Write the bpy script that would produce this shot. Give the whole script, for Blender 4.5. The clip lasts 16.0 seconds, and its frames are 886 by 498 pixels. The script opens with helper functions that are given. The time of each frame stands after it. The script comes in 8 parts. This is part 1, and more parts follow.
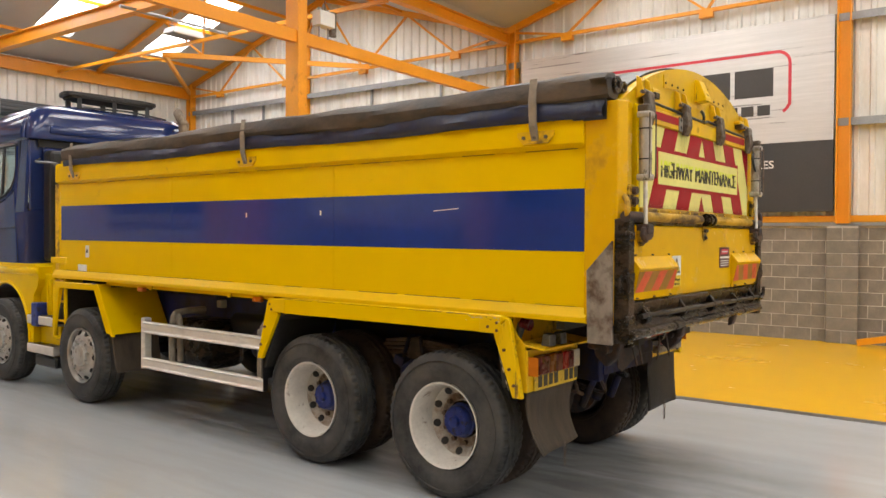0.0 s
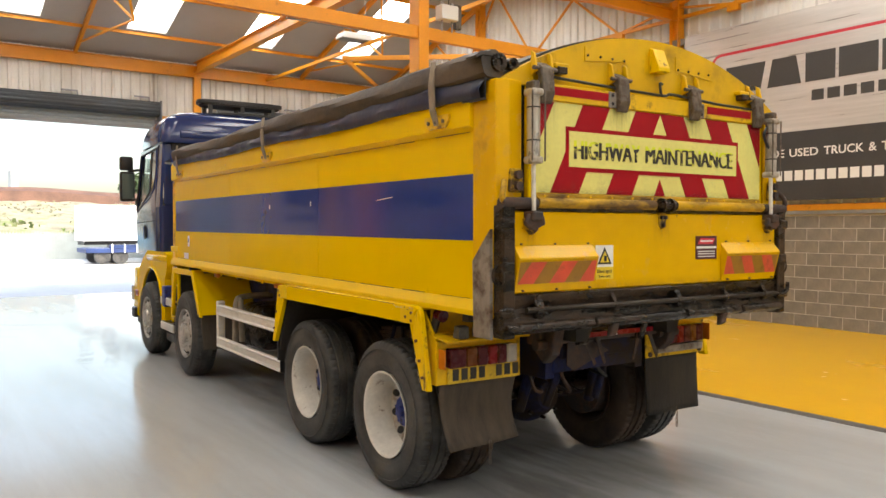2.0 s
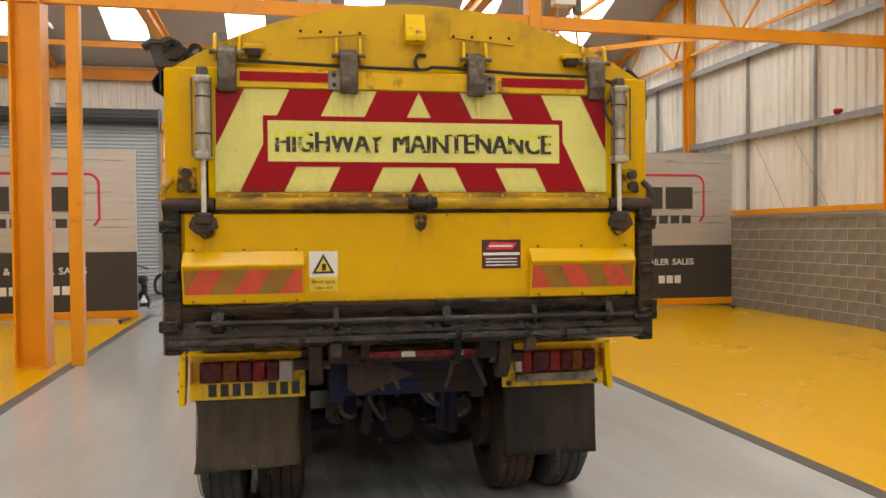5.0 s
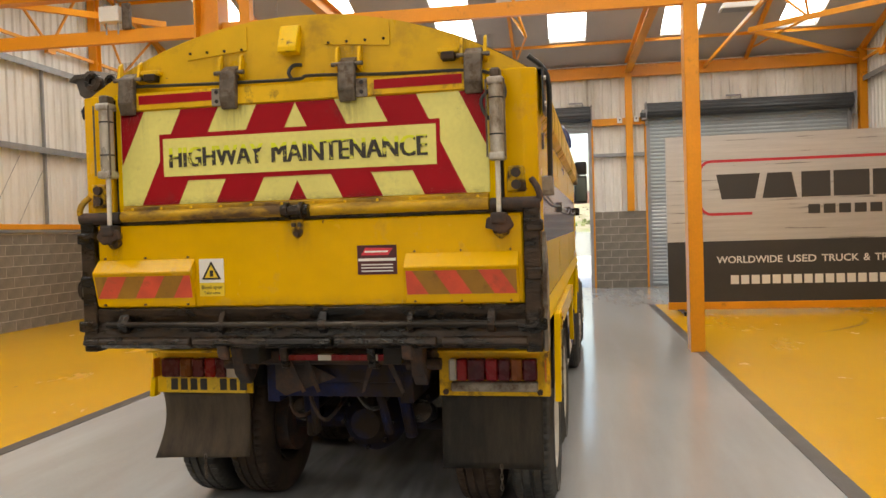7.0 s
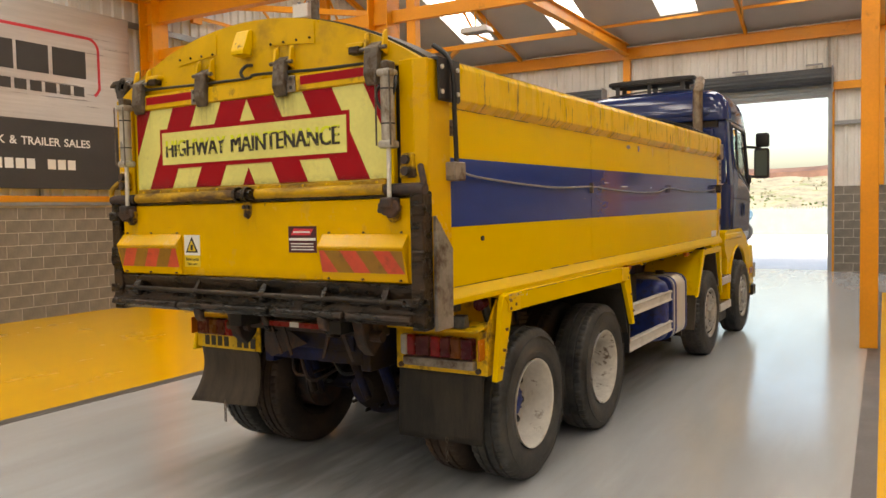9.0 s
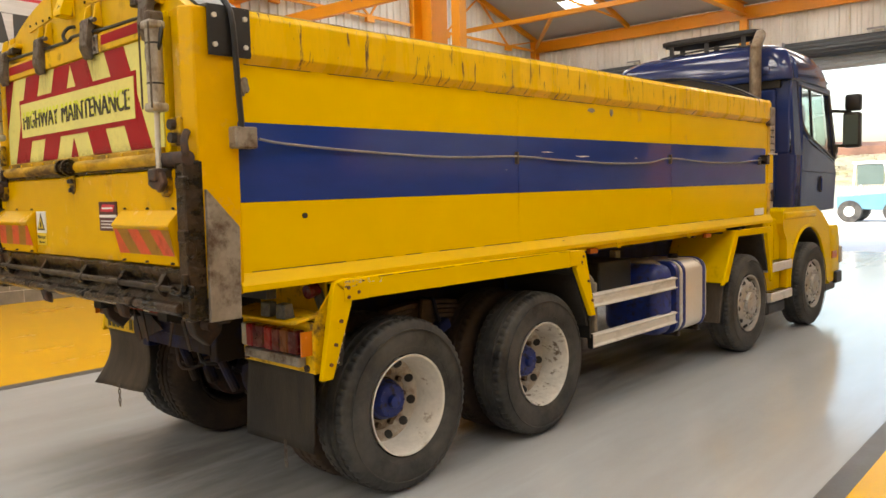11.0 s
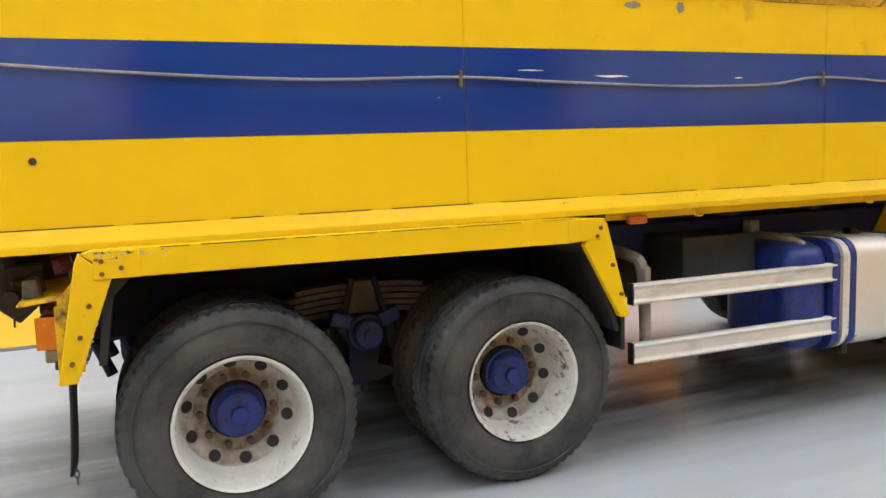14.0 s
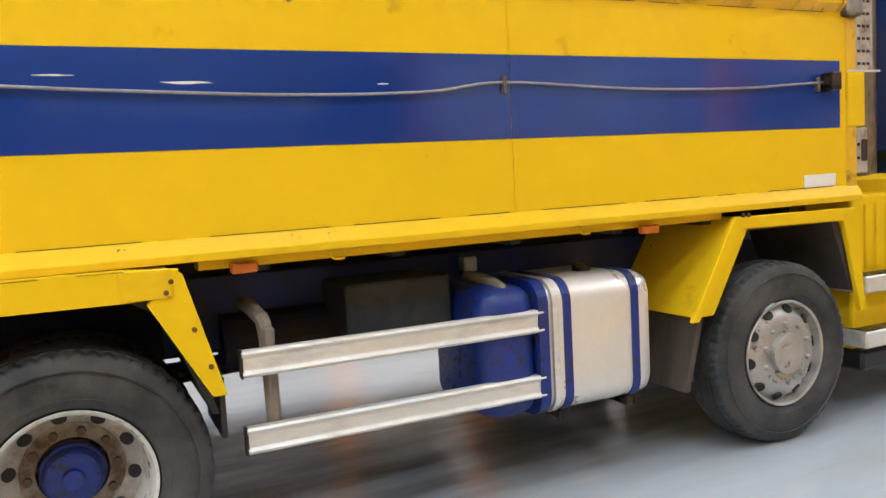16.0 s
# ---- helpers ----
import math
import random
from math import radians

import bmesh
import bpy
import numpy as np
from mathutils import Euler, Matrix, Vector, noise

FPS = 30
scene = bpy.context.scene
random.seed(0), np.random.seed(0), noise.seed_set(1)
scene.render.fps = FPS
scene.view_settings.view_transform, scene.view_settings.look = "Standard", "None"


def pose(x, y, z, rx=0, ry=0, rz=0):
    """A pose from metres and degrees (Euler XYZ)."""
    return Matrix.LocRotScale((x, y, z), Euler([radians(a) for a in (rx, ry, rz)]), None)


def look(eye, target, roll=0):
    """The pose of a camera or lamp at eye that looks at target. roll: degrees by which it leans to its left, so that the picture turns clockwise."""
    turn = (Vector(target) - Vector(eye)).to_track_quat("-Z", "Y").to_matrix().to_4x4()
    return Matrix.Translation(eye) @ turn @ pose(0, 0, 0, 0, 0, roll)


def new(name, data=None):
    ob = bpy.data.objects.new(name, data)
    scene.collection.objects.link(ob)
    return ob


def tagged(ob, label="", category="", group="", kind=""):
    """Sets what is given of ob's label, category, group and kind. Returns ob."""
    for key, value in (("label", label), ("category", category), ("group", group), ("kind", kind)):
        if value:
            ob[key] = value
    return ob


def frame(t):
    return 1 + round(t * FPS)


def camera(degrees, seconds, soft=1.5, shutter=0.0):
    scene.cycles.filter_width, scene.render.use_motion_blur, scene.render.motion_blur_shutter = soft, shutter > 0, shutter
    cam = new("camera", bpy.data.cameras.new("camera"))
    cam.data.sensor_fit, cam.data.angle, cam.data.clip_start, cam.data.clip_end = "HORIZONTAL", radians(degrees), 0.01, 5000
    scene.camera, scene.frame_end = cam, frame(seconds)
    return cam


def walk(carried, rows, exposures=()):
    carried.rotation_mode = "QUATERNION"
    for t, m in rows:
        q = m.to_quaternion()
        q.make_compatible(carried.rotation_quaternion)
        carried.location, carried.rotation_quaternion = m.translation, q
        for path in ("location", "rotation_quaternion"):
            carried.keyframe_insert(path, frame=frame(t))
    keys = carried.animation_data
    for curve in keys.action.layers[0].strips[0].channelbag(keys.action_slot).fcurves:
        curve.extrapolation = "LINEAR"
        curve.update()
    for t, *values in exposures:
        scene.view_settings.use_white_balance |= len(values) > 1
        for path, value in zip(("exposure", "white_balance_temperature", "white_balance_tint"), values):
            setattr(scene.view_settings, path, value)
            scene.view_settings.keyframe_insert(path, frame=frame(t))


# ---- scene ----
cam = camera(59.5, 16.0)
PATH = [
    (0, (-5.491, -1.789, 1.812), (-3.882, -0.601, 1.783), 0.3),
    (0.5, (-5.179, -2.221, 1.818), (-3.663, -0.916, 1.799), -0.0),
    (1, (-4.806, -2.641, 1.807), (-3.412, -1.207, 1.787), -0.1),
    (1.5, (-4.404, -2.976, 1.783), (-3.134, -1.432, 1.745), 0.0),
    (2, (-3.937, -3.22, 1.804), (-2.786, -1.585, 1.75), 0.0),
    (2.5, (-3.443, -3.461, 1.813), (-2.428, -1.738, 1.743), 0.2),
    (3, (-2.902, -3.572, 1.802), (-2.013, -1.782, 1.724), -0.2),
    (3.5, (-2.354, -3.708, 1.781), (-1.584, -1.863, 1.707), -0.6),
    (4, (-1.844, -3.819, 1.766), (-1.211, -1.923, 1.704), -0.1),
    (4.5, (-1.289, -3.88, 1.782), (-0.792, -1.942, 1.755), 0.0),
    (5, (-0.72, -3.978, 1.793), (-0.306, -2.022, 1.75), -0.5),
    (5.2, (-0.505, -3.987, 1.778), (-0.135, -2.022, 1.724), -0.7),
    (7.3, (1.736, -3.932, 1.817), (1.293, -1.982, 1.774), -1.8),
    (7.5, (1.95, -3.941, 1.819), (1.431, -2.01, 1.77), -1.9),
    (8, (2.432, -3.828, 1.819), (1.736, -1.954, 1.764), -2.2),
    (8.2, (2.62, -3.775, 1.84), (1.862, -1.926, 1.775), -1.9),
    (10.3, (4.154, -2.636, 1.8), (2.919, -1.068, 1.682), -1.2),
    (10.5, (4.23, -2.443, 1.799), (2.977, -0.889, 1.679), -1.2),
    (11, (4.403, -1.94, 1.761), (3.091, -0.438, 1.614), -1.4),
    (11.5, (4.49, -1.435, 1.747), (3.078, -0.032, 1.552), -1.5),
    (12, (4.518, -0.939, 1.755), (3.009, 0.352, 1.523), -1.5),
    (12.5, (4.579, -0.478, 1.723), (2.964, 0.676, 1.472), -1.1),
    (13, (4.596, -0.047, 1.662), (2.895, 0.972, 1.401), -1.0),
    (13.5, (4.571, 0.378, 1.619), (2.805, 1.287, 1.384), -1.8),
    (14, (4.592, 0.803, 1.606), (2.771, 1.6, 1.383), -1.9),
    (14.5, (4.515, 1.198, 1.592), (2.669, 1.934, 1.364), -2.1),
    (15, (4.464, 1.635, 1.576), (2.61, 2.353, 1.356), -2.5),
    (15.5, (4.471, 2.092, 1.599), (2.638, 2.862, 1.385), -2.4),
    (15.9, (4.436, 2.499, 1.573), (2.651, 3.384, 1.392), -2.8),
    (16, (4.439, 2.629, 1.572), (2.666, 3.54, 1.401), -3.1),
]
EXPOSURES = [(0, 2.36, 6500, 9), (2, 2.24, 6800, 9), (3.5, 1.98, 7200, 10), (5, 2.06, 7000, 9), (8, 1.98, 7250, 10), (10.5, 2.18, 7250, 10), (11.5, 2.38, 7000, 9), (12.5, 2.62, 6500, 8), (13, 2.70, 6000, 7), (14, 2.82, 5600, 5), (16, 2.92, 5450, 5)]
walk(cam, [(t, look(eye, target, roll)) for t, eye, target, roll in PATH], EXPOSURES)

# ---- world, sun, large lights ----
world = bpy.data.worlds.new("sky")
scene.world = world
world.use_nodes = True
wn = world.node_tree
wn.nodes.clear()
sky = wn.nodes.new("ShaderNodeTexSky")
sky.sky_type = "NISHITA"
sky.sun_disc = False
sky.sun_elevation, sky.sun_rotation = radians(48), radians(160)
sky.air_density, sky.dust_density = 1.2, 4.0
bgn = wn.nodes.new("ShaderNodeBackground")
bgn.inputs["Strength"].default_value = 0.12
outn = wn.nodes.new("ShaderNodeOutputWorld")
wn.links.new(sky.outputs[0], bgn.inputs[0])
wn.links.new(bgn.outputs[0], outn.inputs[0])
sun_data = bpy.data.lights.new("sun", "SUN")
sun_data.energy, sun_data.angle, sun_data.color = 1.3, radians(12), (1.0, 0.96, 0.9)
sun = new("sun", sun_data)
sun.matrix_world = look((-4, -14, 16), (0, 0, 0))
SKYLIGHT = 2.0

# ---- helpers for meshes ----


def part(name, bm, material, parent=None, label="", smooth=False):
    me = bpy.data.meshes.new(name)
    bmesh.ops.recalc_face_normals(bm, faces=bm.faces)
    if smooth:
        for f in bm.faces:
            f.smooth = True
        for e in bm.edges:
            if len(e.link_faces) == 2 and e.calc_face_angle(0) > 0.6:
                e.smooth = False
    bm.to_mesh(me)
    bm.free()
    if material:
        me.materials.append(material)
    ob = new(name, me)
    if parent:
        ob.parent = parent
    if label:
        ob["label"] = label
    return ob


def share(name, mesh_ob, parent, m):
    ob = new(name, mesh_ob.data)
    ob.parent = parent
    ob.matrix_local = m
    return ob


def thing(name, label, category, loc=(0, 0, 0), group="", kind="", rz=0):
    ob = new(name)
    ob.empty_display_size = 0.2
    ob.matrix_world = pose(*loc, 0, 0, rz)
    return tagged(ob, label, category, group, kind)


def B():
    return bmesh.new()


def bevelled(bm, geom_verts, w, seg=1):
    es = {e for v in geom_verts for e in v.link_edges}
    bmesh.ops.bevel(bm, geom=list(es), offset=w, segments=seg, affect="EDGES", profile=0.5)


def box(bm, x0, x1, y0, y1, z0, z1, bev=0.0, seg=1):
    vs = [bm.verts.new((x, y, z)) for z in (z0, z1) for x, y in ((x0, y0), (x1, y0), (x1, y1), (x0, y1))]
    for f in ((3, 2, 1, 0), (4, 5, 6, 7), (0, 1, 5, 4), (1, 2, 6, 5), (2, 3, 7, 6), (3, 0, 4, 7)):
        bm.faces.new([vs[i] for i in f])
    if bev:
        bevelled(bm, vs, bev, seg)
    return bm


def prism(bm, pts, axis, a, b, bev=0.0, seg=1):
    """A polygon in the plane across axis, drawn out from a to b. x: pts (y, z); y: (x, z); z: (x, y)."""
    def at(p, c):
        return (c, p[0], p[1]) if axis == "x" else (p[0], c, p[1]) if axis == "y" else (p[0], p[1], c)
    lo = [bm.verts.new(at(p, a)) for p in pts]
    hi = [bm.verts.new(at(p, b)) for p in pts]
    n = len(pts)
    bm.faces.new(lo[::-1])
    bm.faces.new(hi)
    for i in range(n):
        bm.faces.new((lo[i], lo[(i + 1) % n], hi[(i + 1) % n], hi[i]))
    if bev:
        bevelled(bm, lo + hi, bev, seg)
    return bm


def rod(bm, p, q, r, seg=12, r2=None):
    p, q = Vector(p), Vector(q)
    m = Matrix.Translation((p + q) / 2) @ (q - p).to_track_quat("Z", "Y").to_matrix().to_4x4()
    bmesh.ops.create_cone(bm, cap_ends=True, segments=seg, radius1=r, radius2=r if r2 is None else r2, depth=(q - p).length, matrix=m)
    return bm


def beam(bm, p, q, w, h, up=(0, 0, 1)):
    """A bar of width w and height h from p to q."""
    p, q, up = Vector(p), Vector(q), Vector(up)
    d = (q - p).normalized()
    s = d.cross(up).normalized()
    u = s.cross(d)
    ring = [(-s * w - u * h) / 2, (s * w - u * h) / 2, (s * w + u * h) / 2, (-s * w + u * h) / 2]
    a = [bm.verts.new(p + o) for o in ring]
    b = [bm.verts.new(q + o) for o in ring]
    bm.faces.new(a[::-1])
    bm.faces.new(b)
    for i in range(4):
        bm.faces.new((a[i], a[(i + 1) % 4], b[(i + 1) % 4], b[i]))
    return bm


def ibeam(bm, p, q, w, h, t=0.02, up=(0, 0, 1)):
    """A rolled steel section: two flanges and a web."""
    u = Vector(up)
    p, q = Vector(p), Vector(q)
    d = (q - p).normalized()
    s = d.cross(u).normalized()
    u = s.cross(d)
    for k in (-1, 1):
        beam(bm, p + u * k * (h - t) / 2, q + u * k * (h - t) / 2, w, t, u)
    beam(bm, p, q, t * 0.8, h - 2 * t, u)
    return bm


def tube(bm, pts, r, seg=8):
    """A round bar swept along points."""
    pts = [Vector(p) for p in pts]
    rings = []
    side = None
    for i, p in enumerate(pts):
        d = (pts[min(i + 1, len(pts) - 1)] - pts[max(i - 1, 0)]).normalized()
        if side is None:
            side = d.orthogonal().normalized()
        side = (side - d * side.dot(d)).normalized()
        up = d.cross(side)
        rings.append([bm.verts.new(p + r * (math.cos(2 * math.pi * k / seg) * side + math.sin(2 * math.pi * k / seg) * up)) for k in range(seg)])
    for a, b in zip(rings, rings[1:]):
        for k in range(seg):
            bm.faces.new((a[k], a[(k + 1) % seg], b[(k + 1) % seg], b[k]))
    bm.faces.new(rings[0][::-1])
    bm.faces.new(rings[-1])
    return bm


def smooth_path(pts, n=6):
    """Points on a curve through pts."""
    pts = [Vector(p) for p in pts]
    out = []
    for i in range(len(pts) - 1):
        p0, p1, p2, p3 = pts[max(i - 1, 0)], pts[i], pts[i + 1], pts[min(i + 2, len(pts) - 1)]
        for k in range(n):
            t = k / n
            out.append(0.5 * ((2 * p1) + (p2 - p0) * t + (2 * p0 - 5 * p1 + 4 * p2 - p3) * t * t + (3 * p1 - p0 - 3 * p2 + p3) * t ** 3))
    return out + [pts[-1]]


def lathe(bm, prof, seg=48, radius=None, closed=False):
    """prof: (x, r) pairs turned about the x axis. radius(i, k, r) may vary the radius."""
    rings = []
    for i, (x, r) in enumerate(prof):
        ring = []
        for k in range(seg):
            a = 2 * math.pi * k / seg
            rr = radius(i, k, r) if radius else r
            ring.append(bm.verts.new((x, rr * math.cos(a), rr * math.sin(a))))
        rings.append(ring)
    pairs = list(zip(rings, rings[1:])) + ([(rings[-1], rings[0])] if closed else [])
    for a, b in pairs:
        for k in range(seg):
            bm.faces.new((a[k], a[(k + 1) % seg], b[(k + 1) % seg], b[k]))
    return bm, rings


def words(name, text, size, mat, parent, m, depth=0.002, align="CENTER", stretch=1.0, heavy=0.0):
    """Raised lettering in the built-in font, as a mesh."""
    cu = bpy.data.curves.new(name, "FONT")
    cu.body, cu.size, cu.align_x, cu.align_y, cu.extrude, cu.offset = text, size, align, "CENTER", depth, heavy
    cu.resolution_u = 3
    tmp = bpy.data.objects.new("tmp", cu)
    me = bpy.data.meshes.new_from_object(tmp)
    bpy.data.objects.remove(tmp)
    bpy.data.curves.remove(cu)
    me.name = name
    me.transform(Matrix.Diagonal((stretch, 1, 1, 1)))
    me.materials.clear()
    me.materials.append(mat)
    ob = new(name, me)
    ob.parent = parent
    ob.matrix_local = m
    return ob


# ---- materials ----


def mat(name, col, rough=0.5, metal=0.0, var=0.12, scale=1.5, fine=40.0, bump=0.05, dirt=None, amount=0.0, dscale=4.0,
        stretch=(1, 1, 1), rvar=0.15, coat=0.0, spread=0.12, rand=0.0, bscale=1.0, chips=None, spec=0.5, lumps=0.0, drough=0.8):
    """A painted, metal or mineral surface: colour varied at two scales, patches of dirt or wear, fine relief."""
    m = bpy.data.materials.new(name)
    m.use_nodes = True
    nt = m.node_tree
    N, L = nt.nodes, nt.links
    p = N["Principled BSDF"]
    tc = N.new("ShaderNodeTexCoord")
    mp = N.new("ShaderNodeMapping")
    mp.inputs["Scale"].default_value = stretch
    L.new(tc.outputs["Object"], mp.inputs[0])

    def noise_tex(s, detail, rough_=0.55, vec=mp):
        n = N.new("ShaderNodeTexNoise")
        n.inputs["Scale"].default_value, n.inputs["Detail"].default_value, n.inputs["Roughness"].default_value = s, detail, rough_
        L.new(vec.outputs[0], n.inputs["Vector"])
        return n

    def mix(fac, a, b, kind="MIX"):
        x = N.new("ShaderNodeMix")
        x.data_type, x.blend_type = "RGBA", kind
        for sock, val in ((x.inputs[0], fac), (x.inputs[6], a), (x.inputs[7], b)):
            if isinstance(val, (int, float)):
                sock.default_value = val
            elif isinstance(val, tuple):
                sock.default_value = (*val, 1)
            else:
                L.new(val, sock)
        return x.outputs[2]

    def ramp(src, lo, hi):
        r = N.new("ShaderNodeMapRange")
        r.inputs[1].default_value, r.inputs[2].default_value = lo, hi
        L.new(src, r.inputs[0])
        return r.outputs[0]

    big, small = noise_tex(scale, 5), noise_tex(fine, 4)
    dark = tuple(c * (1 - var * 1.6) for c in col)
    light = tuple(min(c * (1 + var), 1) for c in col)
    c = mix(ramp(big.outputs[0], 0.3, 0.7), dark, light)
    c = mix(ramp(small.outputs[0], 0.35, 0.65), c, mix(1.0, c, (1 - var, 1 - var, 1 - var), "MULTIPLY"))
    if rand:
        oi = N.new("ShaderNodeObjectInfo")
        r = N.new("ShaderNodeMapRange")
        r.inputs[3].default_value, r.inputs[4].default_value = 1 - rand, 1 + rand * 0.6
        L.new(oi.outputs["Random"], r.inputs[0])
        cc = N.new("ShaderNodeCombineColor")
        for k in range(3):
            L.new(r.outputs[0], cc.inputs[k])
        c = mix(1.0, c, cc.outputs[0], "MULTIPLY")
    rsrc = ramp(big.outputs[0], 0.2, 0.8)
    rr = N.new("ShaderNodeMapRange")
    rr.inputs[3].default_value, rr.inputs[4].default_value = max(rough - rvar, 0.03), min(rough + rvar, 1)
    L.new(small.outputs[0] if rvar < 0.1 else rsrc, rr.inputs[0])
    rough_out = rr.outputs[0]
    if dirt:
        d = noise_tex(dscale, 9, 0.68)
        fac = ramp(d.outputs[0], 1 - amount - spread / 2, 1 - amount + spread / 2)
        c = mix(fac, c, dirt)
        x = N.new("ShaderNodeMix")
        x.data_type = "FLOAT"
        L.new(fac, x.inputs[0])
        L.new(rough_out, x.inputs[2])
        x.inputs[3].default_value = drough
        rough_out = x.outputs[0]
    if chips:
        # scattered stone chips: sharp spots, one in some cells
        cs, cr, share_, ccol = chips
        v = N.new("ShaderNodeTexVoronoi")
        v.inputs["Scale"].default_value = cs
        warp = mix(0.06, mp.outputs[0], noise_tex(cs * 2.2, 2).outputs["Color"], "ADD")
        L.new(warp, v.inputs["Vector"])
        sep = N.new("ShaderNodeSeparateColor")
        L.new(v.outputs["Color"], sep.inputs[0])
        lim = N.new("ShaderNodeMapRange")
        lim.inputs[1].default_value, lim.inputs[2].default_value = 1 - share_, 1.0
        lim.inputs[3].default_value, lim.inputs[4].default_value = 0.0, cr
        L.new(sep.outputs[0], lim.inputs[0])
        lt = N.new("ShaderNodeMath")
        lt.operation = "LESS_THAN"
        L.new(v.outputs["Distance"], lt.inputs[0])
        L.new(lim.outputs[0], lt.inputs[1])
        c = mix(lt.outputs[0], c, ccol)
    L.new(c, p.inputs["Base Color"])
    p.inputs["Specular IOR Level"].default_value = spec
    L.new(rough_out, p.inputs["Roughness"])
    p.inputs["Metallic"].default_value = metal
    p.inputs["Coat Weight"].default_value = coat
    p.inputs["Coat Roughness"].default_value = 0.08
    if bump:
        b = N.new("ShaderNodeBump")
        b.inputs["Strength"].default_value, b.inputs["Distance"].default_value = bump, 0.01 * bscale
        if lumps:
            ad = N.new("ShaderNodeMath")
            ad.operation = "MULTIPLY_ADD"
            L.new(big.outputs[0], ad.inputs[0])
            ad.inputs[1].default_value = lumps
            L.new(small.outputs[0], ad.inputs[2])
            L.new(ad.outputs[0], b.inputs["Height"])
        else:
            L.new(small.outputs[0], b.inputs["Height"])
        L.new(b.outputs[0], p.inputs["Normal"])
    return m


def glow(name, col, strength):
    m = bpy.data.materials.new(name)
    m.use_nodes = True
    p = m.node_tree.nodes["Principled BSDF"]
    p.inputs["Base Color"].default_value = (*col, 1)
    p.inputs["Emission Color"].default_value = (*col, 1)
    p.inputs["Emission Strength"].default_value = strength
    return m


ORANGE = mat("orange_steel_paint", (0.80, 0.315, 0.006), 0.42, var=0.07, scale=1.2, bump=0.03, dirt=(0.38, 0.15, 0.015), amount=0.33, dscale=3)
YELLOW = mat("truck_yellow_paint", (0.77, 0.505, 0.0003), 0.17, var=0.02, scale=0.7, fine=6, bump=0.010, rvar=0.05, coat=0.0, spec=0.1, drough=0.45, dirt=(0.46, 0.27, 0.01), amount=0.30, dscale=2.2, spread=0.12, chips=(8, 0.075, 0.2, (0.20, 0.12, 0.05)))
YELLOW_W = mat("chipped_yellow_paint", (0.78, 0.50, 0.002), 0.3, var=0.05, scale=2, fine=20, dirt=(0.12, 0.065, 0.03), amount=0.39, dscale=7, stretch=(1, 3.2, 0.55), spread=0.07, bump=0.04, spec=0.2, chips=(22, 0.10, 0.16, (0.07, 0.045, 0.03)))
# rear faces: more orange than YELLOW, with brown dirt and dark chips
YELLOW_R = mat("weathered_yellow_paint", (0.71, 0.408, 0.001), 0.25, var=0.05, scale=1.5, fine=10, bump=0.02, rvar=0.06, spec=0.25, drough=0.5, dirt=(0.38, 0.20, 0.01), amount=0.33, dscale=3, spread=0.2, chips=(12, 0.095, 0.25, (0.09, 0.055, 0.03)))
YELLOW_T = mat("oily_yellow_paint", (0.62, 0.36, 0.003), 0.35, var=0.12, scale=4, fine=20, dirt=(0.10, 0.058, 0.026), amount=0.48, dscale=4, spread=0.18, bump=0.06, spec=0.3, stretch=(0.5, 1, 1), chips=(18, 0.12, 0.3, (0.04, 0.028, 0.02)))
YELLOW_D = mat("grimy_yellow_paint", (0.74, 0.45, 0.003), 0.40, var=0.08, scale=3, fine=20, dirt=(0.12, 0.07, 0.025), amount=0.40, dscale=5, spread=0.12, bump=0.05, spec=0.35, chips=(16, 0.10, 0.25, (0.05, 0.035, 0.025)))
YELLOW_S = mat("scuffed_yellow_paint", (0.77, 0.495, 0.001), 0.38, var=0.05, scale=2, fine=20, dirt=(0.42, 0.28, 0.10), amount=0.29, dscale=7, spread=0.06, bump=0.05, spec=0.12, stretch=(1, 0.5, 1), chips=(20, 0.08, 0.2, (0.08, 0.05, 0.03)))
YELLOW_H = mat("dulled_yellow_paint", (0.66, 0.40, 0.002), 0.34, var=0.06, scale=2.5, fine=12, dirt=(0.30, 0.18, 0.02), amount=0.34, dscale=3, spread=0.25, bump=0.03, spec=0.3, chips=(14, 0.07, 0.2, (0.10, 0.06, 0.03)))
FLAP_D = mat("dusty_mudflap_rubber", (0.050, 0.040, 0.031), 0.7, var=0.2, scale=3, dirt=(0.095, 0.073, 0.052), amount=0.5, dscale=2.2, spread=0.3, bump=0.3, stretch=(3, 1, 0.6), lumps=1.0, spec=0.3)
STACK = mat("heat_browned_steel", (0.34, 0.28, 0.21), 0.38, metal=0.7, var=0.2, scale=6, dirt=(0.12, 0.08, 0.05), amount=0.45, dscale=6, spread=0.25, stretch=(1, 1, 0.4))
YELLOW_G = mat("greased_yellow_paint", (0.60, 0.36, 0.003), 0.4, var=0.15, scale=8, fine=30, dirt=(0.055, 0.032, 0.015), amount=0.50, dscale=16, spread=0.14, bump=0.15, spec=0.3)
LINING = mat("dusty_arch_lining", (0.075, 0.062, 0.052), 0.8, var=0.25, scale=4, dirt=(0.03, 0.026, 0.024), amount=0.42, dscale=4, spread=0.25, bump=0.1)
NUTRING = mat("brown_nut_ring", (0.44, 0.37, 0.275), 0.65, var=0.25, scale=14, dirt=(0.14, 0.085, 0.05), amount=0.48, dscale=12, spread=0.2, bump=0.1)
NUT = mat("browned_nut_steel", (0.17, 0.105, 0.060), 0.6, var=0.3, scale=20, bump=0.1)
HOSE = mat("grey_hose", (0.24, 0.245, 0.26), 0.5, var=0.15, scale=6)
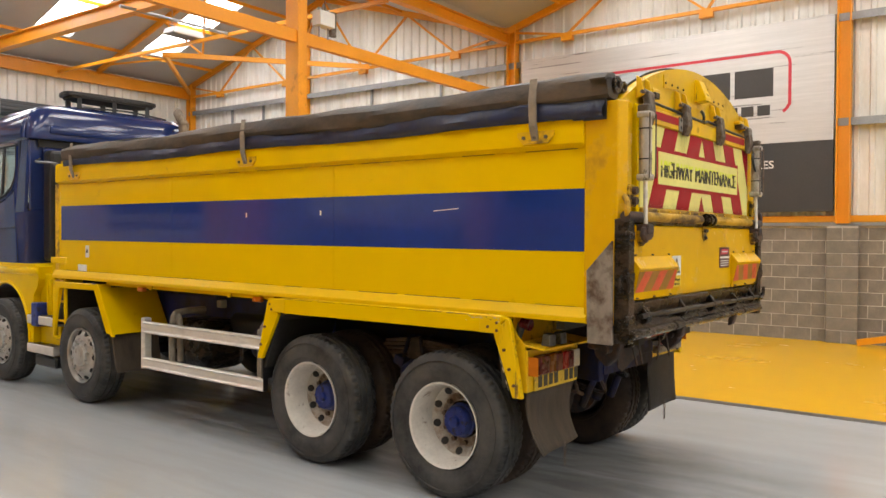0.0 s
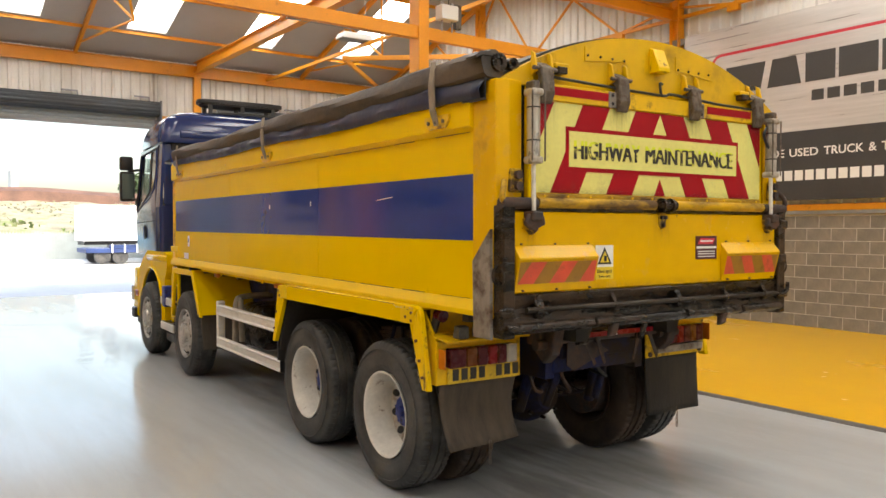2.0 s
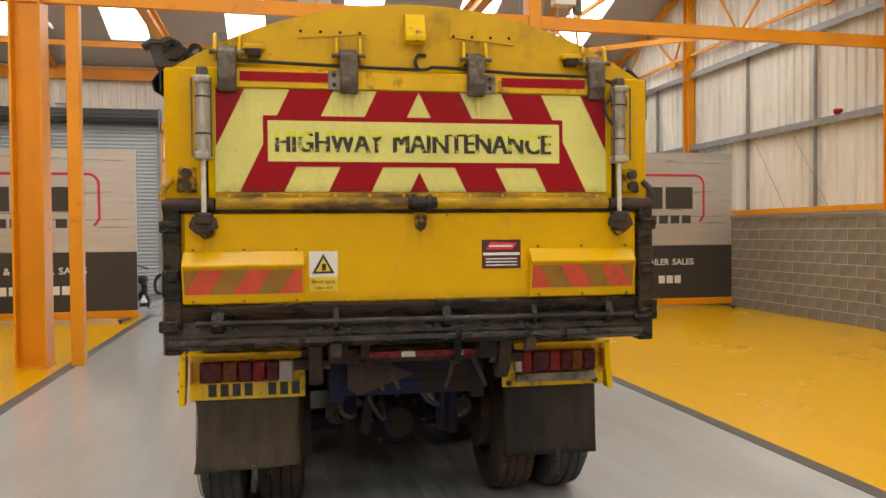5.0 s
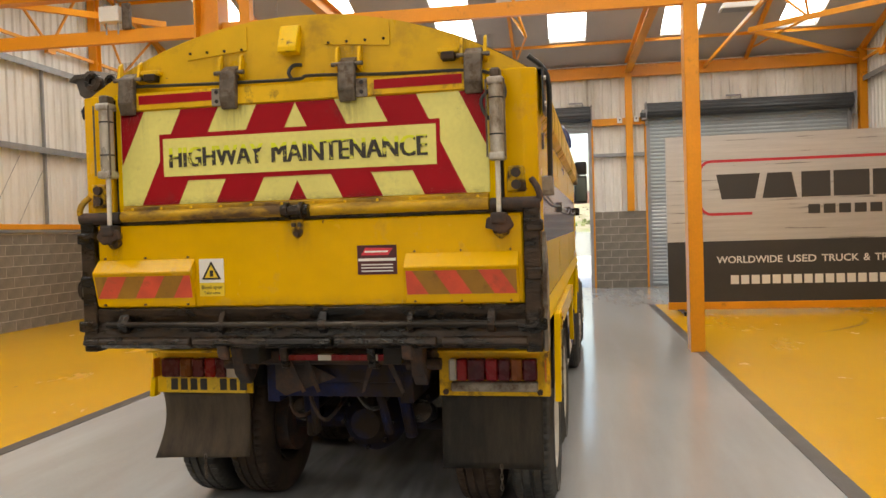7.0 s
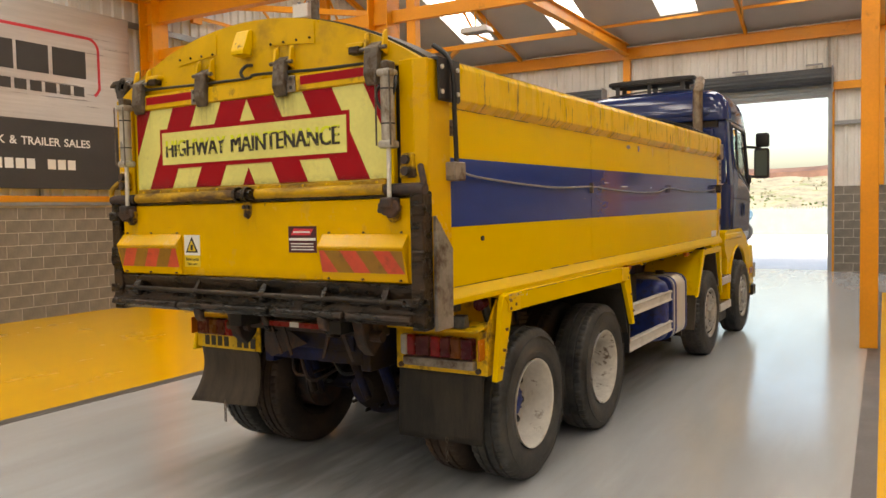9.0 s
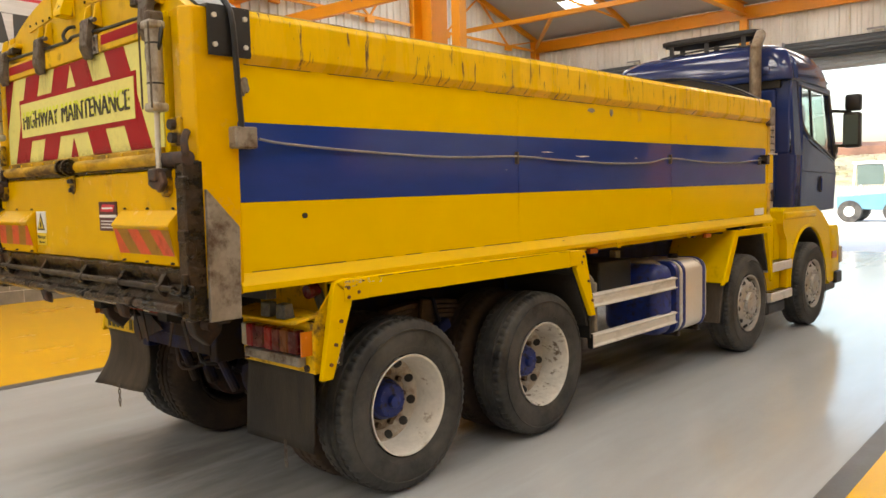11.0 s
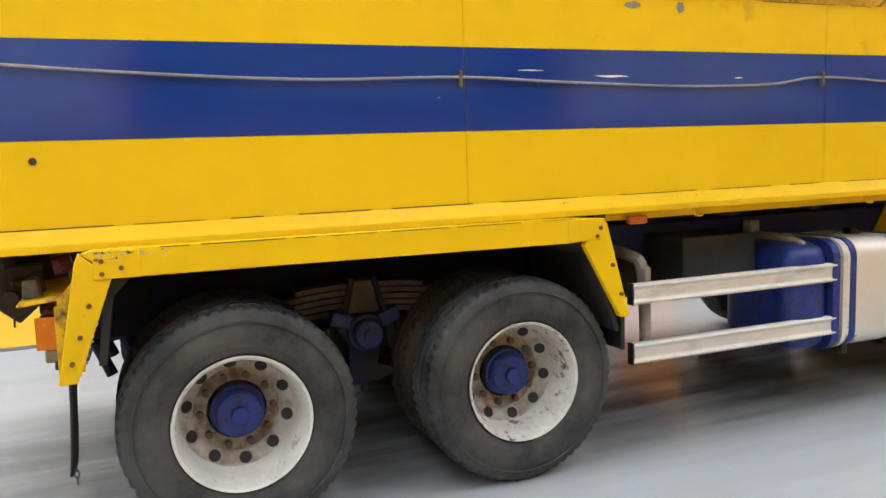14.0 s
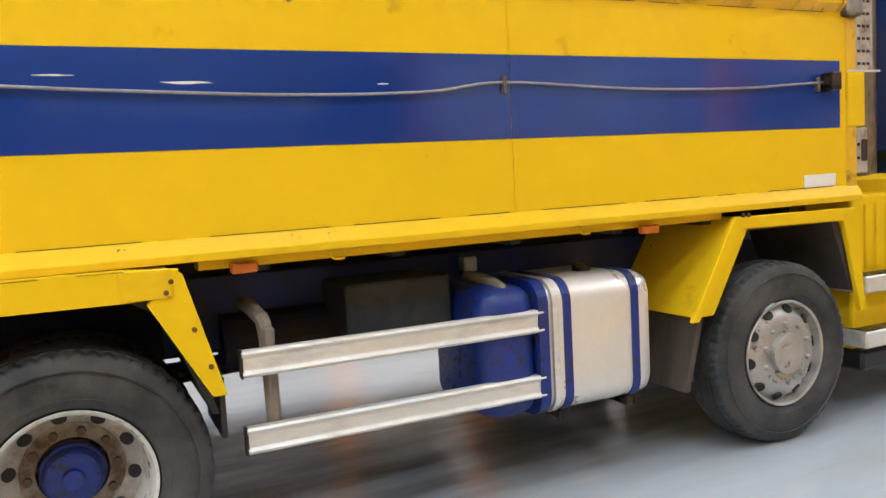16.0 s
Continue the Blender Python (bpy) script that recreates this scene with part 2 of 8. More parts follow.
BLUE = mat("stripe_blue_paint", (0.009, 0.036, 0.235), 0.10, var=0.08, scale=1.2, fine=12, rvar=0.05, bump=0.006, coat=0.3)
BLUE_C = mat("chipped_blue_paint", (0.011, 0.042, 0.26), 0.12, var=0.10, scale=1.2, fine=12, rvar=0.05, bump=0.006, coat=0.3, stretch=(1, 0.28, 1), chips=(26, 0.10, 0.17, (0.45, 0.49, 0.60)))
CAB_BLUE = mat("cab_blue_paint", (0.014, 0.030, 0.125), 0.16, var=0.06, scale=1.0, fine=8, rvar=0.04, bump=0.003, coat=0.4)
CHASSIS_BLUE = mat("chassis_blue_paint", (0.006, 0.013, 0.072), 0.5, var=0.35, scale=6, dirt=(0.026, 0.018, 0.013), amount=0.54, dscale=4, spread=0.2, bump=0.1, spec=0.2)
HUB_BLUE = mat("hub_blue_paint", (0.010, 0.030, 0.215), 0.40, var=0.2, scale=10, dirt=(0.03, 0.025, 0.03), amount=0.42, dscale=16, bump=0.08)
STEEL = mat("worn_bare_steel", (0.30, 0.27, 0.235), 0.55, metal=0.35, var=0.2, scale=5, dirt=(0.09, 0.055, 0.035), amount=0.44, dscale=7, spread=0.16, bump=0.12)
STEEL_P = mat("pale_worn_steel", (0.50, 0.45, 0.39), 0.5, metal=0.3, var=0.15, scale=5, dirt=(0.20, 0.14, 0.10), amount=0.42, dscale=9, spread=0.18, bump=0.1)
WORN = mat("scraped_pale_paint", (0.62, 0.52, 0.33), 0.5, var=0.15, scale=5, dirt=(0.20, 0.14, 0.09), amount=0.42, dscale=5, spread=0.15, bump=0.1, stretch=(1, 0.4, 1))
POLISHED = mat("rubbed_greasy_steel", (0.10, 0.085, 0.07), 0.22, metal=0.6, var=0.4, scale=6, fine=30, dirt=(0.02, 0.015, 0.011), amount=0.55, dscale=5, spread=0.2, bump=0.5, stretch=(0.5, 1, 1), lumps=1.5, drough=0.5)
GRIMY = mat("greasy_dark_steel", (0.009, 0.0072, 0.0055), 0.2, metal=0.0, var=0.4, scale=9, fine=38, dirt=(0.046, 0.027, 0.015), amount=0.46, dscale=7, spread=0.2, bump=0.7, stretch=(0.6, 1, 1.5), lumps=1.8, rvar=0.12, spec=0.28, drough=0.5)
RUSTY = mat("rusty_steel", (0.095, 0.046, 0.027), 0.75, var=0.35, scale=7, dirt=(0.03, 0.026, 0.026), amount=0.5, dscale=8, spread=0.2, bump=0.3)
HINGE = mat("hinge_steel", (0.15, 0.125, 0.10), 0.5, metal=0.4, var=0.25, scale=12, dirt=(0.09, 0.06, 0.04), amount=0.45, dscale=18, bump=0.2)
ALU = mat("aluminium", (0.70, 0.675, 0.615), 0.42, metal=0.3, var=0.08, scale=4, dirt=(0.42, 0.39, 0.33), amount=0.36, dscale=8, spread=0.25, bump=0.03, stretch=(1, 0.3, 1))
TANK = mat("polished_aluminium", (0.80, 0.77, 0.71), 0.27, metal=0.5, var=0.04, scale=3, dirt=(0.66, 0.62, 0.54), amount=0.36, dscale=3, spread=0.6, bump=0.02)
RUBBER = mat("tyre_rubber", (0.040, 0.041, 0.042), 0.55, var=0.3, scale=5, dirt=(0.085, 0.081, 0.074), amount=0.47, dscale=4, spread=0.25, bump=0.2, spec=0.35)
BOLT_R = mat("rusted_bolt", (0.17, 0.075, 0.028), 0.8, var=0.35, scale=30, bump=0.2)
# inner twins: brown dust over rubber darkened for the shade under the truck
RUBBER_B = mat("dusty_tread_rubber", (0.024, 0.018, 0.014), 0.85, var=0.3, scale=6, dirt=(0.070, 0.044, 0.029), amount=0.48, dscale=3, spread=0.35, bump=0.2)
FLAP = mat("mudflap_rubber", (0.018, 0.016, 0.014), 0.6, var=0.25, scale=3, dirt=(0.060, 0.048, 0.035), amount=0.44, dscale=2.2, spread=0.3, bump=0.3, stretch=(3, 1, 0.6), lumps=1.0, spec=0.3)
RIM = mat("white_rim_paint", (0.66, 0.63, 0.57), 0.45, var=0.08, scale=8, dirt=(0.16, 0.10, 0.06), amount=0.35, dscale=11, spread=0.12, bump=0.06)
RIM_R = mat("flaking_rim_paint", (0.62, 0.59, 0.53), 0.5, var=0.12, scale=8, dirt=(0.15, 0.11, 0.08), amount=0.41, dscale=14, spread=0.07, bump=0.08, stretch=(0.7, 1, 1))
DISC = mat("dusty_wheel_disc", (0.56, 0.52, 0.45), 0.6, var=0.15, scale=10, dirt=(0.20, 0.12, 0.07), amount=0.43, dscale=9, spread=0.25, bump=0.1)
SILVER = mat("silver_wheel_paint", (0.50, 0.48, 0.44), 0.35, metal=0.6, var=0.12, scale=10, dirt=(0.14, 0.11, 0.08), amount=0.38, dscale=12, bump=0.04)
BLACK = mat("black_plastic", (0.016, 0.016, 0.017), 0.4, var=0.2, scale=4, bump=0.05)
DARKGREY = mat("dark_grey_plastic", (0.022, 0.023, 0.023), 0.6, var=0.2, scale=4, dirt=(0.055, 0.05, 0.045), amount=0.4, dscale=4, spread=0.25, bump=0.08)
DARKV = mat("dark_underside", (0.030, 0.027, 0.025), 0.8, var=0.3, scale=4, bump=0.1)
TARP = mat("tarpaulin_canvas", (0.052, 0.045, 0.040), 0.6, var=0.25, scale=4, fine=25, dirt=(0.12, 0.09, 0.065), amount=0.44, dscale=4, spread=0.3, bump=0.5, stretch=(1, 0.6, 1))
NAVY = mat("navy_tarp_skirt", (0.012, 0.022, 0.070), 0.42, var=0.25, scale=5, fine=16, dirt=(0.07, 0.075, 0.09), amount=0.36, dscale=4, spread=0.3, bump=0.3)
WEB = mat("webbing_strap", (0.27, 0.23, 0.18), 0.8, var=0.2, scale=10, bump=0.2)
GLASS = mat("tinted_glass", (0.10, 0.14, 0.13), 0.05, var=0.05, rvar=0.02, bump=0.0, coat=1.0)
RED = mat("reflective_red", (0.33, 0.004, 0.012), 0.4, var=0.06, scale=3, fine=8, dirt=(0.22, 0.03, 0.03), amount=0.33, dscale=5, spread=0.2, bump=0.015, spec=0.15)
LIME = mat("reflective_lime", (0.72, 0.68, 0.20), 0.38, var=0.06, scale=3, dirt=(0.46, 0.42, 0.16), amount=0.31, dscale=5, spread=0.25, bump=0.02)
LIME_S = mat("faded_lettering", (0.66, 0.72, 0.02), 0.4, var=0.05)
INK = mat("black_lettering", (0.03, 0.026, 0.022), 0.5, var=0.2, scale=20, dirt=(0.60, 0.57, 0.10), amount=0.41, dscale=22, spread=0.04)
ORED = mat("marker_red", (0.68, 0.082, 0.036), 0.45, var=0.12, scale=10, dirt=(0.30, 0.07, 0.03), amount=0.36, dscale=9, spread=0.2)
OBRN = mat("marker_amber", (0.33, 0.158, 0.010), 0.45, var=0.12, scale=10, dirt=(0.16, 0.09, 0.02), amount=0.36, dscale=9, spread=0.2)
LENS_R = mat("lamp_lens_red", (0.085, 0.0025, 0.012), 0.28, var=0.25, scale=20, bump=0.05, spec=0.3)
LENS_R2 = mat("lamp_lens_bright_red", (0.25, 0.003, 0.010), 0.28, var=0.15, scale=20, spec=0.3)
LENS_D = mat("lamp_lens_dark", (0.17, 0.045, 0.006), 0.28, var=0.2, scale=20, spec=0.3)
LAMP_G = mat("dusty_grey_lamp", (0.13, 0.135, 0.135), 0.4, var=0.3, scale=14, dirt=(0.03, 0.03, 0.03), amount=0.45, dscale=14, spread=0.2)
LENS_A = mat("lamp_lens_amber", (0.55, 0.14, 0.01), 0.2, var=0.1, scale=20, coat=0.6)
LENS_W = mat("lamp_lens_clear", (0.45, 0.43, 0.40), 0.2, var=0.1, scale=20, coat=0.6)
WHITE = mat("white_sticker", (0.75, 0.74, 0.70), 0.45, var=0.05)
STICK_Y = mat("yellow_sticker", (0.72, 0.52, 0.03), 0.45, var=0.05)
PLATE_Y = mat("number_plate_yellow", (0.70, 0.47, 0.02), 0.4, var=0.1, scale=8, dirt=(0.25, 0.16, 0.03), amount=0.4, dscale=12)
MAROON = mat("maroon_sticker", (0.07, 0.012, 0.018), 0.4, var=0.1)
CYL = mat("air_ram_grey", (0.50, 0.47, 0.42), 0.33, metal=0.45, var=0.1, scale=8, dirt=(0.17, 0.125, 0.085), amount=0.41, dscale=7, spread=0.2, bump=0.02, stretch=(1, 1, 0.5))

FLOOR = mat("grey_epoxy_floor", (0.42, 0.435, 0.45), 0.125, var=0.04, scale=0.45, fine=7.0, bump=0.004, rvar=0.06, dirt=(0.365, 0.365, 0.36), amount=0.45, dscale=1.0, spread=0.3, drough=0.20, stretch=(2.2, 0.25, 1), spec=0.55, chips=(1.6, 0.05, 0.3, (0.18, 0.17, 0.16)))
FLOOR_Y = mat("yellow_epoxy_floor", (0.74, 0.40, 0.002), 0.22, var=0.03, scale=0.4, fine=2, bump=0.006, dirt=(0.60, 0.31, 0.004), amount=0.40, dscale=0.8, spread=0.3, drough=0.32, rvar=0.06, spec=0.3, stretch=(1, 0.5, 1), chips=(1.8, 0.05, 0.25, (0.42, 0.24, 0.03)))
LINE = mat("dark_floor_line", (0.095, 0.085, 0.078), 0.45, var=0.15, scale=2, bump=0.03)
BLOCK = mat("concrete_block", (0.238, 0.21, 0.173), 0.9, var=0.15, scale=6, fine=55, bump=0.5, rand=0.10)
MORTAR = mat("mortar", (0.54, 0.50, 0.43), 0.95, var=0.12, scale=5, fine=60, bump=0.4)
CLAD = mat("white_cladding_sheet", (0.80, 0.785, 0.74), 0.5, var=0.05, scale=0.8, dirt=(0.52, 0.49, 0.42), amount=0.38, dscale=1.2, spread=0.3, stretch=(1, 1, 0.25), bump=0.02)
GALV = mat("galvanised_rail", (0.33, 0.335, 0.34), 0.5, metal=0.5, var=0.12, scale=4, bump=0.05)
ROOF = mat("grey_roof_lining", (0.46, 0.445, 0.425), 0.7, var=0.06, scale=0.8, bump=0.05)
SHUT = mat("grey_shutter_slat", (0.36, 0.40, 0.42), 0.42, metal=0.2, var=0.07, scale=2, bump=0.03)
SHUT_D = mat("dark_shutter_roll", (0.055, 0.062, 0.068), 0.5, var=0.15, scale=2)
BAN = mat("brushed_grey_banner", (0.62, 0.605, 0.59), 0.34, metal=0.45, var=0.08, scale=2, fine=18, stretch=(0.25, 0.25, 7), bump=0.02)
BAN_D = mat("charcoal_banner", (0.045, 0.043, 0.042), 0.5, var=0.1, scale=2)
LOGO = mat("logo_charcoal", (0.050, 0.047, 0.045), 0.5, var=0.08)
LOGO_R = mat("logo_red", (0.60, 0.035, 0.055), 0.45, var=0.06)
PALE = mat("banner_white_print", (0.78, 0.77, 0.74), 0.5, var=0.03)
LAMPBOX = mat("white_lamp_housing", (0.72, 0.72, 0.70), 0.5, var=0.05)
PANE = glow("skylight_pane", (0.98, 0.99, 1.0), SKYLIGHT)
YARD = mat("yard_concrete", (0.72, 0.71, 0.68), 0.8, var=0.08, scale=0.3, fine=8, bump=0.1)
GRASS = mat("bank_grass", (0.30, 0.275, 0.19), 0.95, var=0.25, scale=0.9, fine=5, dirt=(0.16, 0.19, 0.07), amount=0.42, dscale=0.5, spread=0.12, bump=0.8, bscale=10)
SCRUB_P = mat("dry_grass", (0.34, 0.315, 0.23), 0.9, var=0.3, scale=0.8, fine=3, dirt=(0.24, 0.24, 0.13), amount=0.45, dscale=0.6, spread=0.2, bump=0.0)
SCRUB = mat("scrub_grass", (0.14, 0.20, 0.055), 0.9, var=0.4, scale=0.8, fine=3, dirt=(0.26, 0.27, 0.14), amount=0.42, dscale=0.6, spread=0.2, bump=0.0)
SOIL = mat("red_soil", (0.16, 0.085, 0.058), 0.95, var=0.3, scale=0.6, bump=0.4)


def grime_shade_mat(name, col, most, stretch, scale=6.0, fade="down", rough=0.6):
    """Thin film of dirt or painted shade: patchy cover by noise, thinning downward or towards its edges."""
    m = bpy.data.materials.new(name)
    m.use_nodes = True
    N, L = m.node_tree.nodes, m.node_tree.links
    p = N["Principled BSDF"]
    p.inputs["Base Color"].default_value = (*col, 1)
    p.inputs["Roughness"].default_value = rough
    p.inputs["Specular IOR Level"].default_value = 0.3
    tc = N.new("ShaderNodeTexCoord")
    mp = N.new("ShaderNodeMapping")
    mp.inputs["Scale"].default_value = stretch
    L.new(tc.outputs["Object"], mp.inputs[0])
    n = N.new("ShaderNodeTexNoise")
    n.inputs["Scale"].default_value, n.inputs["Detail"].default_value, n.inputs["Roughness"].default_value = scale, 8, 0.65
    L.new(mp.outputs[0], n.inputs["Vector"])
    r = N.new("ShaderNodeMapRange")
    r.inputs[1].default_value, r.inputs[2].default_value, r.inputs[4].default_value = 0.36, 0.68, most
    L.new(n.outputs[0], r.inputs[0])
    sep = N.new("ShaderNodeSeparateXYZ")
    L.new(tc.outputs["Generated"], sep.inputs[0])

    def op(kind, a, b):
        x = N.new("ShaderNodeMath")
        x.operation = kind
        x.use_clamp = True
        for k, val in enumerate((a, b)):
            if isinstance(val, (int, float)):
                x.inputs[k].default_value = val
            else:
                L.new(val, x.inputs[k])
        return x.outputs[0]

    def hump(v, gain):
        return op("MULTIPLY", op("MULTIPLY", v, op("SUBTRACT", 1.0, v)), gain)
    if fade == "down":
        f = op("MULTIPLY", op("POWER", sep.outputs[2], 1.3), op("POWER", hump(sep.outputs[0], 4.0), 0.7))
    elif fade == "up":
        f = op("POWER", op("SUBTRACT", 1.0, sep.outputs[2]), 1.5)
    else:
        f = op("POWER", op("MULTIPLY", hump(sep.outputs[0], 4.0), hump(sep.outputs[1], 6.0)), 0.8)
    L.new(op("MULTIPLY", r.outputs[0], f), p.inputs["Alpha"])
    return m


RUN = grime_shade_mat("run_of_grime", (0.085, 0.052, 0.028), 0.55, (9, 9, 1.2), 5)
RISE = grime_shade_mat("splashed_grime", (0.08, 0.05, 0.026), 0.5, (4, 4, 9), 9, "up")
# floor films under the truck: streaky dirt, with the truck's shade painted in
TREAD_SHADE = grime_shade_mat("trodden_floor_dirt", (0.10, 0.085, 0.07), 0.34, (3.6, 0.35, 1), 1.6, "soft", 0.35)
UNDER_SHADE = grime_shade_mat("oily_floor_dirt", (0.09, 0.075, 0.062), 0.42, (2.2, 0.6, 1), 1.1, "soft", 0.4)
SCUFF = grime_shade_mat("floor_scuffs", (0.20, 0.19, 0.175), 0.09, (1.6, 0.5, 1), 1.3, "soft", 0.3)

TYREMARK = grime_shade_mat("tyre_mark", (0.05, 0.048, 0.045), 0.75, (6, 6, 1), 3.0, "soft", 0.3)
TREADPRINT = grime_shade_mat("tread_print", (0.07, 0.066, 0.06), 0.45, (2.5, 9, 1), 2.2, "soft", 0.35)
NAVYP = mat("navy_chassis_panel", (0.009, 0.022, 0.145), 0.5, var=0.2, scale=3, dirt=(0.03, 0.026, 0.03), amount=0.42, dscale=4, spread=0.25)
LEAFS = mat("dusty_spring_steel", (0.13, 0.085, 0.052), 0.8, var=0.3, scale=8, dirt=(0.05, 0.036, 0.026), amount=0.45, dscale=7, spread=0.25, bump=0.2)


def film(name, x0, x1, y0, y1, z0, z1, material, parent, label=""):
    """One face on the outer side of a thin slab."""
    d = (x1 - x0, y1 - y0, z1 - z0)
    k = d.index(min(d))
    bm = B()
    if k == 0:
        x = x1 if x1 > 0 else x0
        pts = [(x, y0, z0), (x, y1, z0), (x, y1, z1), (x, y0, z1)]
    elif k == 1:
        pts = [(x0, y0, z0), (x1, y0, z0), (x1, y0, z1), (x0, y0, z1)]
    else:
        pts = [(x0, y0, z1), (x1, y0, z1), (x1, y1, z1), (x0, y1, z1)]
    bm.faces.new([bm.verts.new(p) for p in pts])
    ob = part(name, bm, material, parent, label)
    ob.visible_shadow = False
    return ob


def clear_glass(name, tint):
    m = bpy.data.materials.new(name)
    m.use_nodes = True
    p = m.node_tree.nodes["Principled BSDF"]
    p.inputs["Base Color"].default_value = (*tint, 1)
    p.inputs["Roughness"].default_value = 0.02
    p.inputs["IOR"].default_value = 1.45
    p.inputs["Transmission Weight"].default_value = 1.0
    return m


CABGLASS = clear_glass("cab_glass", (0.78, 0.88, 0.85))
SEAT = mat("dark_seat_cloth", (0.035, 0.036, 0.04), 0.9, var=0.2, scale=10)
TRIM = mat("cab_trim_grey", (0.16, 0.16, 0.16), 0.7, var=0.1, scale=5)

# ---- the hall ----
XE, XW, YN, YS = 9.68, -10.1, 19.45, -16.4
EAVES, RIDGE, VALLEY = 6.55, 8.35, 7.5
RIB = 0.25


def structure(ob, label, category):
    return tagged(ob, label, category, kind="structure")


ground = structure(part("ground", box(B(), -400, 400, -400, 400, -0.6, -0.03), YARD), "pale worn concrete yard round the hall", "ground")
floor = structure(part("floor", box(B(), XW - 0.2, XE + 0.2, YS - 0.2, YN + 0.25, -0.3, 0.0), FLOOR), "glossy light grey epoxy floor with tyre marks", "floor")
for nm, x0, x1 in (("east", 3.30, XE), ("west", XW, -3.62)):
    f = part("yellow_floor_" + nm, box(B(), x0, x1, YS, 14.25, -0.02, 0.004), FLOOR_Y)
    structure(f, "glossy yellow epoxy floor area beside the aisle", "floor")
for nm, x0, x1, xe in (("east", 3.16, 3.30, XE), ("west", -3.62, -3.47, XW)):
    bm = box(B(), x0, x1, YS, 14.39, -0.02, 0.005)
    box(bm, min(xe, x1 if xe > 0 else xe), max(xe, x0), 14.25, 14.39, -0.02, 0.005) if xe > 0 else box(bm, xe, x0, 14.25, 14.39, -0.02, 0.005)
    structure(part("floor_line_" + nm, bm, LINE), "dark grey painted line edging the yellow floor", "floor line")

# walls: solid behind, blocks below, ribbed sheets above
DOORS = ((-9.45, -4.02), (-2.15, 2.08), (3.75, 9.2))
bm = B()
xs = [XW - 0.2] + [v for d in DOORS for v in d] + [XE + 0.2]
for a, b in zip(xs[::2], xs[1::2]):
    box(bm, a, b, YN + 0.06, YN + 0.25, 0, 7.2)
for a, b in DOORS:
    box(bm, a, b, YN + 0.06, YN + 0.25, 4.75, 7.2)
wall_north = structure(part("wall_north", bm, MORTAR), "end wall of block and white ribbed sheeting with three doorways", "wall")
wall_east = structure(part("wall_east", box(B(), XE + 0.06, XE + 0.25, YS - 0.2, YN + 0.06, 0, 8.6), MORTAR), "side wall of concrete blocks below white ribbed sheeting", "wall")
wall_west = structure(part("wall_west", box(B(), XW - 0.25, XW - 0.06, YS - 0.2, YN + 0.06, 0, 8.6), MORTAR), "side wall of concrete blocks below white ribbed sheeting", "wall")
wall_south = structure(part("wall_south", box(B(), XW, XE, YS - 0.25, YS - 0.06, 0, 8.6), CLAD), "white end wall behind the hall", "wall")

part("mortar_bed", box(B(), XE - 0.045, XE + 0.058, YS, YN + 0.05, 0, 2.055), MORTAR, wall_east)
part("mortar_bed", box(B(), XW - 0.058, XW + 0.045, YS, YN + 0.05, 0, 2.055), MORTAR, wall_west)
for a, b in ((-3.93, -2.24), (2.18, 3.64)):
    part("mortar_bed", box(B(), a, b, YN - 0.065, YN + 0.055, 0, 2.2), MORTAR, wall_north)


def sheet(name, a, b, z0, z1, at, parent, top=None):
    """Ribbed sheeting from a to b along one wall. at(u, d): the place u along and d in from the wall. top(u): its upper edge."""
    bm = B()
    rows = []
    n = int((b - a) / RIB)
    for i in range(n + 1):
        for du, d in ((0, 0), (0.06, 0), (0.085, 0.04), (0.145, 0.04), (0.17, 0), ):
            u = min(a + i * RIB + du, b)
            x, y = at(u, d)
            zt = top(u) if top else z1
            rows.append((bm.verts.new((x, y, z0)), bm.verts.new((x, y, zt))))
    for p, q in zip(rows, rows[1:]):
        bm.faces.new((p[0], q[0], q[1], p[1]))
    ob = part(name, bm, CLAD, parent)
    return ob


def roof_z(y):
    """Height of the roof's underside."""
    k = (YN - y) % 11.95
    return EAVES + 0.02 + (RIDGE - EAVES) * (1 - abs(k / 5.975 - 1))


BLOCK_TOP = 2.08
sheet("cladding", YS, YN, BLOCK_TOP, 0, lambda u, d: (XE - d + 0.02, u), wall_east, roof_z)
sheet("cladding", YS, YN, BLOCK_TOP, 0, lambda u, d: (XW + d - 0.02, u), wall_west, roof_z)
for a, b in zip(xs[::2], xs[1::2]):
    sheet("cladding", max(a, XW), min(b, XE), 2.2, 6.6, lambda u, d: (u, YN - d + 0.02), wall_north)
for a, b in DOORS:
    sheet("cladding", a, b, 4.75, 6.6, lambda u, d: (u, YN - d + 0.02), wall_north)

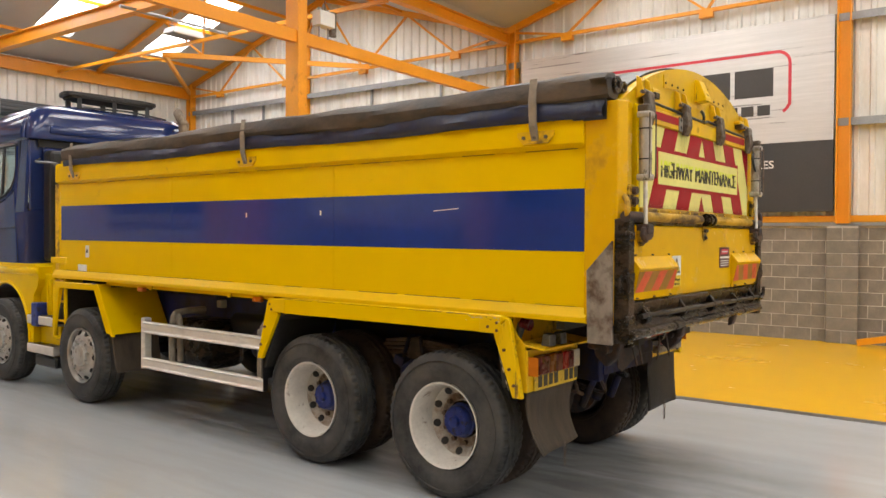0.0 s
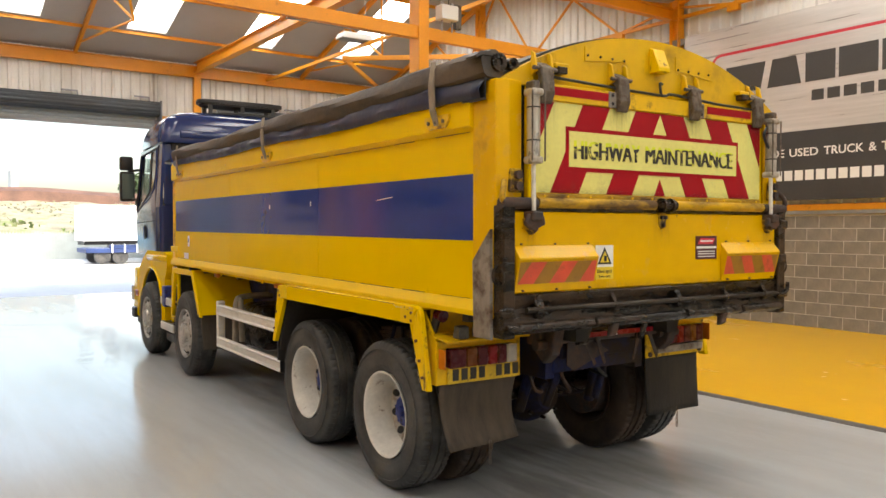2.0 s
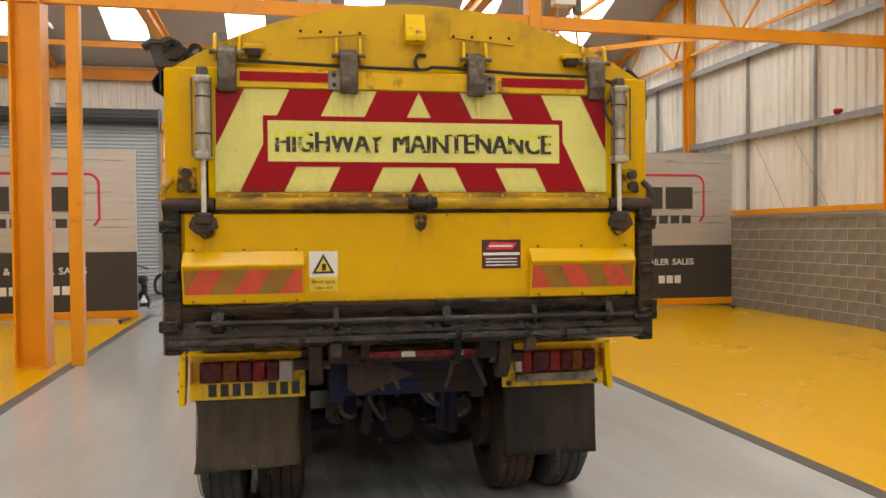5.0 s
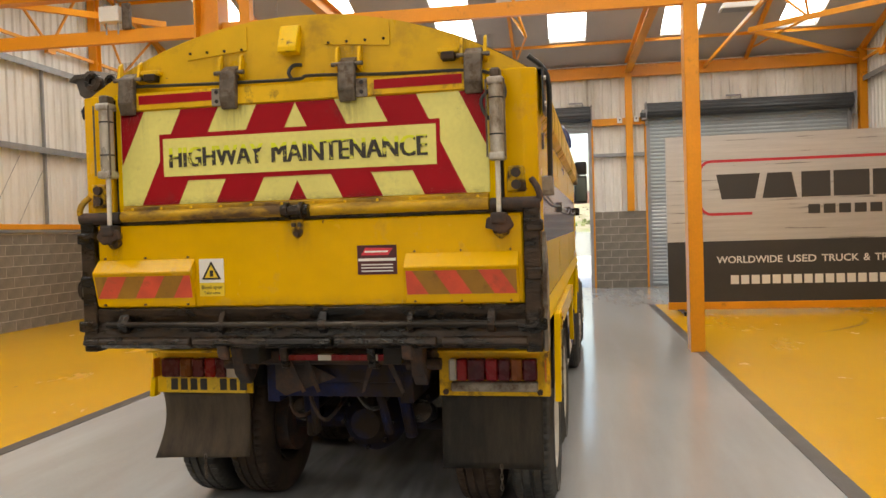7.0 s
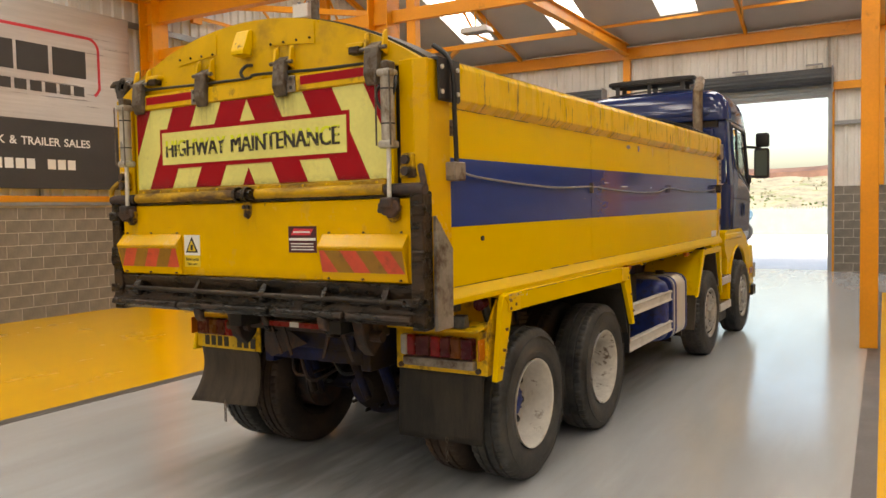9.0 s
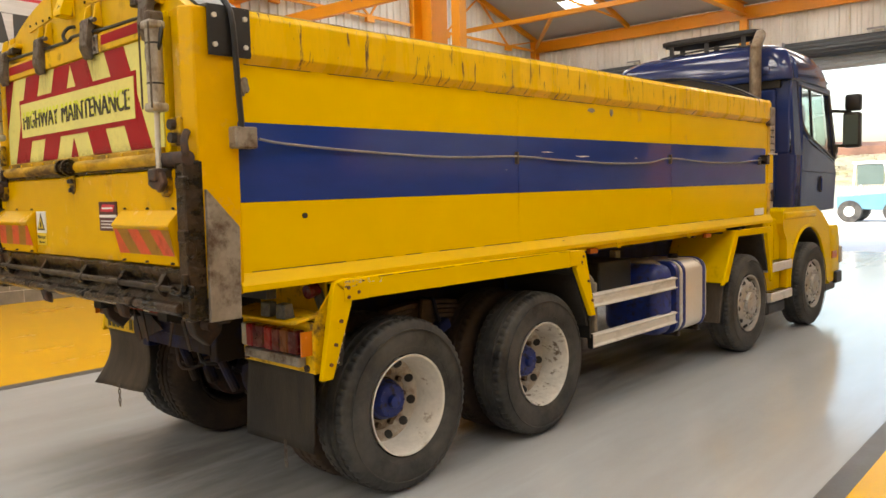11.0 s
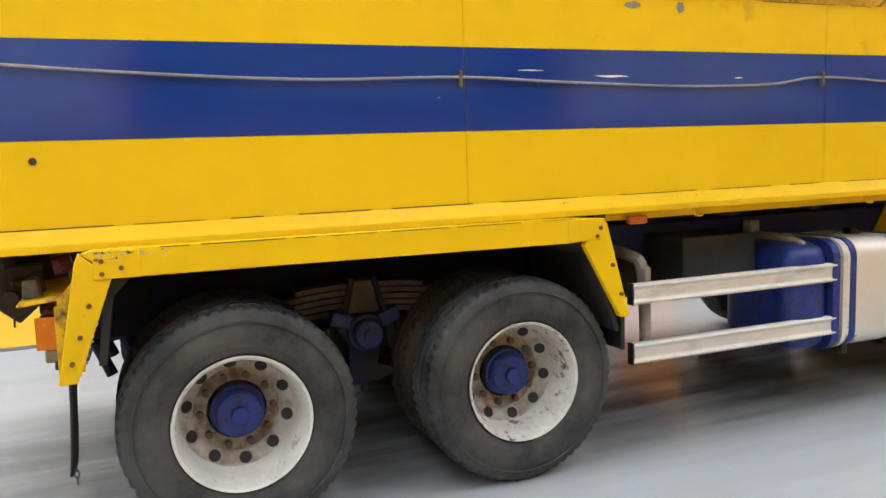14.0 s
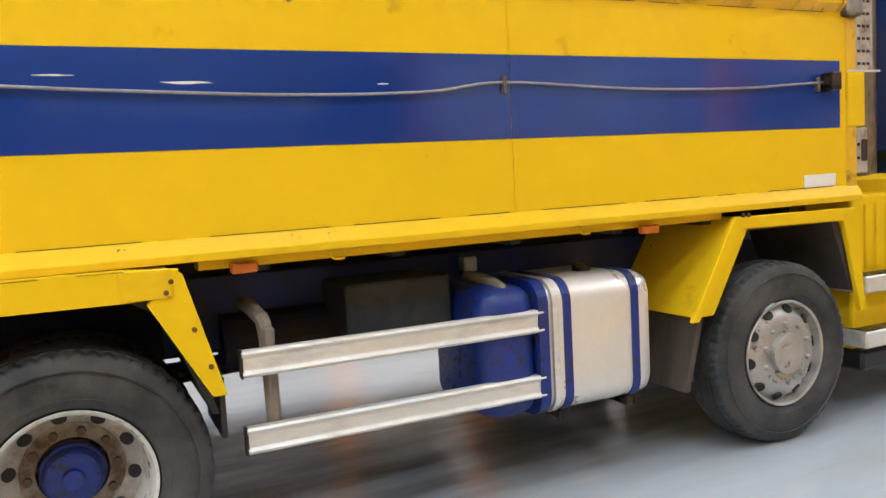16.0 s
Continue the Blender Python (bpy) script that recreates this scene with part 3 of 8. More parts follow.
# steel sill rails and wall rails
for nm, x, s, col_ys in (("east", XE, -1, (0.64, 7.38, 14.1, 19.25)), ("west", XW, 1, (1.2, 7.62, 13.6, 19.25))):
    bm = B()
    box(bm, min(x, x + s * 0.1), max(x, x + s * 0.1), YS, YN - 0.1, 2.06, 2.12)
    structure(part("sill_" + nm, bm, GALV), "grey steel sill on the block wall", "sill")
    bm = B()
    box(bm, min(x, x + s * 0.07), max(x, x + s * 0.07), YS, YN - 0.1, 2.12, 2.24, 0.01)
    structure(part("rail_orange_" + nm, bm, ORANGE), "orange steel rail along the foot of the sheeting", "rail")
    for z in (3.86, 5.68):
        bm = B()
        box(bm, min(x + s * 0.035, x + s * 0.16), max(x + s * 0.035, x + s * 0.16), YS, YN, z + 0.06, z + 0.075)
        box(bm, min(x + s * 0.15, x + s * 0.165), max(x + s * 0.15, x + s * 0.165), YS, YN, z - 0.06, z + 0.06)
        structure(part("wall_rail_" + nm, bm, GALV), "galvanised sheeting rail across the wall", "rail")
    for y in (-3.0, 2.9, 5.2, 9.44, 11.68, 15.9, 17.3):
        bm = box(B(), min(x + s * 0.035, x + s * 0.1), max(x + s * 0.035, x + s * 0.1), y - 0.025, y + 0.025, 2.24, 5.7)
        structure(part("wall_stud_" + nm, bm, GALV), "thin galvanised upright on the wall", "rail")
    for y in col_ys:
        bm = ibeam(B(), (x + s * 0.14, y, 2.1 if y < 18 else 0), (x + s * 0.14, y, roof_z(y) - 0.05), 0.2, 0.22, 0.02, (0, 1, 0))
        structure(part("column_wall_" + nm, bm, ORANGE), "orange steel column against the side wall", "column")
        if y < 18:
            bm = box(B(), *sorted((x + s * 0.047, x + s * 0.165)), y - 0.245, y + 0.245, 0, 2.055)
            pil = structure(part("pillar_" + nm, bm, MORTAR), "pale block pillar under a steel column", "pillar")
            for r in range(9):
                for ya, yb in (((-0.25, 0.25),) if r % 2 else ((-0.25, -0.0065), (0.0065, 0.25))):
                    part("block", box(B(), *sorted((x + s * 0.051, x + s * 0.172)), y + ya, y + yb, r * 0.225 + 0.0065, (r + 1) * 0.225 - 0.0065, 0.004), BLOCK, pil)

# main columns on the valley line
COLS = ((3.17, 7.56, 0.2, 0.3), (-4.0, 7.5, 0.40, 0.38), (-3.45, 7.56, 0.17, 0.17), (-9.6, 7.5, 0.38, 0.40))
for x, y, w, d in COLS:
    bm = B()
    if w < 0.3:
        box(bm, x - w / 2, x + w / 2, y - d / 2, y + d / 2, 0, 6.5, 0.008)
    else:
        ibeam(bm, (x, y, 0), (x, y, 6.5), d, w, 0.03, (1, 0, 0))
        box(bm, x - w / 2 - 0.02, x + w / 2 + 0.02, y - d / 2 - 0.02, y + d / 2 + 0.02, 0, 0.02)
    structure(part("column_main", bm, ORANGE), "orange steel column standing at the edge of the aisle", "column")

# beams: valley, ties, eaves, bottom booms
def steel(name, p, q, w, h, label, flat=False):
    bm = beam(B(), p, q, w, h) if flat else ibeam(B(), p, q, w, h)
    return structure(part(name, bm, ORANGE), label, "beam")


steel("beam_valley", (XW + 0.2, VALLEY, 5.93), (-4.1, VALLEY, 5.93), 0.2, 0.46, "deep orange steel beam between columns")
steel("beam_valley", (3.3, VALLEY, 6.3), (XE - 0.2, VALLEY, 6.3), 0.16, 0.24, "orange steel valley beam")
steel("beam_valley", (-4.0, VALLEY, 6.3), (3.2, VALLEY, 6.3), 0.16, 0.24, "orange steel valley beam")
steel("tie_beam", (XW + 0.2, VALLEY, 5.08), (XE - 0.2, VALLEY, 4.98), 0.1, 0.2, "orange steel tie running between the columns", True)
steel("eaves_beam", (XW, YN - 0.12, 6.31), (XE, YN - 0.12, 6.31), 0.14, 0.34, "orange eaves beam along the end wall")
for x in (-3.3, 3.22):
    steel("boom", (x, YN - 0.15, 6.42), (x, VALLEY, 6.30), 0.2, 0.3, "orange roof boom from the end wall to the column line")
    bm = box(B(), x - 0.1, x + 0.1, YN - 0.2, YN - 0.04, 2.25, 6.15, 0.006)
    structure(part("column_north", bm, ORANGE), "orange steel column on the end wall", "column")
for x in (XW + 0.15, XE - 0.15):
    s = 1 if x < 0 else -1
    # lattice under the roof against each side wall, spans on both sides of the valley
    for y0, y1 in ((YN - 0.2, VALLEY), (VALLEY, -4.4)):
        bm = beam(B(), (x, y0, 6.2), (x, y1, 6.2), 0.06, 0.07)
        part_ob = structure(part("truss_boom", bm, ORANGE), "slender orange bottom boom of a lattice truss", "truss")
        ym = (y0 + y1) / 2
        for ya, yb in ((y0, ym), (y1, ym)):
            bm = beam(B(), (x, ya, roof_z(ya) - 0.1), (x, yb, RIDGE - 0.1), 0.1, 0.14)
            structure(part("truss_rafter", bm, ORANGE), "orange sloping rafter of a lattice truss", "truss")
        n = 8
        for k in range(n):
            ya, yb = y0 + (y1 - y0) * k / n, y0 + (y1 - y0) * (k + 1) / n
            yc = (ya + yb) / 2
            bm = beam(B(), (x, ya, 6.2 if k % 2 else roof_z(ya) - 0.12), (x, yb, roof_z(yb) - 0.12 if k % 2 else 6.2), 0.045, 0.045)
            part("strut", bm, ORANGE, part_ob)
            if k % 2 == 0:
                bm = box(B(), x - 0.05, x + 0.05, yb - 0.13, yb + 0.13, 6.06, 6.2)
                part("gusset", bm, ORANGE, part_ob)
# plan bracing and the trusses between the booms
steel("truss_boom", (5.35, YN - 0.1, 6.3), (5.35, VALLEY, 6.15), 0.06, 0.08, "slender orange boom crossing the bay under the roof", True)
structure(part("conduit", rod(B(), (2.8, 12.05, 6.22), (5.35, 12.05, 6.22), 0.03, 10), GALV), "galvanised conduit under the roof", "conduit")
for p, q in (((5.6, 14.8, 6.2), (XE - 0.2, 11.65, 6.2)), ((XW + 0.3, 7.6, 6.2), (-6.6, 10.9, 6.2)),
             ((XE - 0.3, 19.1, 6.3), (5.6, 14.8, 6.2)), ((XW + 0.3, 19.1, 6.3), (-6.7, 15.3, 6.25)), ((-3.4, 15.3, 6.2), (XW + 0.2, 15.3, 6.25))):
    steel("plan_brace", p, q, 0.07, 0.12, "orange bracing bar under the roof", True)
for x in (-6.7, 0.0, 6.5):
    bm = beam(B(), (x, YN - 0.1, EAVES - 0.06), (x, 13.5, RIDGE - 0.1), 0.08, 0.13)
    structure(part("rafter", bm, ORANGE), "thin orange rafter", "rafter")
    bm = beam(B(), (x, 16.2, roof_z(16.2) - 0.1), (x + 0.5, 15.2, 6.5), 0.05, 0.05)
    beam(bm, (x, 14.4, roof_z(14.4) - 0.1), (x + 0.5, 15.2, 6.5), 0.05, 0.05)
    beam(bm, (x, 18.9, roof_z(18.9) - 0.1), (x + 0.5, 15.2, 6.5), 0.045, 0.045)
    structure(part("knee_brace", bm, ORANGE), "light orange lattice hanging from the roof", "truss")
for y in (18.15, 16.3, 14.7, 12.4, 10.6, 8.8, 6.2, 4.4, 2.6, 0.2, -1.6, -3.4):
    bm = beam(B(), (XW, y, roof_z(y) - 0.05), (XE, y, roof_z(y) - 0.05), 0.05, 0.09)
    structure(part("purlin", bm, ORANGE), "thin orange purlin under the roof lining", "purlin")

# roof lining with openings for the skylights
SKY_X = (-7.5, -4.5, -1.5, 1.5, 4.5, 7.5)
for k in range(3):
    ytop = YN - 11.95 * k
    for ya, yb, sl in ((ytop, ytop - 5.975, "north"), (ytop - 11.95, ytop - 5.975, "south")):
        def rp(x, f, dz=0.0):
            y = ya + (yb - ya) * f
            return (x, y, EAVES + (RIDGE - EAVES) * f + dz)
        edges = [XW - 0.2]
        for x in SKY_X:
            edges += [x - 0.5, x + 0.5]
        edges.append(XE + 0.2)
        bm = B()
        fs = (0.0, 0.235, 0.80, 1.0)
        for i in range(len(edges) - 1):
            for j in range(3):
                if i % 2 and j == 1:
                    continue
                q = [rp(edges[i], fs[j]), rp(edges[i + 1], fs[j]), rp(edges[i + 1], fs[j + 1]), rp(edges[i], fs[j + 1])]
                lo = [bm.verts.new(p) for p in q]
                hi = [bm.verts.new((p[0], p[1], p[2] + 0.12)) for p in q]
                bm.faces.new(lo)
                bm.faces.new(hi[::-1])
                for c in range(4):
                    bm.faces.new((lo[c], lo[(c + 1) % 4], hi[(c + 1) % 4], hi[c]))
        structure(part("ceiling", bm, ROOF), "sloping grey roof lining between orange purlins", "ceiling")
        for x in SKY_X:
            bm = B()
            q = [rp(x - 0.51, fs[1], 0.13), rp(x + 0.51, fs[1], 0.13), rp(x + 0.51, fs[2], 0.13), rp(x - 0.51, fs[2], 0.13)]
            bm.faces.new([bm.verts.new(p) for p in q])
            structure(part("skylight", bm, PANE), "bright translucent rooflight panel", "skylight")

# doorways in the end wall: jambs, lintel bars, shutters
for x0, x1 in ((-3.95, -2.22), (2.15, 3.7)):
    steel("lintel", (x0, YN - 0.1, 4.86), (x1, YN - 0.1, 4.86), 0.12, 0.2, "orange steel bar between the doorways", True)
for x, w in ((-2.19, 0.1), (2.13, 0.1), (-3.98, 0.1), (3.70, 0.1)):
    bm = box(B(), x - w / 2, x + w / 2, YN - 0.1, YN + 0.02, 0, 4.8, 0.005)
    structure(part("door_jamb", bm, ORANGE), "orange steel upright beside a shutter door", "door jamb")
for x0, x1 in ((-3.92, -2.25), (2.19, 3.64)):
    bm = box(B(), x0, x1, YN - 0.13, YN - 0.02, 3.85, 3.95)
    structure(part("wall_rail_north", bm, GALV), "galvanised rail across the end wall", "rail")


def shutter(name, x0, x1, bottom, label):
    sh = thing(name, label, "shutter door", ((x0 + x1) / 2, YN - 0.05, 0), kind="structure")
    w = (x1 - x0) / 2
    ring = []
    for k in range(36):
        a = 2 * math.pi * k / 36
        r_ = 0.215 - (0.018 if k % 3 == 0 else 0.0)
        ring.append((-0.17 + r_ * math.cos(a), 5.12 + r_ * math.sin(a)))
    bm = prism(B(), ring, "x", -w - 0.05, w + 0.05)
    part("hood", bm, SHUT_D, sh, "dark shutter roll above the doorway")
    part("motor", rod(B(), (-(x1 - x0) / 2 - 0.24, -0.25, 4.98), (-(x1 - x0) / 2 - 0.02, -0.25, 4.98), 0.09, 14), SHUT_D, sh, "dark shutter motor")
    part("motor_bracket", box(B(), -(x1 - x0) / 2 - 0.20, -(x1 - x0) / 2 - 0.06, -0.30, -0.02, 4.85, 5.14, 0.01), GALV, sh)
    for s in (-1, 1):
        part("guide", box(B(), s * (w + 0.02) - 0.05, s * (w + 0.02) + 0.05, -0.08, 0.04, 0, 4.84), GALV, sh)
        part("end_plate", box(B(), s * (w + 0.08) - 0.015, s * (w + 0.08) + 0.015, -0.4, 0.05, 4.7, 5.35, 0.01), GALV, sh)
    pts = [(0.0, 0.0), (-0.012, 0.012), (-0.02, 0.05), (-0.012, 0.088), (0.0, 0.1), (0.012, 0.1), (0.012, 0.0)]
    first = None
    z = bottom
    while z < 4.92:
        if first is None:
            first = part("slat", prism(B(), pts, "x", -w, w), SHUT, sh)
            first.location = (0, 0, z)
        else:
            share("slat", first, sh, Matrix.Translation((0, 0, z)))
        z += 0.104
    part("bottom_bar", box(B(), -w, w, -0.03, 0.03, bottom - 0.06, bottom + 0.002), GALV, sh)
    return sh


shutter("door_1", -9.45, -4.05, 0.06, "closed grey roller shutter door")
shutter("door_2", -2.13, 2.06, 4.64, "roller shutter door rolled up and open to the yard")
shutter("door_3", 3.77, 9.2, 0.06, "closed grey roller shutter door")

# ---- the tipper truck ----
truck = thing("tipper_truck", "yellow and blue eight-wheel tipper truck parked on the grey floor", "truck", rz=-1.95)
XB, YF, Z0, Z1 = 1.25, 6.87, 1.38, 2.63   # half width, front, foot and top of the tipping body
SEAMS = (2.41, 4.62)

# tipping body: floor, sides and headboard in one shell
body = part("tipping_body", box(B(), -XB + 0.06, XB - 0.06, 0.06, YF, 1.36, 1.42), YELLOW, truck, "yellow steel tipping body with flat side panels")
part("headboard", box(B(), -XB + 0.02, XB - 0.02, YF - 0.06, YF, 1.421, 2.62), YELLOW_D, body, "yellow headboard of the tipping body")
for s in (-1, 1):
    prev = 0.06
    for y in (*SEAMS, YF):
        part("side_panel", box(B(), min(s * (XB - 0.008), s * XB), max(s * (XB - 0.008), s * XB), prev + 0.0013, y - 0.0013, Z0, 2.40), YELLOW, body, "smooth yellow side panel")
        prev = y
    part("side_wall", box(B(), min(s * (XB - 0.06), s * (XB - 0.009)), max(s * (XB - 0.06), s * (XB - 0.009)), 0.06, YF - 0.061, 1.421, 2.40), YELLOW_D, body)


def rail_profile(s, worn):
    # outer rail at the top of each side, its lower face sloping back to the panel
    top = 2.63 if s > 0 else 2.585
    z0, d = (2.385, 0.042) if s > 0 else (2.355, 0.026)
    pts = [(s * XB, z0), (s * (XB + 0.045), z0 + d), (s * (XB + 0.045), top - 0.03), (s * (XB + 0.03), top), (s * (XB - 0.09), top + 0.015), (s * (XB - 0.09), z0)]
    return prism(B(), pts, "y", 0.24, YF, 0.004)


part("top_rail", rail_profile(1, True), YELLOW_W, body, "chipped and rust-streaked yellow top rail")
part("top_rail", rail_profile(-1, False), YELLOW, body, "yellow top rail")
for s in (-1, 1):
    bm = prism(B(), [(s * (XB - 0.05), 1.305), (s * (XB + 0.035), 1.305), (s * (XB + 0.035), 1.335), (s * (XB + 0.002), 1.395), (s * (XB - 0.05), 1.395)], "y", 0.22, YF + 0.1, 0.003)
    part("sill", bm, YELLOW_S, body, "yellow sill with grime in its joint")
    # recessed panel edge on the side
    prev = 0.25
    for y in (*SEAMS, YF - 0.05):
        bm = box(B(), min(s * (XB - 0.01), s * (XB + 0.003)), max(s * (XB - 0.01), s * (XB + 0.003)), prev + 0.0015, y - 0.0015, 1.732, 2.112)
        part("stripe", bm, BLUE_C if s > 0 else BLUE, body, "dark blue stripe along the side")
        prev = y
    for y in SEAMS:
        bm = box(B(), min(s * XB, s * (XB + 0.0015)), max(s * XB, s * (XB + 0.0015)), y + 0.012, y + 0.03, Z0 + 0.02, 2.385)
        part("seam_cover", bm, YELLOW, body)
    # rear corner post, folded
    bm = prism(B(), [(s * 1.095, 0.02), (s * 1.20, 0.0), (s * 1.27, 0.03), (s * 1.275, 0.24), (s * 1.24, 0.245), (s * 1.10, 0.2)], "z", 1.30, 2.62, 0.006)
    part("corner_post", bm, YELLOW_R, body, "folded yellow rear corner post")
    # worn steel plate at the foot of the corner
    bm = prism(B(), [(0.045, 1.19), (0.205, 1.19), (0.215, 1.62), (0.05, 1.80)], "x", s * 1.272, s * 1.295, 0.003)
    part("wear_plate", bm, STEEL, body, "bare scuffed steel plate at the body corner")
    bm = box(B(), min(s * 1.19, s * 1.272), max(s * 1.19, s * 1.272), -0.045, 0.05, 1.2, 1.93, 0.006)
    part("door_post", bm, GRIMY, body, "dark greasy steel upright")
    for z, d in ((1.31, 0.02), (1.56, 0.0), (1.80, 0.012)):
        part("clamp", box(B(), min(s * 1.20, s * (1.278 + d)), max(s * 1.20, s * (1.278 + d)), -0.055, -0.03, z, z + 0.06, 0.008), GRIMY, body)
    part("shackle_ring", tube(B(), [(s * 1.275, -0.03 + 0.022 * math.cos(a), 1.535 + 0.045 * math.sin(a)) for a in [2 * math.pi * q / 12 for q in range(13)]], 0.006, 6), GRIMY, body, "black steel ring on the upright")
    # cross bearers under the floor
for k in range(11):
    y = 0.45 + k * 0.6
    part("cross_bearer", box(B(), -1.18, 1.18, y - 0.03, y + 0.03, 1.24, 1.36), DARKV, body, "dark cross bearer under the tipping body")
for s in (-1, 1):
    part("floor_edge", box(B(), min(s * 1.08, s * 1.19), max(s * 1.08, s * 1.19), 3.2, 5.95, 1.262, 1.334), YELLOW, body, "yellow floor edge under the sill")
    for y in (3.72, 4.98):
        part("rope_hook", tube(B(), smooth_path([(s * 1.20, y, 1.33), (s * 1.235, y, 1.30), (s * 1.235, y + 0.02, 1.265), (s * 1.225, y + 0.07, 1.262)], 4), 0.008, 6), YELLOW, body, "small yellow rope hook")
    part("runner", box(B(), s * 0.42 - 0.05, s * 0.42 + 0.05, 0.25, YF, 1.085, 1.24), DARKV, body)

# paint damage on the sides: thin flakes of bare metal
random.seed(4)
for y, z, w, h in ((3.33, 2.335, 0.11, 0.035), (3.62, 2.33, 0.045, 0.06), (3.2, 1.985, 0.20, 0.011), (4.0, 1.98, 0.06, 0.008), (0.28, 2.28, 0.05, 0.09), (2.75, 2.01, 0.13, 0.006)):
    bm = B()
    n = 14
    ring = [((y + (w / 2) * math.cos(a) * random.uniform(0.7, 1.15)), z + (h / 2) * math.sin(a) * random.uniform(0.6, 1.2)) for a in [2 * math.pi * k / n for k in range(n)]]
    prism(bm, ring, "x", XB - 0.002, XB + 0.0045 + (0.03 if y < 0.3 else 0))
    part("paint_chip", bm, STEEL if z > 2.1 else WHITE, body, "bare grey patch where the paint has flaked")
for y, z, w in ((3.55, 1.98, 0.004), (2.62, 1.99, 0.004)):
    part("paint_chip", box(B(), -XB - 0.0045, -XB - 0.002, y - 0.068, y - 0.052, z - 0.02, z + 0.02), WHITE, body)
part("paint_scratch", beam(B(), (-XB - 0.003, 1.42, 1.99), (-XB - 0.003, 1.2, 2.005), 0.003, 0.005), WHITE, body)
part("stain", rod(B(), (XB, 0.62, 1.655), (XB + 0.012, 0.62, 1.655), 0.014, 10), RUSTY, body, "rusty bolt head")
for s, y, w_ in ((1, 6.76, 0.24), (-1, 6.42, 0.17)):
    part("data_plate", box(B(), min(s * XB, s * (XB + 0.004)), max(s * XB, s * (XB + 0.004)), y - w_, y + 0.015, 1.40, 1.47), WHITE, body, "small white label")
part("warning_label", box(B(), -XB - 0.004, -XB, 6.2, 6.27, 1.55, 1.68), WHITE, body, "small white and black warning label")
part("warning_mark", prism(B(), [(6.21, 1.60), (6.26, 1.60), (6.235, 1.655)], "x", -XB - 0.006, -XB - 0.003), BLACK, body)

# hose clipped along the stripe
hose = part("hose", tube(B(), smooth_path([(1.31, 0.33, 2.03), (1.272, 0.5, 2.015), (1.268, 1.0, 1.985), (1.268, 1.7, 1.962), (1.268, 2.38, 1.975), (1.268, 2.9, 1.955), (1.268, 3.6, 1.935), (1.268, 4.2, 1.945), (1.268, 4.58, 1.985), (1.268, 5.3, 1.955), (1.268, 6.0, 1.955), (1.268, 6.6, 1.985), (1.27, 6.75, 1.99)], 6), 0.0065, 8), HOSE, body, "grey air hose hanging between clips", True)
for y, z in ((2.38, 1.975), (4.58, 1.985), (6.62, 1.985)):
    part("hose_clip", box(B(), XB, XB + 0.03, y - 0.008, y + 0.008, z - 0.05, z + 0.03, 0.003), HINGE, body)
bm = box(B(), 1.25, 1.33, 0.19, 0.31, 1.985, 2.085, 0.006)
part("hose_bracket", bm, STEEL, body, "bare steel corner bracket")
bm = box(B(), 1.25, 1.33, 6.66, 6.74, 1.94, 2.04, 0.006)
part("hose_bracket", bm, GRIMY, body)
# black rubber strip over the rear hood and its cord
bm = B()
R, CZ = 2.28, 2.98 - 2.28
arc = [(R * math.sin(a), CZ + R * math.cos(a)) for a in [radians(-32.6 + 65.2 * k / 40) for k in range(41)]]
outer = [(x * 1.006, z + 0.012) for x, z in arc]
outer = [(-1.30, 2.52)] + [(-1.30, 2.63)] + outer + [(1.30, 2.63), (1.302, 2.415)]
inner = [(p[0] * 0.993, p[1] - 0.012) for p in outer]
va = [[bm.verts.new((p[0], y, p[1])) for p in ring] for y in (0.09, 0.31) for ring in (outer, inner)]
for k in range(len(outer) - 1):
    bm.faces.new((va[0][k], va[0][k + 1], va[2][k + 1], va[2][k]))
    bm.faces.new((va[1][k], va[3][k], va[3][k + 1], va[1][k + 1]))
    bm.faces.new((va[0][k], va[1][k], va[1][k + 1], va[0][k + 1]))
    bm.faces.new((va[2][k], va[2][k + 1], va[3][k + 1], va[3][k]))
for e in (0, -1):
    bm.faces.new((va[0][e], va[2][e], va[3][e], va[1][e]))
part("rubber_strip", bm, BLACK, body, "black rubber strip over the rear hood")
for y, z in ((0.12, 2.45), (0.28, 2.45), (0.12, 2.58), (0.28, 2.58)):
    part("bolt", rod(B(), (1.30, y, z), (1.312, y, z), 0.012, 8), ALU, body)
part("cord", tube(B(), smooth_path([(1.22, 0.17, 2.71), (1.315, 0.2, 2.60), (1.318, 0.22, 2.3), (1.315, 0.235, 2.06)], 5), 0.014, 8), BLACK, body, "black cord hanging from the hood")
fh = [(-1.2, 2.60)] + [(x * 0.975, z - 0.005) for x, z in arc] + [(1.2, 2.60)]
part("front_hood", prism(B(), fh, "y", YF - 0.06, YF), DARKGREY, body, "dark arched hood plate above the headboard")
part("rubber_strip", prism(B(), [(x * 0.985, z + 0.004) for x, z in arc] + [(x * 0.985, z + 0.02) for x, z in reversed(arc)], "y", YF - 0.10, YF + 0.03), BLACK, body)
# front rail corner
part("rail_corner", box(B(), 1.2, 1.31, YF - 0.04, YF + 0.09, 2.36, 2.56, 0.02, 2), STEEL, body, "bare steel rail corner")
part("front_post", box(B(), 1.19, 1.255, YF + 0.002, YF + 0.09, 1.36, 2.36, 0.006), YELLOW_D, body)
part("front_post", box(B(), -1.255, -1.19, YF + 0.002, YF + 0.09, 1.36, 2.36, 0.006), YELLOW_D, body)

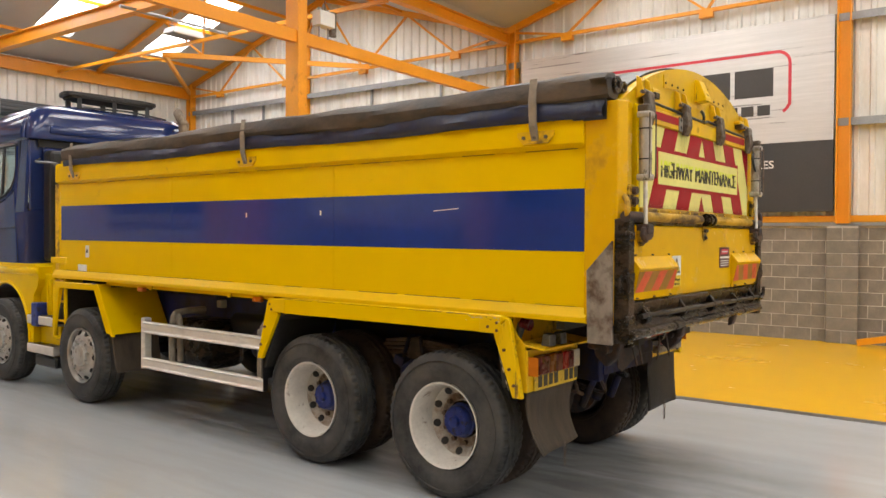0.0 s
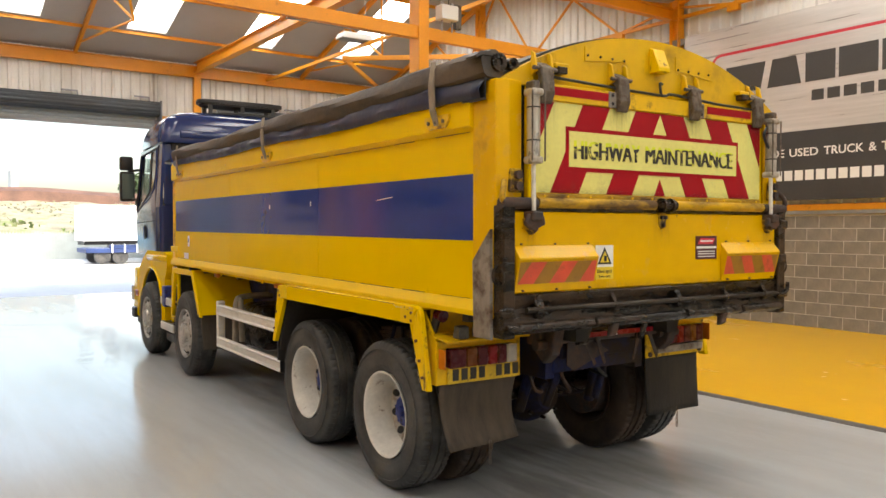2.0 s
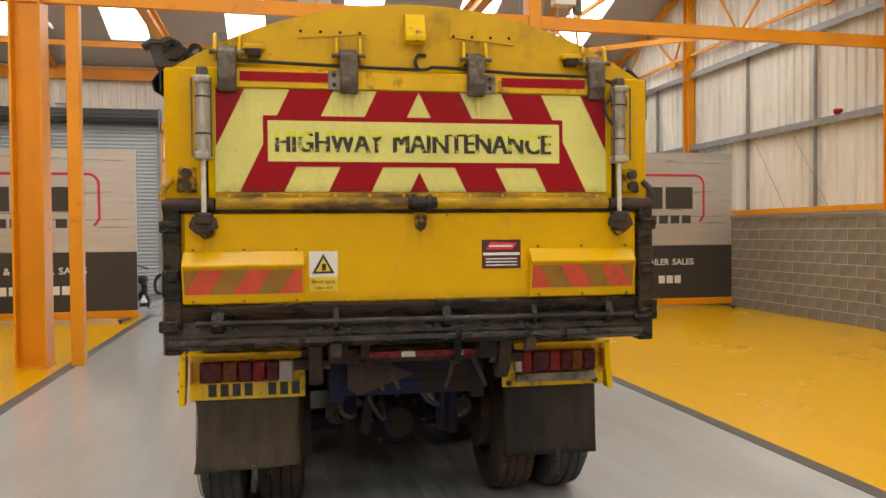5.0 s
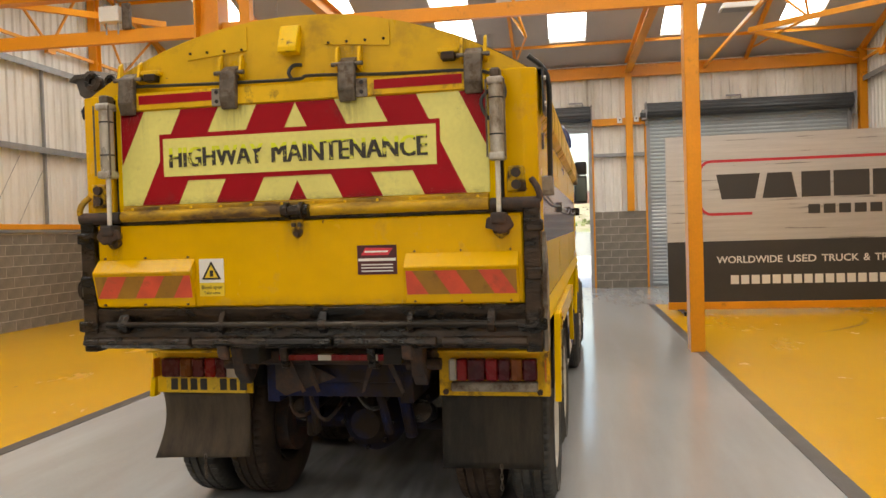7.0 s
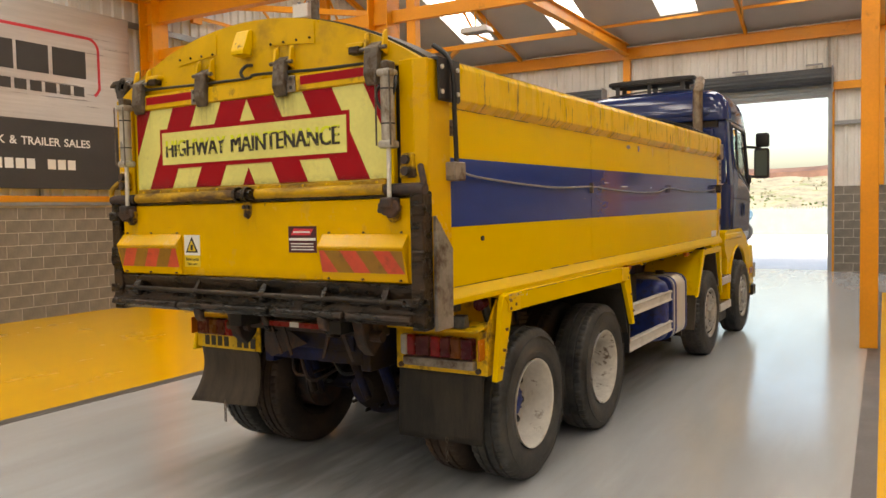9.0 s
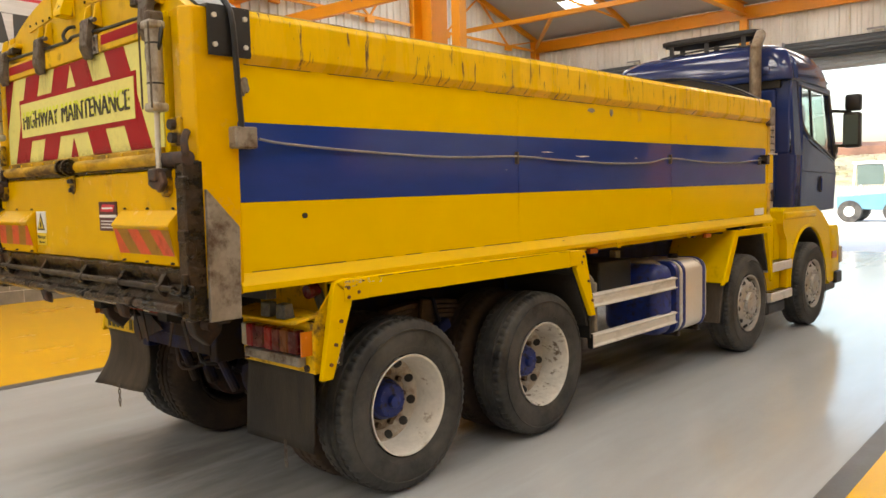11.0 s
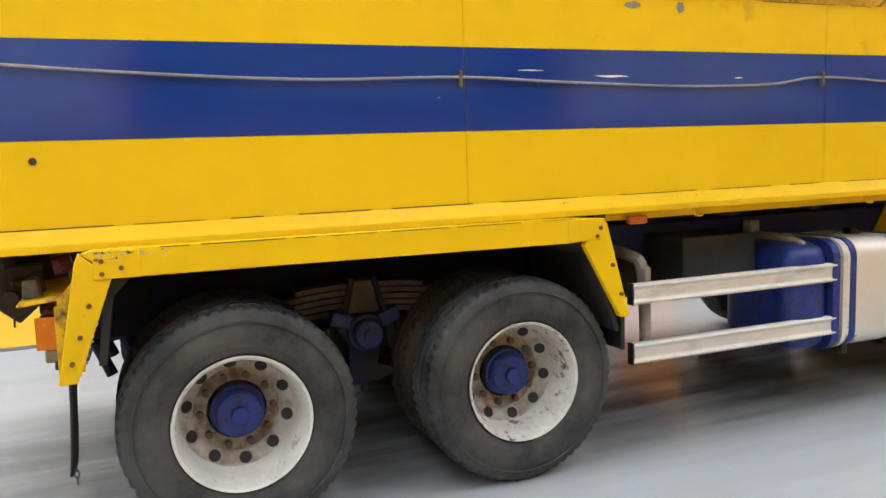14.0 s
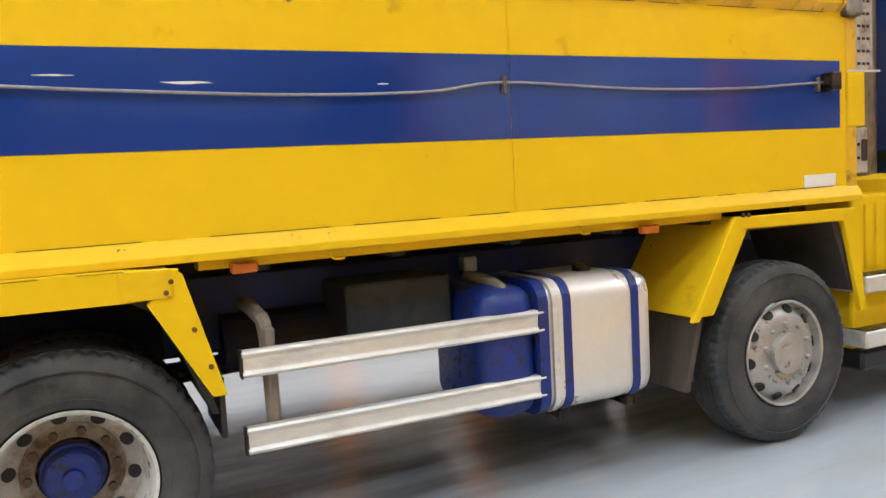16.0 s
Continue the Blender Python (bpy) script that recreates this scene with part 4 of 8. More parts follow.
# pale perforated steel upright between the body and the cab, in two lengths
pp = part("perforated_post", box(B(), 1.19, 1.245, YF + 0.093, YF + 0.25, 2.06, 2.54, 0.006), STEEL_P, body, "pale dirty perforated steel upright behind the cab")
for k in range(6):
    for dy in (0.125, 0.165, 0.205):
        part("hole", box(B(), 1.243, 1.2475, YF + dy - 0.014, YF + dy + 0.012, 2.10 + k * 0.072 - 0.008, 2.10 + k * 0.072 + 0.008), DARKV, pp)
pp = part("perforated_post", box(B(), 1.19, 1.245, YF + 0.093, YF + 0.20, 1.46, 1.73, 0.006), STEEL_P, body, "pale dirty steel bracket behind the cab")
part("hole", box(B(), 1.243, 1.2475, YF + 0.14, YF + 0.18, 1.53, 1.66, 0.012, 2), RUSTY, pp)
for z in (1.55, 1.63):
    part("bolt", rod(B(), (1.243, YF + 0.112, z), (1.252, YF + 0.112, z), 0.009, 8), GRIMY, pp)
part("catch_plate", box(B(), 1.18, 1.262, YF + 0.004, YF + 0.155, 1.735, 2.05, 0.006), YELLOW, body)
part("catch_rod", beam(B(), (1.25, YF + 0.02, 2.056), (1.25, YF + 0.30, 2.058), 0.012, 0.012), ALU, body)
# worn edge along the top of the chipped rail
random.seed(21)
y = 0.26
while y < YF - 0.3:
    y2 = min(y + random.uniform(0.5, 1.3), YF - 0.05)
    dz = random.uniform(0.003, 0.006)
    part("worn_edge", prism(B(), [(XB + 0.024, 2.6325 - 0.012), (XB + 0.030, 2.63 + dz), (XB - 0.085, 2.645 + dz), (XB - 0.085, 2.640)], "y", y, y2 - 0.01), WORN if y < 3.0 else RUSTY, body)
    y = y2
# thin broken lines of grime in the folds of the sides
random.seed(17)
for s in (-1, 1):
    for z, out, y_end in ((2.3835 if s > 0 else 2.3535, 0.0016, YF - 0.1), (1.3965, 0.0026, YF - 0.1)):
        y = 0.3
        while y < y_end:
            y2 = min(y + random.uniform(0.12, 0.6), y_end)
            h = random.uniform(0.0008, 0.0022)
            part("grime_line", box(B(), *sorted((s * XB, s * (XB + out))), y, y2, z - h, z + h), RUSTY, body)
            y = y2 + random.uniform(0.02, 0.25)
# tarpaulin rolled on one side: skirt, roll, straps
bm = B()
rows, prev = [], None
ny = 70
random.seed(7)
for i in range(ny + 1):
    y = 0.10 + (6.62 - 0.10) * i / ny
    w = 0.008 * math.sin(y * 7.1) + 0.006 * math.sin(y * 17.3) + random.uniform(-0.002, 0.002)
    lo = 2.512 + 0.004 * y + 0.010 * math.sin(y * 2.3)
    pts = [(-1.318 - w, lo), (-1.325 - w * 1.5, lo + 0.05), (-1.312 + w, lo + 0.10), (-1.29 + w, lo + 0.15), (-1.20, lo + 0.20), (-1.14, lo + 0.16)]
    rows.append([bm.verts.new((x, y, z)) for x, z in pts])
for a, b in zip(rows, rows[1:]):
    for k in range(5):
        bm.faces.new((a[k], b[k], b[k + 1], a[k + 1]))
skirt = part("tarp_skirt", bm, NAVY, body, "creased dark blue skirt of the sheet", True)
sol = skirt.modifiers.new("thick", "SOLIDIFY")
sol.thickness = 0.006
bm = B()
rings, seg, n = [], 18, 80
for i in range(n + 1):
    y = 0.07 + (6.63 - 0.07) * i / n
    f = 1 - i / n
    rad = 0.084 + 0.016 * f - 0.03 * max(0.0, 1 - y / 0.35) + 0.006 * math.sin(y * 3.1 + 1) + 0.004 * math.sin(y * 9.0)
    cx, cz = -1.255 + 0.012 * math.sin(y * 1.7), 2.672 + 0.026 * f + 0.008 * math.sin(y * 2.2 + 0.5)
    rings.append([bm.verts.new((cx + (rad + 0.006 * math.sin(5 * a + y * 3)) * math.cos(a), y, cz + 0.92 * (rad + 0.006 * math.sin(5 * a + y * 3)) * math.sin(a))) for a in [2 * math.pi * k / seg for k in range(seg)]])
for a, b in zip(rings, rings[1:]):
    for k in range(seg):
        bm.faces.new((a[k], a[(k + 1) % seg], b[(k + 1) % seg], b[k]))
bm.faces.new(rings[0][::-1])
bm.faces.new(rings[-1])
roll = part("tarp_roll", bm, TARP, body, "dirty dark canvas sheet rolled up along the top", True)
part("roll_core", lathe(B(), [(0, 0.022), (0, 0.05), (0.035, 0.052), (0.035, 0.022), (0, 0.022)], 20)[0], GRIMY, body, "steel tube end of the sheet roll").matrix_local = pose(-1.225, 0.05, 2.715, 0, 0, 90)
part("roll_core", lathe(B(), [(0, 0.018), (0, 0.036), (0.05, 0.036), (0.05, 0.018), (0, 0.018)], 16)[0], GRIMY, body).matrix_local = pose(-1.12, 0.06, 2.715, 0, 0, 90)
bm = B()
q = [(-1.27, 2.745), (-1.33, 2.745), (-1.375, 2.725), (-1.38, 2.735), (-1.34, 2.765), (-1.27, 2.765)]
prism(bm, q, "y", 0.06, 0.16)
part("loose_end", bm, TARP, body, "loose flap of the sheet")
for y, top in ((6.42, 2.785), (3.43, 2.785), (0.565, 2.79)):
    bm = B()
    pts = [(-1.312, 2.41), (-1.345, 2.50), (-1.352, 2.65), (-1.335, top), (-1.325, top), (-1.338, 2.65), (-1.335, 2.51), (-1.302, 2.41)]
    prism(bm, pts, "y", y - 0.026, y + 0.026, 0.002)
    st = part("sheet_keeper", bm, WEB, body, "upright bent strap holding the rolled sheet")
    bm = prism(B(), [(y - 0.13, 2.44), (y - 0.09, 2.395), (y + 0.09, 2.395), (y + 0.13, 2.44), (y + 0.13, 2.47), (y - 0.13, 2.47)], "x", -XB - 0.062, -XB - 0.04)
    part("keeper_plate", bm, YELLOW_D, body)
    for dy in (-0.08, 0, 0.08):
        part("bolt", rod(B(), (-XB - 0.06, y + dy, 2.432), (-XB - 0.072, y + dy, 2.432), 0.012, 8), HINGE, body)

# rear hood: curved plate above the hatch
pl = [(-1.23, 2.60)] + arc + [(1.23, 2.60)]
hood = part("rear_hood", prism(B(), pl, "y", 0.03, 0.085), YELLOW_H, body, "arched yellow hood plate above the rear hatch")
part("hood_skin", prism(B(), [(x * 0.99, z - 0.004) for x, z in pl], "y", 0.085, 0.30), YELLOW, body)
for x0, x1, z0, z1, t in ((-0.62, -0.27, 2.80, 2.905, 0.03), (0.17, 0.52, 2.80, 2.905, -0.03)):
    bm = prism(B(), [(x0, z0 - t / 2), (x1, z0 + t / 2), (x1, z1 + 0.02 + t / 2), (x0, z1 - 0.02 - t / 2)], "y", 0.022, 0.03)
    part("cover_plate", bm, YELLOW_H, body)
    for k in range(4):
        part("rivet", rod(B(), (x0 + 0.02 + k * 0.10, 0.022, z0 + 0.02), (x0 + 0.02 + k * 0.10, 0.016, z0 + 0.02), 0.008, 6), GRIMY, body)
part("beacon_box", prism(B(), [(0.03, 2.77), (-0.05, 2.775), (-0.05, 2.80), (0.0, 2.92), (0.03, 2.93)], "x", -0.07, 0.035, 0.004), YELLOW_W, body, "small scuffed yellow work lamp box")
for x in (-0.83, 0.83):
    part("hood_bracket", box(B(), x - 0.055, x + 0.055, -0.015, 0.04, 2.715, 2.742, 0.006), YELLOW_H, body)
    part("hood_bracket", box(B(), x - 0.035, x + 0.035, -0.025, 0.04, 2.68, 2.72, 0.006), GRIMY, body)
part("cable", tube(B(), smooth_path([(-0.98, -0.005, 2.66), (-0.5, -0.01, 2.645), (0, -0.012, 2.635), (0.1, -0.01, 2.65), (0.5, -0.012, 2.63), (1.0, -0.01, 2.61), (1.12, -0.04, 2.5), (1.05, -0.06, 2.36), (1.0, -0.05, 2.46), (1.1, -0.04, 2.55)], 6), 0.009, 6), BLACK, body, "black air line along the hatch")
part("cable", tube(B(), smooth_path([(0.0, -0.01, 2.63), (-0.02, -0.02, 2.67), (0.0, 0.0, 2.71), (0.04, 0.02, 2.715)], 5), 0.01, 6), BLACK, body)

# upper hatch with the chevron board
part("hatch_gap", box(B(), -1.1, 1.1, 0.05, 0.09, 1.87, 2.63), DARKV, body)
hatch = part("upper_hatch", box(B(), -1.06, 1.06, 0.008, 0.05, 1.965, 2.625, 0.006), YELLOW, truck, "yellow rear hatch with red and lime chevrons")
part("hatch_header", box(B(), -1.02, 1.02, -0.012, 0.008, 2.525, 2.62, 0.005), YELLOW_D, hatch)
for x0, x1 in ((-0.90, -0.44), (0.44, 0.90)):
    part("red_strip", box(B(), x0, x1, -0.015, -0.012, 2.556, 2.604), RED, hatch)
part("hatch_foot", box(B(), -1.02, 1.02, -0.015, 0.008, 1.965, 2.0, 0.005), YELLOW_T, hatch)
ZT, ZB, SL, WD = 2.52, 2.005, 0.485, 0.2175
part("chevron_board", box(B(), -1.025, 1.025, 0.0, 0.008, ZB, ZT), LIME, hatch, "lime reflective board")


def clip(poly, inside, cross):
    out = []
    for i, p in enumerate(poly):
        q = poly[(i + 1) % len(poly)]
        if inside(p):
            out.append(p)
        if inside(p) != inside(q):
            out.append(cross(p, q))
    return out


def clip_axis(poly, ax, v, keep_less):
    def cross(p, q):
        t = (v - p[ax]) / (q[ax] - p[ax])
        return tuple(p[k] + t * (q[k] - p[k]) for k in range(2))
    return clip(poly, (lambda p: p[ax] <= v) if keep_less else (lambda p: p[ax] >= v), cross)


for b in (-0.44, 0.0, 0.44, 0.88):
    for za, zb in ((ZT, 2.38), (2.38, 2.145), (2.145, ZB)):
        for s in (-1, 1):
            f = lambda v, z: v + SL * (ZT - z)
            wd = WD if b > -0.1 else WD + 0.022
            poly = [(f(b, za), za), (f(b + wd, za), za), (f(b + wd, zb), zb), (f(b, zb), zb)]
            poly = clip_axis(poly, 0, 0.0, False)
            poly = clip_axis(poly, 0, 1.02, True) if poly else poly
            if za < 2.5 and zb > 2.1 and poly:
                poly = clip_axis(poly, 0, 0.775, False)
            if len(poly) < 3:
                continue
            part("chevron", prism(B(), [(s * x, z) for x, z in poly], "y", -0.003, 0.002), RED, hatch)
part("legend_border", box(B(), -0.791, 0.777, -0.004, 0.002, 2.132, 2.388), RED, hatch)
part("legend_panel", box(B(), -0.768, 0.757, -0.007, 0.0, 2.157, 2.363), LIME, hatch, "lime panel lettered in worn black")
# each word: a lime ghost and the black letters, peeled to a height of its own
for text, xa, xb, kept in (("HIGHWAY", -0.733, -0.183, (0.72, 0.74, 1.0, 0.80, 0.76, 0.82, 0.78)), ("MAINTENANCE", -0.138, 0.712, (0.80, 0.86, 0.88, 0.92, 0.97, 1.0, 0.78, 0.90, 0.76, 0.70, 0.96))):
    for material, y, grow in ((LIME_S, -0.0075, 0.004), (INK, -0.009, 0.0)):
        legend = words("legend", text, 0.15, material, hatch, pose(0, 0, 0, 90), 0.001)
        legend["label"] = "worn black word on the lime panel" if material is INK else "faded lime ghost of the word"
        bm = B()
        for k_ in (-2, -1, 0, 1, 2):
            legend.data.transform(Matrix.Translation((0.003 * k_, 0, 0.0002 * k_)))
            bm.from_mesh(legend.data)
            legend.data.transform(Matrix.Translation((-0.003 * k_, 0, -0.0002 * k_)))
        lo = [min(v.co[k] for v in bm.verts) for k in range(2)]
        hi = [max(v.co[k] for v in bm.verts) for k in range(2)]
        for v in bm.verts:
            v.co.x = xa + (xb - xa) * (v.co.x - lo[0]) / (hi[0] - lo[0])
            v.co.y = 2.204 + grow + 0.104 * (v.co.y - lo[1]) / (hi[1] - lo[1])
        if material is INK:
            n = len(kept)
            for k, f_ in enumerate(kept):
                x0_, x1_ = xa + (xb - xa) * k / n, xa + (xb - xa) * (k + 1) / n
                bmesh.ops.bisect_plane(bm, geom=bm.verts[:] + bm.edges[:] + bm.faces[:], plane_co=(x1_, 0, 0), plane_no=(1, 0, 0))
                fs_ = [f for f in bm.faces if x0_ <= f.calc_center_median().x <= x1_]
                es_ = list({e for f in fs_ for e in f.edges})
                vs_ = list({v for f in fs_ for v in f.verts})
                bmesh.ops.bisect_plane(bm, geom=vs_ + es_ + fs_, plane_co=((x0_ + x1_) / 2, 2.204 + 0.104 * f_, 0), plane_no=(0.12 * (k % 3 - 1), 1, 0), clear_outer=True)
        bm.to_mesh(legend.data)
        bm.free()
        legend.matrix_local = pose(0, y, 0, 90)
for k in range(12):
    x = -0.96 + k * 0.175
    part("rivet", rod(B(), (x, -0.015, 1.985), (x, -0.021, 1.985), 0.008, 6), YELLOW_D, hatch)
# top hinges
for x in (-0.96, -0.36, 0.30, 0.96):
    hb = part("hinge", prism(B(), [(0.03, 2.74), (-0.04, 2.70), (-0.055, 2.56), (-0.03, 2.50), (-0.012, 2.50), (-0.012, 2.66), (0.03, 2.68)], "x", x - 0.045, x + 0.045, 0.006), HINGE, hatch, "worn grey steel hinge")
    for dx in (-0.06, 0.06):
        part("hinge_lug", prism(B(), [(0.03, 2.80), (0.0, 2.78), (-0.02, 2.68), (0.03, 2.66)], "x", x + dx - 0.008, x + dx + 0.008, 0.003), YELLOW_D, hatch)
    part("hinge_pin", rod(B(), (x - 0.085, -0.015, 2.695), (x + 0.085, -0.015, 2.695), 0.012, 8), HINGE, hatch)
    if abs(x) < 0.5:
        sx = 0.075 * (1 if x > 0 else -1)
        part("hinge_plate", box(B(), min(x, x + sx) - 0.03, max(x, x + sx) + 0.03, -0.02, -0.012, 2.52, 2.615, 0.003), STEEL, hatch)
        for dz in (0.02, 0.07):
            part("hole", rod(B(), (x + sx, -0.02, 2.525 + dz), (x + sx, -0.023, 2.525 + dz), 0.011, 8), DARKV, hatch)
# runs of grime below the hinges, along the hatch foot and on the tailgate
for x in (-0.96, -0.36, 0.30, 0.96):
    film("grime_run", x - 0.09, x + 0.11, -0.0062, -0.0056, 2.28, 2.54, RUN, hatch, "run of dark grime below the hinge")
    film("grime_run", x - 0.12, x + 0.12, 0.0205, 0.0212, 2.60, 2.80, RUN, hatch)
film("grime_line", -1.0, 1.0, -0.0062, -0.0056, 2.004, 2.05, RISE, hatch, "grime gathered along the hatch foot")
# air rams on both sides
for s in (-1, 1):
    x = s * 1.075
    ram = part("air_ram", rod(B(), (x, -0.055, 2.545), (x, -0.055, 2.17), 0.037, 20), CYL, hatch, "grey air ram holding the hatch", True)
    part("rod", rod(B(), (x, -0.055, 2.17), (x, -0.06, 1.90), 0.013, 10), ALU, ram)
    for z in (2.545, 2.175):
        part("end_cap", box(B(), x - 0.042, x + 0.042, -0.098, -0.012, z - 0.018, z + 0.022, 0.012, 2), CYL, ram)
    for z in (2.28, 2.46):
        part("band", rod(B(), (x, -0.055, z), (x, -0.055, z + 0.008), 0.039, 20), BLACK, ram)
    for dx, dy in ((-0.045, -0.1), (0.045, -0.1)):
        part("tie_rod", rod(B(), (x + dx, -0.055 + dy * 0.45, 2.17), (x + dx, -0.055 + dy * 0.45, 2.55), 0.005, 6), HINGE, ram)
    part("clevis", box(B(), x - 0.025, x + 0.025, -0.085, -0.01, 2.56, 2.61, 0.008), HINGE, ram)
    part("clevis", box(B(), x - 0.04, x + 0.04, -0.10, -0.01, 1.84, 1.90, 0.012, 2), RUSTY, ram, "rusty clevis at the foot of the ram")
    part("latch_lug", prism(B(), [(x - 0.05, 1.86), (x + 0.05, 1.86), (x + 0.045, 1.79), (x, 1.765), (x - 0.035, 1.80)], "y", -0.05, 0.0, 0.006), YELLOW_G, ram)
    part("latch_jaw", prism(B(), [(x - s * 0.06, 1.875), (x + s * 0.05, 1.885), (x + s * 0.075, 1.83), (x + s * 0.03, 1.79), (x - s * 0.02, 1.815), (x - s * 0.07, 1.82)], "y", -0.085, -0.052, 0.008), RUSTY, ram, "greasy brown latch jaw")
    part("latch_bolt", rod(B(), (x + 0.005, -0.05, 1.81), (x + 0.005, -0.07, 1.81), 0.02, 8), RUSTY, ram)
    # upper side latch with two bolts
    part("side_lug", prism(B(), [(s * 1.12, 2.13), (s * 1.20, 2.13), (s * 1.21, 2.0), (s * 1.11, 2.0)], "y", -0.02, 0.01, 0.008), YELLOW_G, body)
    for z in (2.035, 2.095):
        part("bolt", rod(B(), (s * 1.16, -0.02, z), (s * 1.16, -0.045, z), 0.024, 10), RUSTY, body)
# pivot bar between hatch and tailgate
bar = part("pivot_bar", rod(B(), (-1.27, -0.012, 1.912), (1.27, -0.012, 1.912), 0.014, 12), GRIMY, truck, "dark greasy pivot bar across the rear", True)
part("bar_cover", rod(B(), (-1.02, -0.02, 1.945), (1.02, -0.02, 1.945), 0.031, 16), YELLOW_T, bar, "dirty yellow tube along the hatch foot", True)
for s in (-1, 1):
    part("bar_end", rod(B(), (s * 1.03, -0.022, 1.94), (s * 1.275, -0.022, 1.94), 0.033, 14), RUSTY, bar, "rust-brown bar end", True)
    part("bar_hook", tube(B(), smooth_path([(s * 1.25, -0.02, 1.94), (s * 1.275, -0.035, 1.97), (s * 1.262, -0.03, 2.02), (s * 1.235, 0.0, 2.06)], 4), 0.017, 8), RUSTY if s > 0 else YELLOW_T, bar)
cl = part("centre_latch", rod(B(), (-0.07, -0.055, 1.945), (0.08, -0.055, 1.945), 0.032, 14), GRIMY, bar, "black pivot clamp in the middle")
part("clamp_collar", rod(B(), (-0.05, -0.055, 1.945), (-0.03, -0.055, 1.945), 0.045, 14), GRIMY, bar)
part("clamp_collar", rod(B(), (0.03, -0.055, 1.945), (0.05, -0.055, 1.945), 0.045, 14), GRIMY, bar)
part("clamp_plate", prism(B(), [(-0.035, 1.90), (0.035, 1.90), (0.03, 1.82), (0.0, 1.795), (-0.03, 1.82)], "y", -0.03, 0.0, 0.005), YELLOW_G, bar)
for x, z in ((0.0, 1.82), (-0.015, 1.87), (0.018, 1.87)):
    part("bolt", rod(B(), (x, -0.03, z), (x, -0.045, z), 0.012, 8), RUSTY, bar)

# lower tailgate
gate = part("tailgate", box(B(), -1.18, 1.185, -0.02, 0.04, 1.443, 1.895, 0.008), YELLOW_R, truck, "yellow lower tailgate with marker boxes and stickers")


def marker_box(x0, x1, lean):
    bm = prism(B(), [(-0.02, 1.448), (-0.03, 1.448), (-0.036, 1.483), (-0.066, 1.622), (-0.075, 1.627), (-0.08, 1.638), (-0.02, 1.708)], "x", x0, x1, 0.004)
    mk = part("marker_box", bm, YELLOW_R, gate, "wedge-shaped yellow box with a red and amber chevron")
    w = x1 - x0 - 0.02
    for i in range(5):
        a0, a1 = i / 5, (i + 1) / 5
        sh = 0.35 * lean * 0.2
        q = []
        for a, z in ((a0, 0), (a1, 0), (a1 + 0.14 * lean, 1), (a0 + 0.14 * lean, 1)):
            q.append((min(max(a, 0), 1), z))
        bm = B()
        def at(u, v):
            return (x0 + 0.01 + u * w, -0.0395 - 0.0267 * v - 0.002, 1.495 + v * 0.122)
        bm.faces.new([bm.verts.new(at(u, v)) for u, v in q])
        part("marker_stripe", bm, ORED if i % 2 == 0 else OBRN, gate)
    if lean > 0:
        q = [(0, 0), (0.14, 1), (0, 1)]
    else:
        q = [(1, 0), (1, 1), (0.86, 1)]
    bm = B()
    bm.faces.new([bm.verts.new((x0 + 0.01 + u * w, -0.0427 - 0.0267 * v, 1.495 + v * 0.122)) for u, v in q])
    part("marker_stripe", bm, OBRN, gate)
    for x in (x0 + 0.05, (x0 + x1) / 2, x1 - 0.04):
        for y, z in ((-0.026, 1.715), (-0.042, 1.46)):
            part("rivet", rod(B(), (x, y + 0.01, z), (x, y - 0.006, z), 0.0055, 6), RUSTY, gate)


for x0, x1, z0, z1 in ((-1.13, -1.02, 1.56, 1.84), (1.02, 1.13, 1.56, 1.84), (-0.08, 0.08, 1.66, 1.88)):
    film("grime_run", x0, x1, -0.0212, -0.0206, z0, z1, RUN, gate)
film("grime_line", -1.17, 1.17, -0.0212, -0.0206, 1.447, 1.51, RISE, gate, "grime along the foot of the tailgate")
marker_box(-1.185, -0.595, 1)
marker_box(0.58, 1.162, -1)
part("warning_sticker", box(B(), -0.571, -0.428, -0.024, -0.02, 1.573, 1.702), WHITE, gate, "white and yellow blind spot sticker")
part("sticker_foot", box(B(), -0.571, -0.428, -0.0242, -0.02, 1.50, 1.573), STICK_Y, gate)
part("triangle", prism(B(), [(-0.557, 1.59), (-0.443, 1.59), (-0.50, 1.69)], "y", -0.026, -0.022), BLACK, gate)
part("triangle_field", prism(B(), [(-0.538, 1.60), (-0.462, 1.60), (-0.50, 1.668)], "y", -0.028, -0.022), STICK_Y, gate)
part("triangle_mark", box(B(), -0.507, -0.487, -0.030, -0.024, 1.606, 1.64), BLACK, gate)
words("sticker_words", "Blind spot", 0.030, INK, gate, pose(-0.50, -0.0252, 1.548, 90), 0.0006)
words("sticker_words", "Take care", 0.024, INK, gate, pose(-0.50, -0.0252, 1.518, 90), 0.0006)
part("maker_sticker", box(B(), 0.325, 0.535, -0.024, -0.02, 1.60, 1.752), MAROON, gate, "maroon maker's sticker with white bars")
part("sticker_badge", prism(B(), [(0.345, 1.70), (0.49, 1.70), (0.515, 1.735), (0.37, 1.74)], "y", -0.026, -0.022), LOGO_R, gate)
part("sticker_bar", box(B(), 0.365, 0.49, -0.027, -0.022, 1.714, 1.723), WHITE, gate)
part("sticker_bar", box(B(), 0.33, 0.53, -0.026, -0.022, 1.670, 1.684), WHITE, gate)
for z in (1.648, 1.632, 1.615):
    part("sticker_bar", box(B(), 0.345, 0.515, -0.026, -0.022, z, z + 0.006), WHITE, gate)

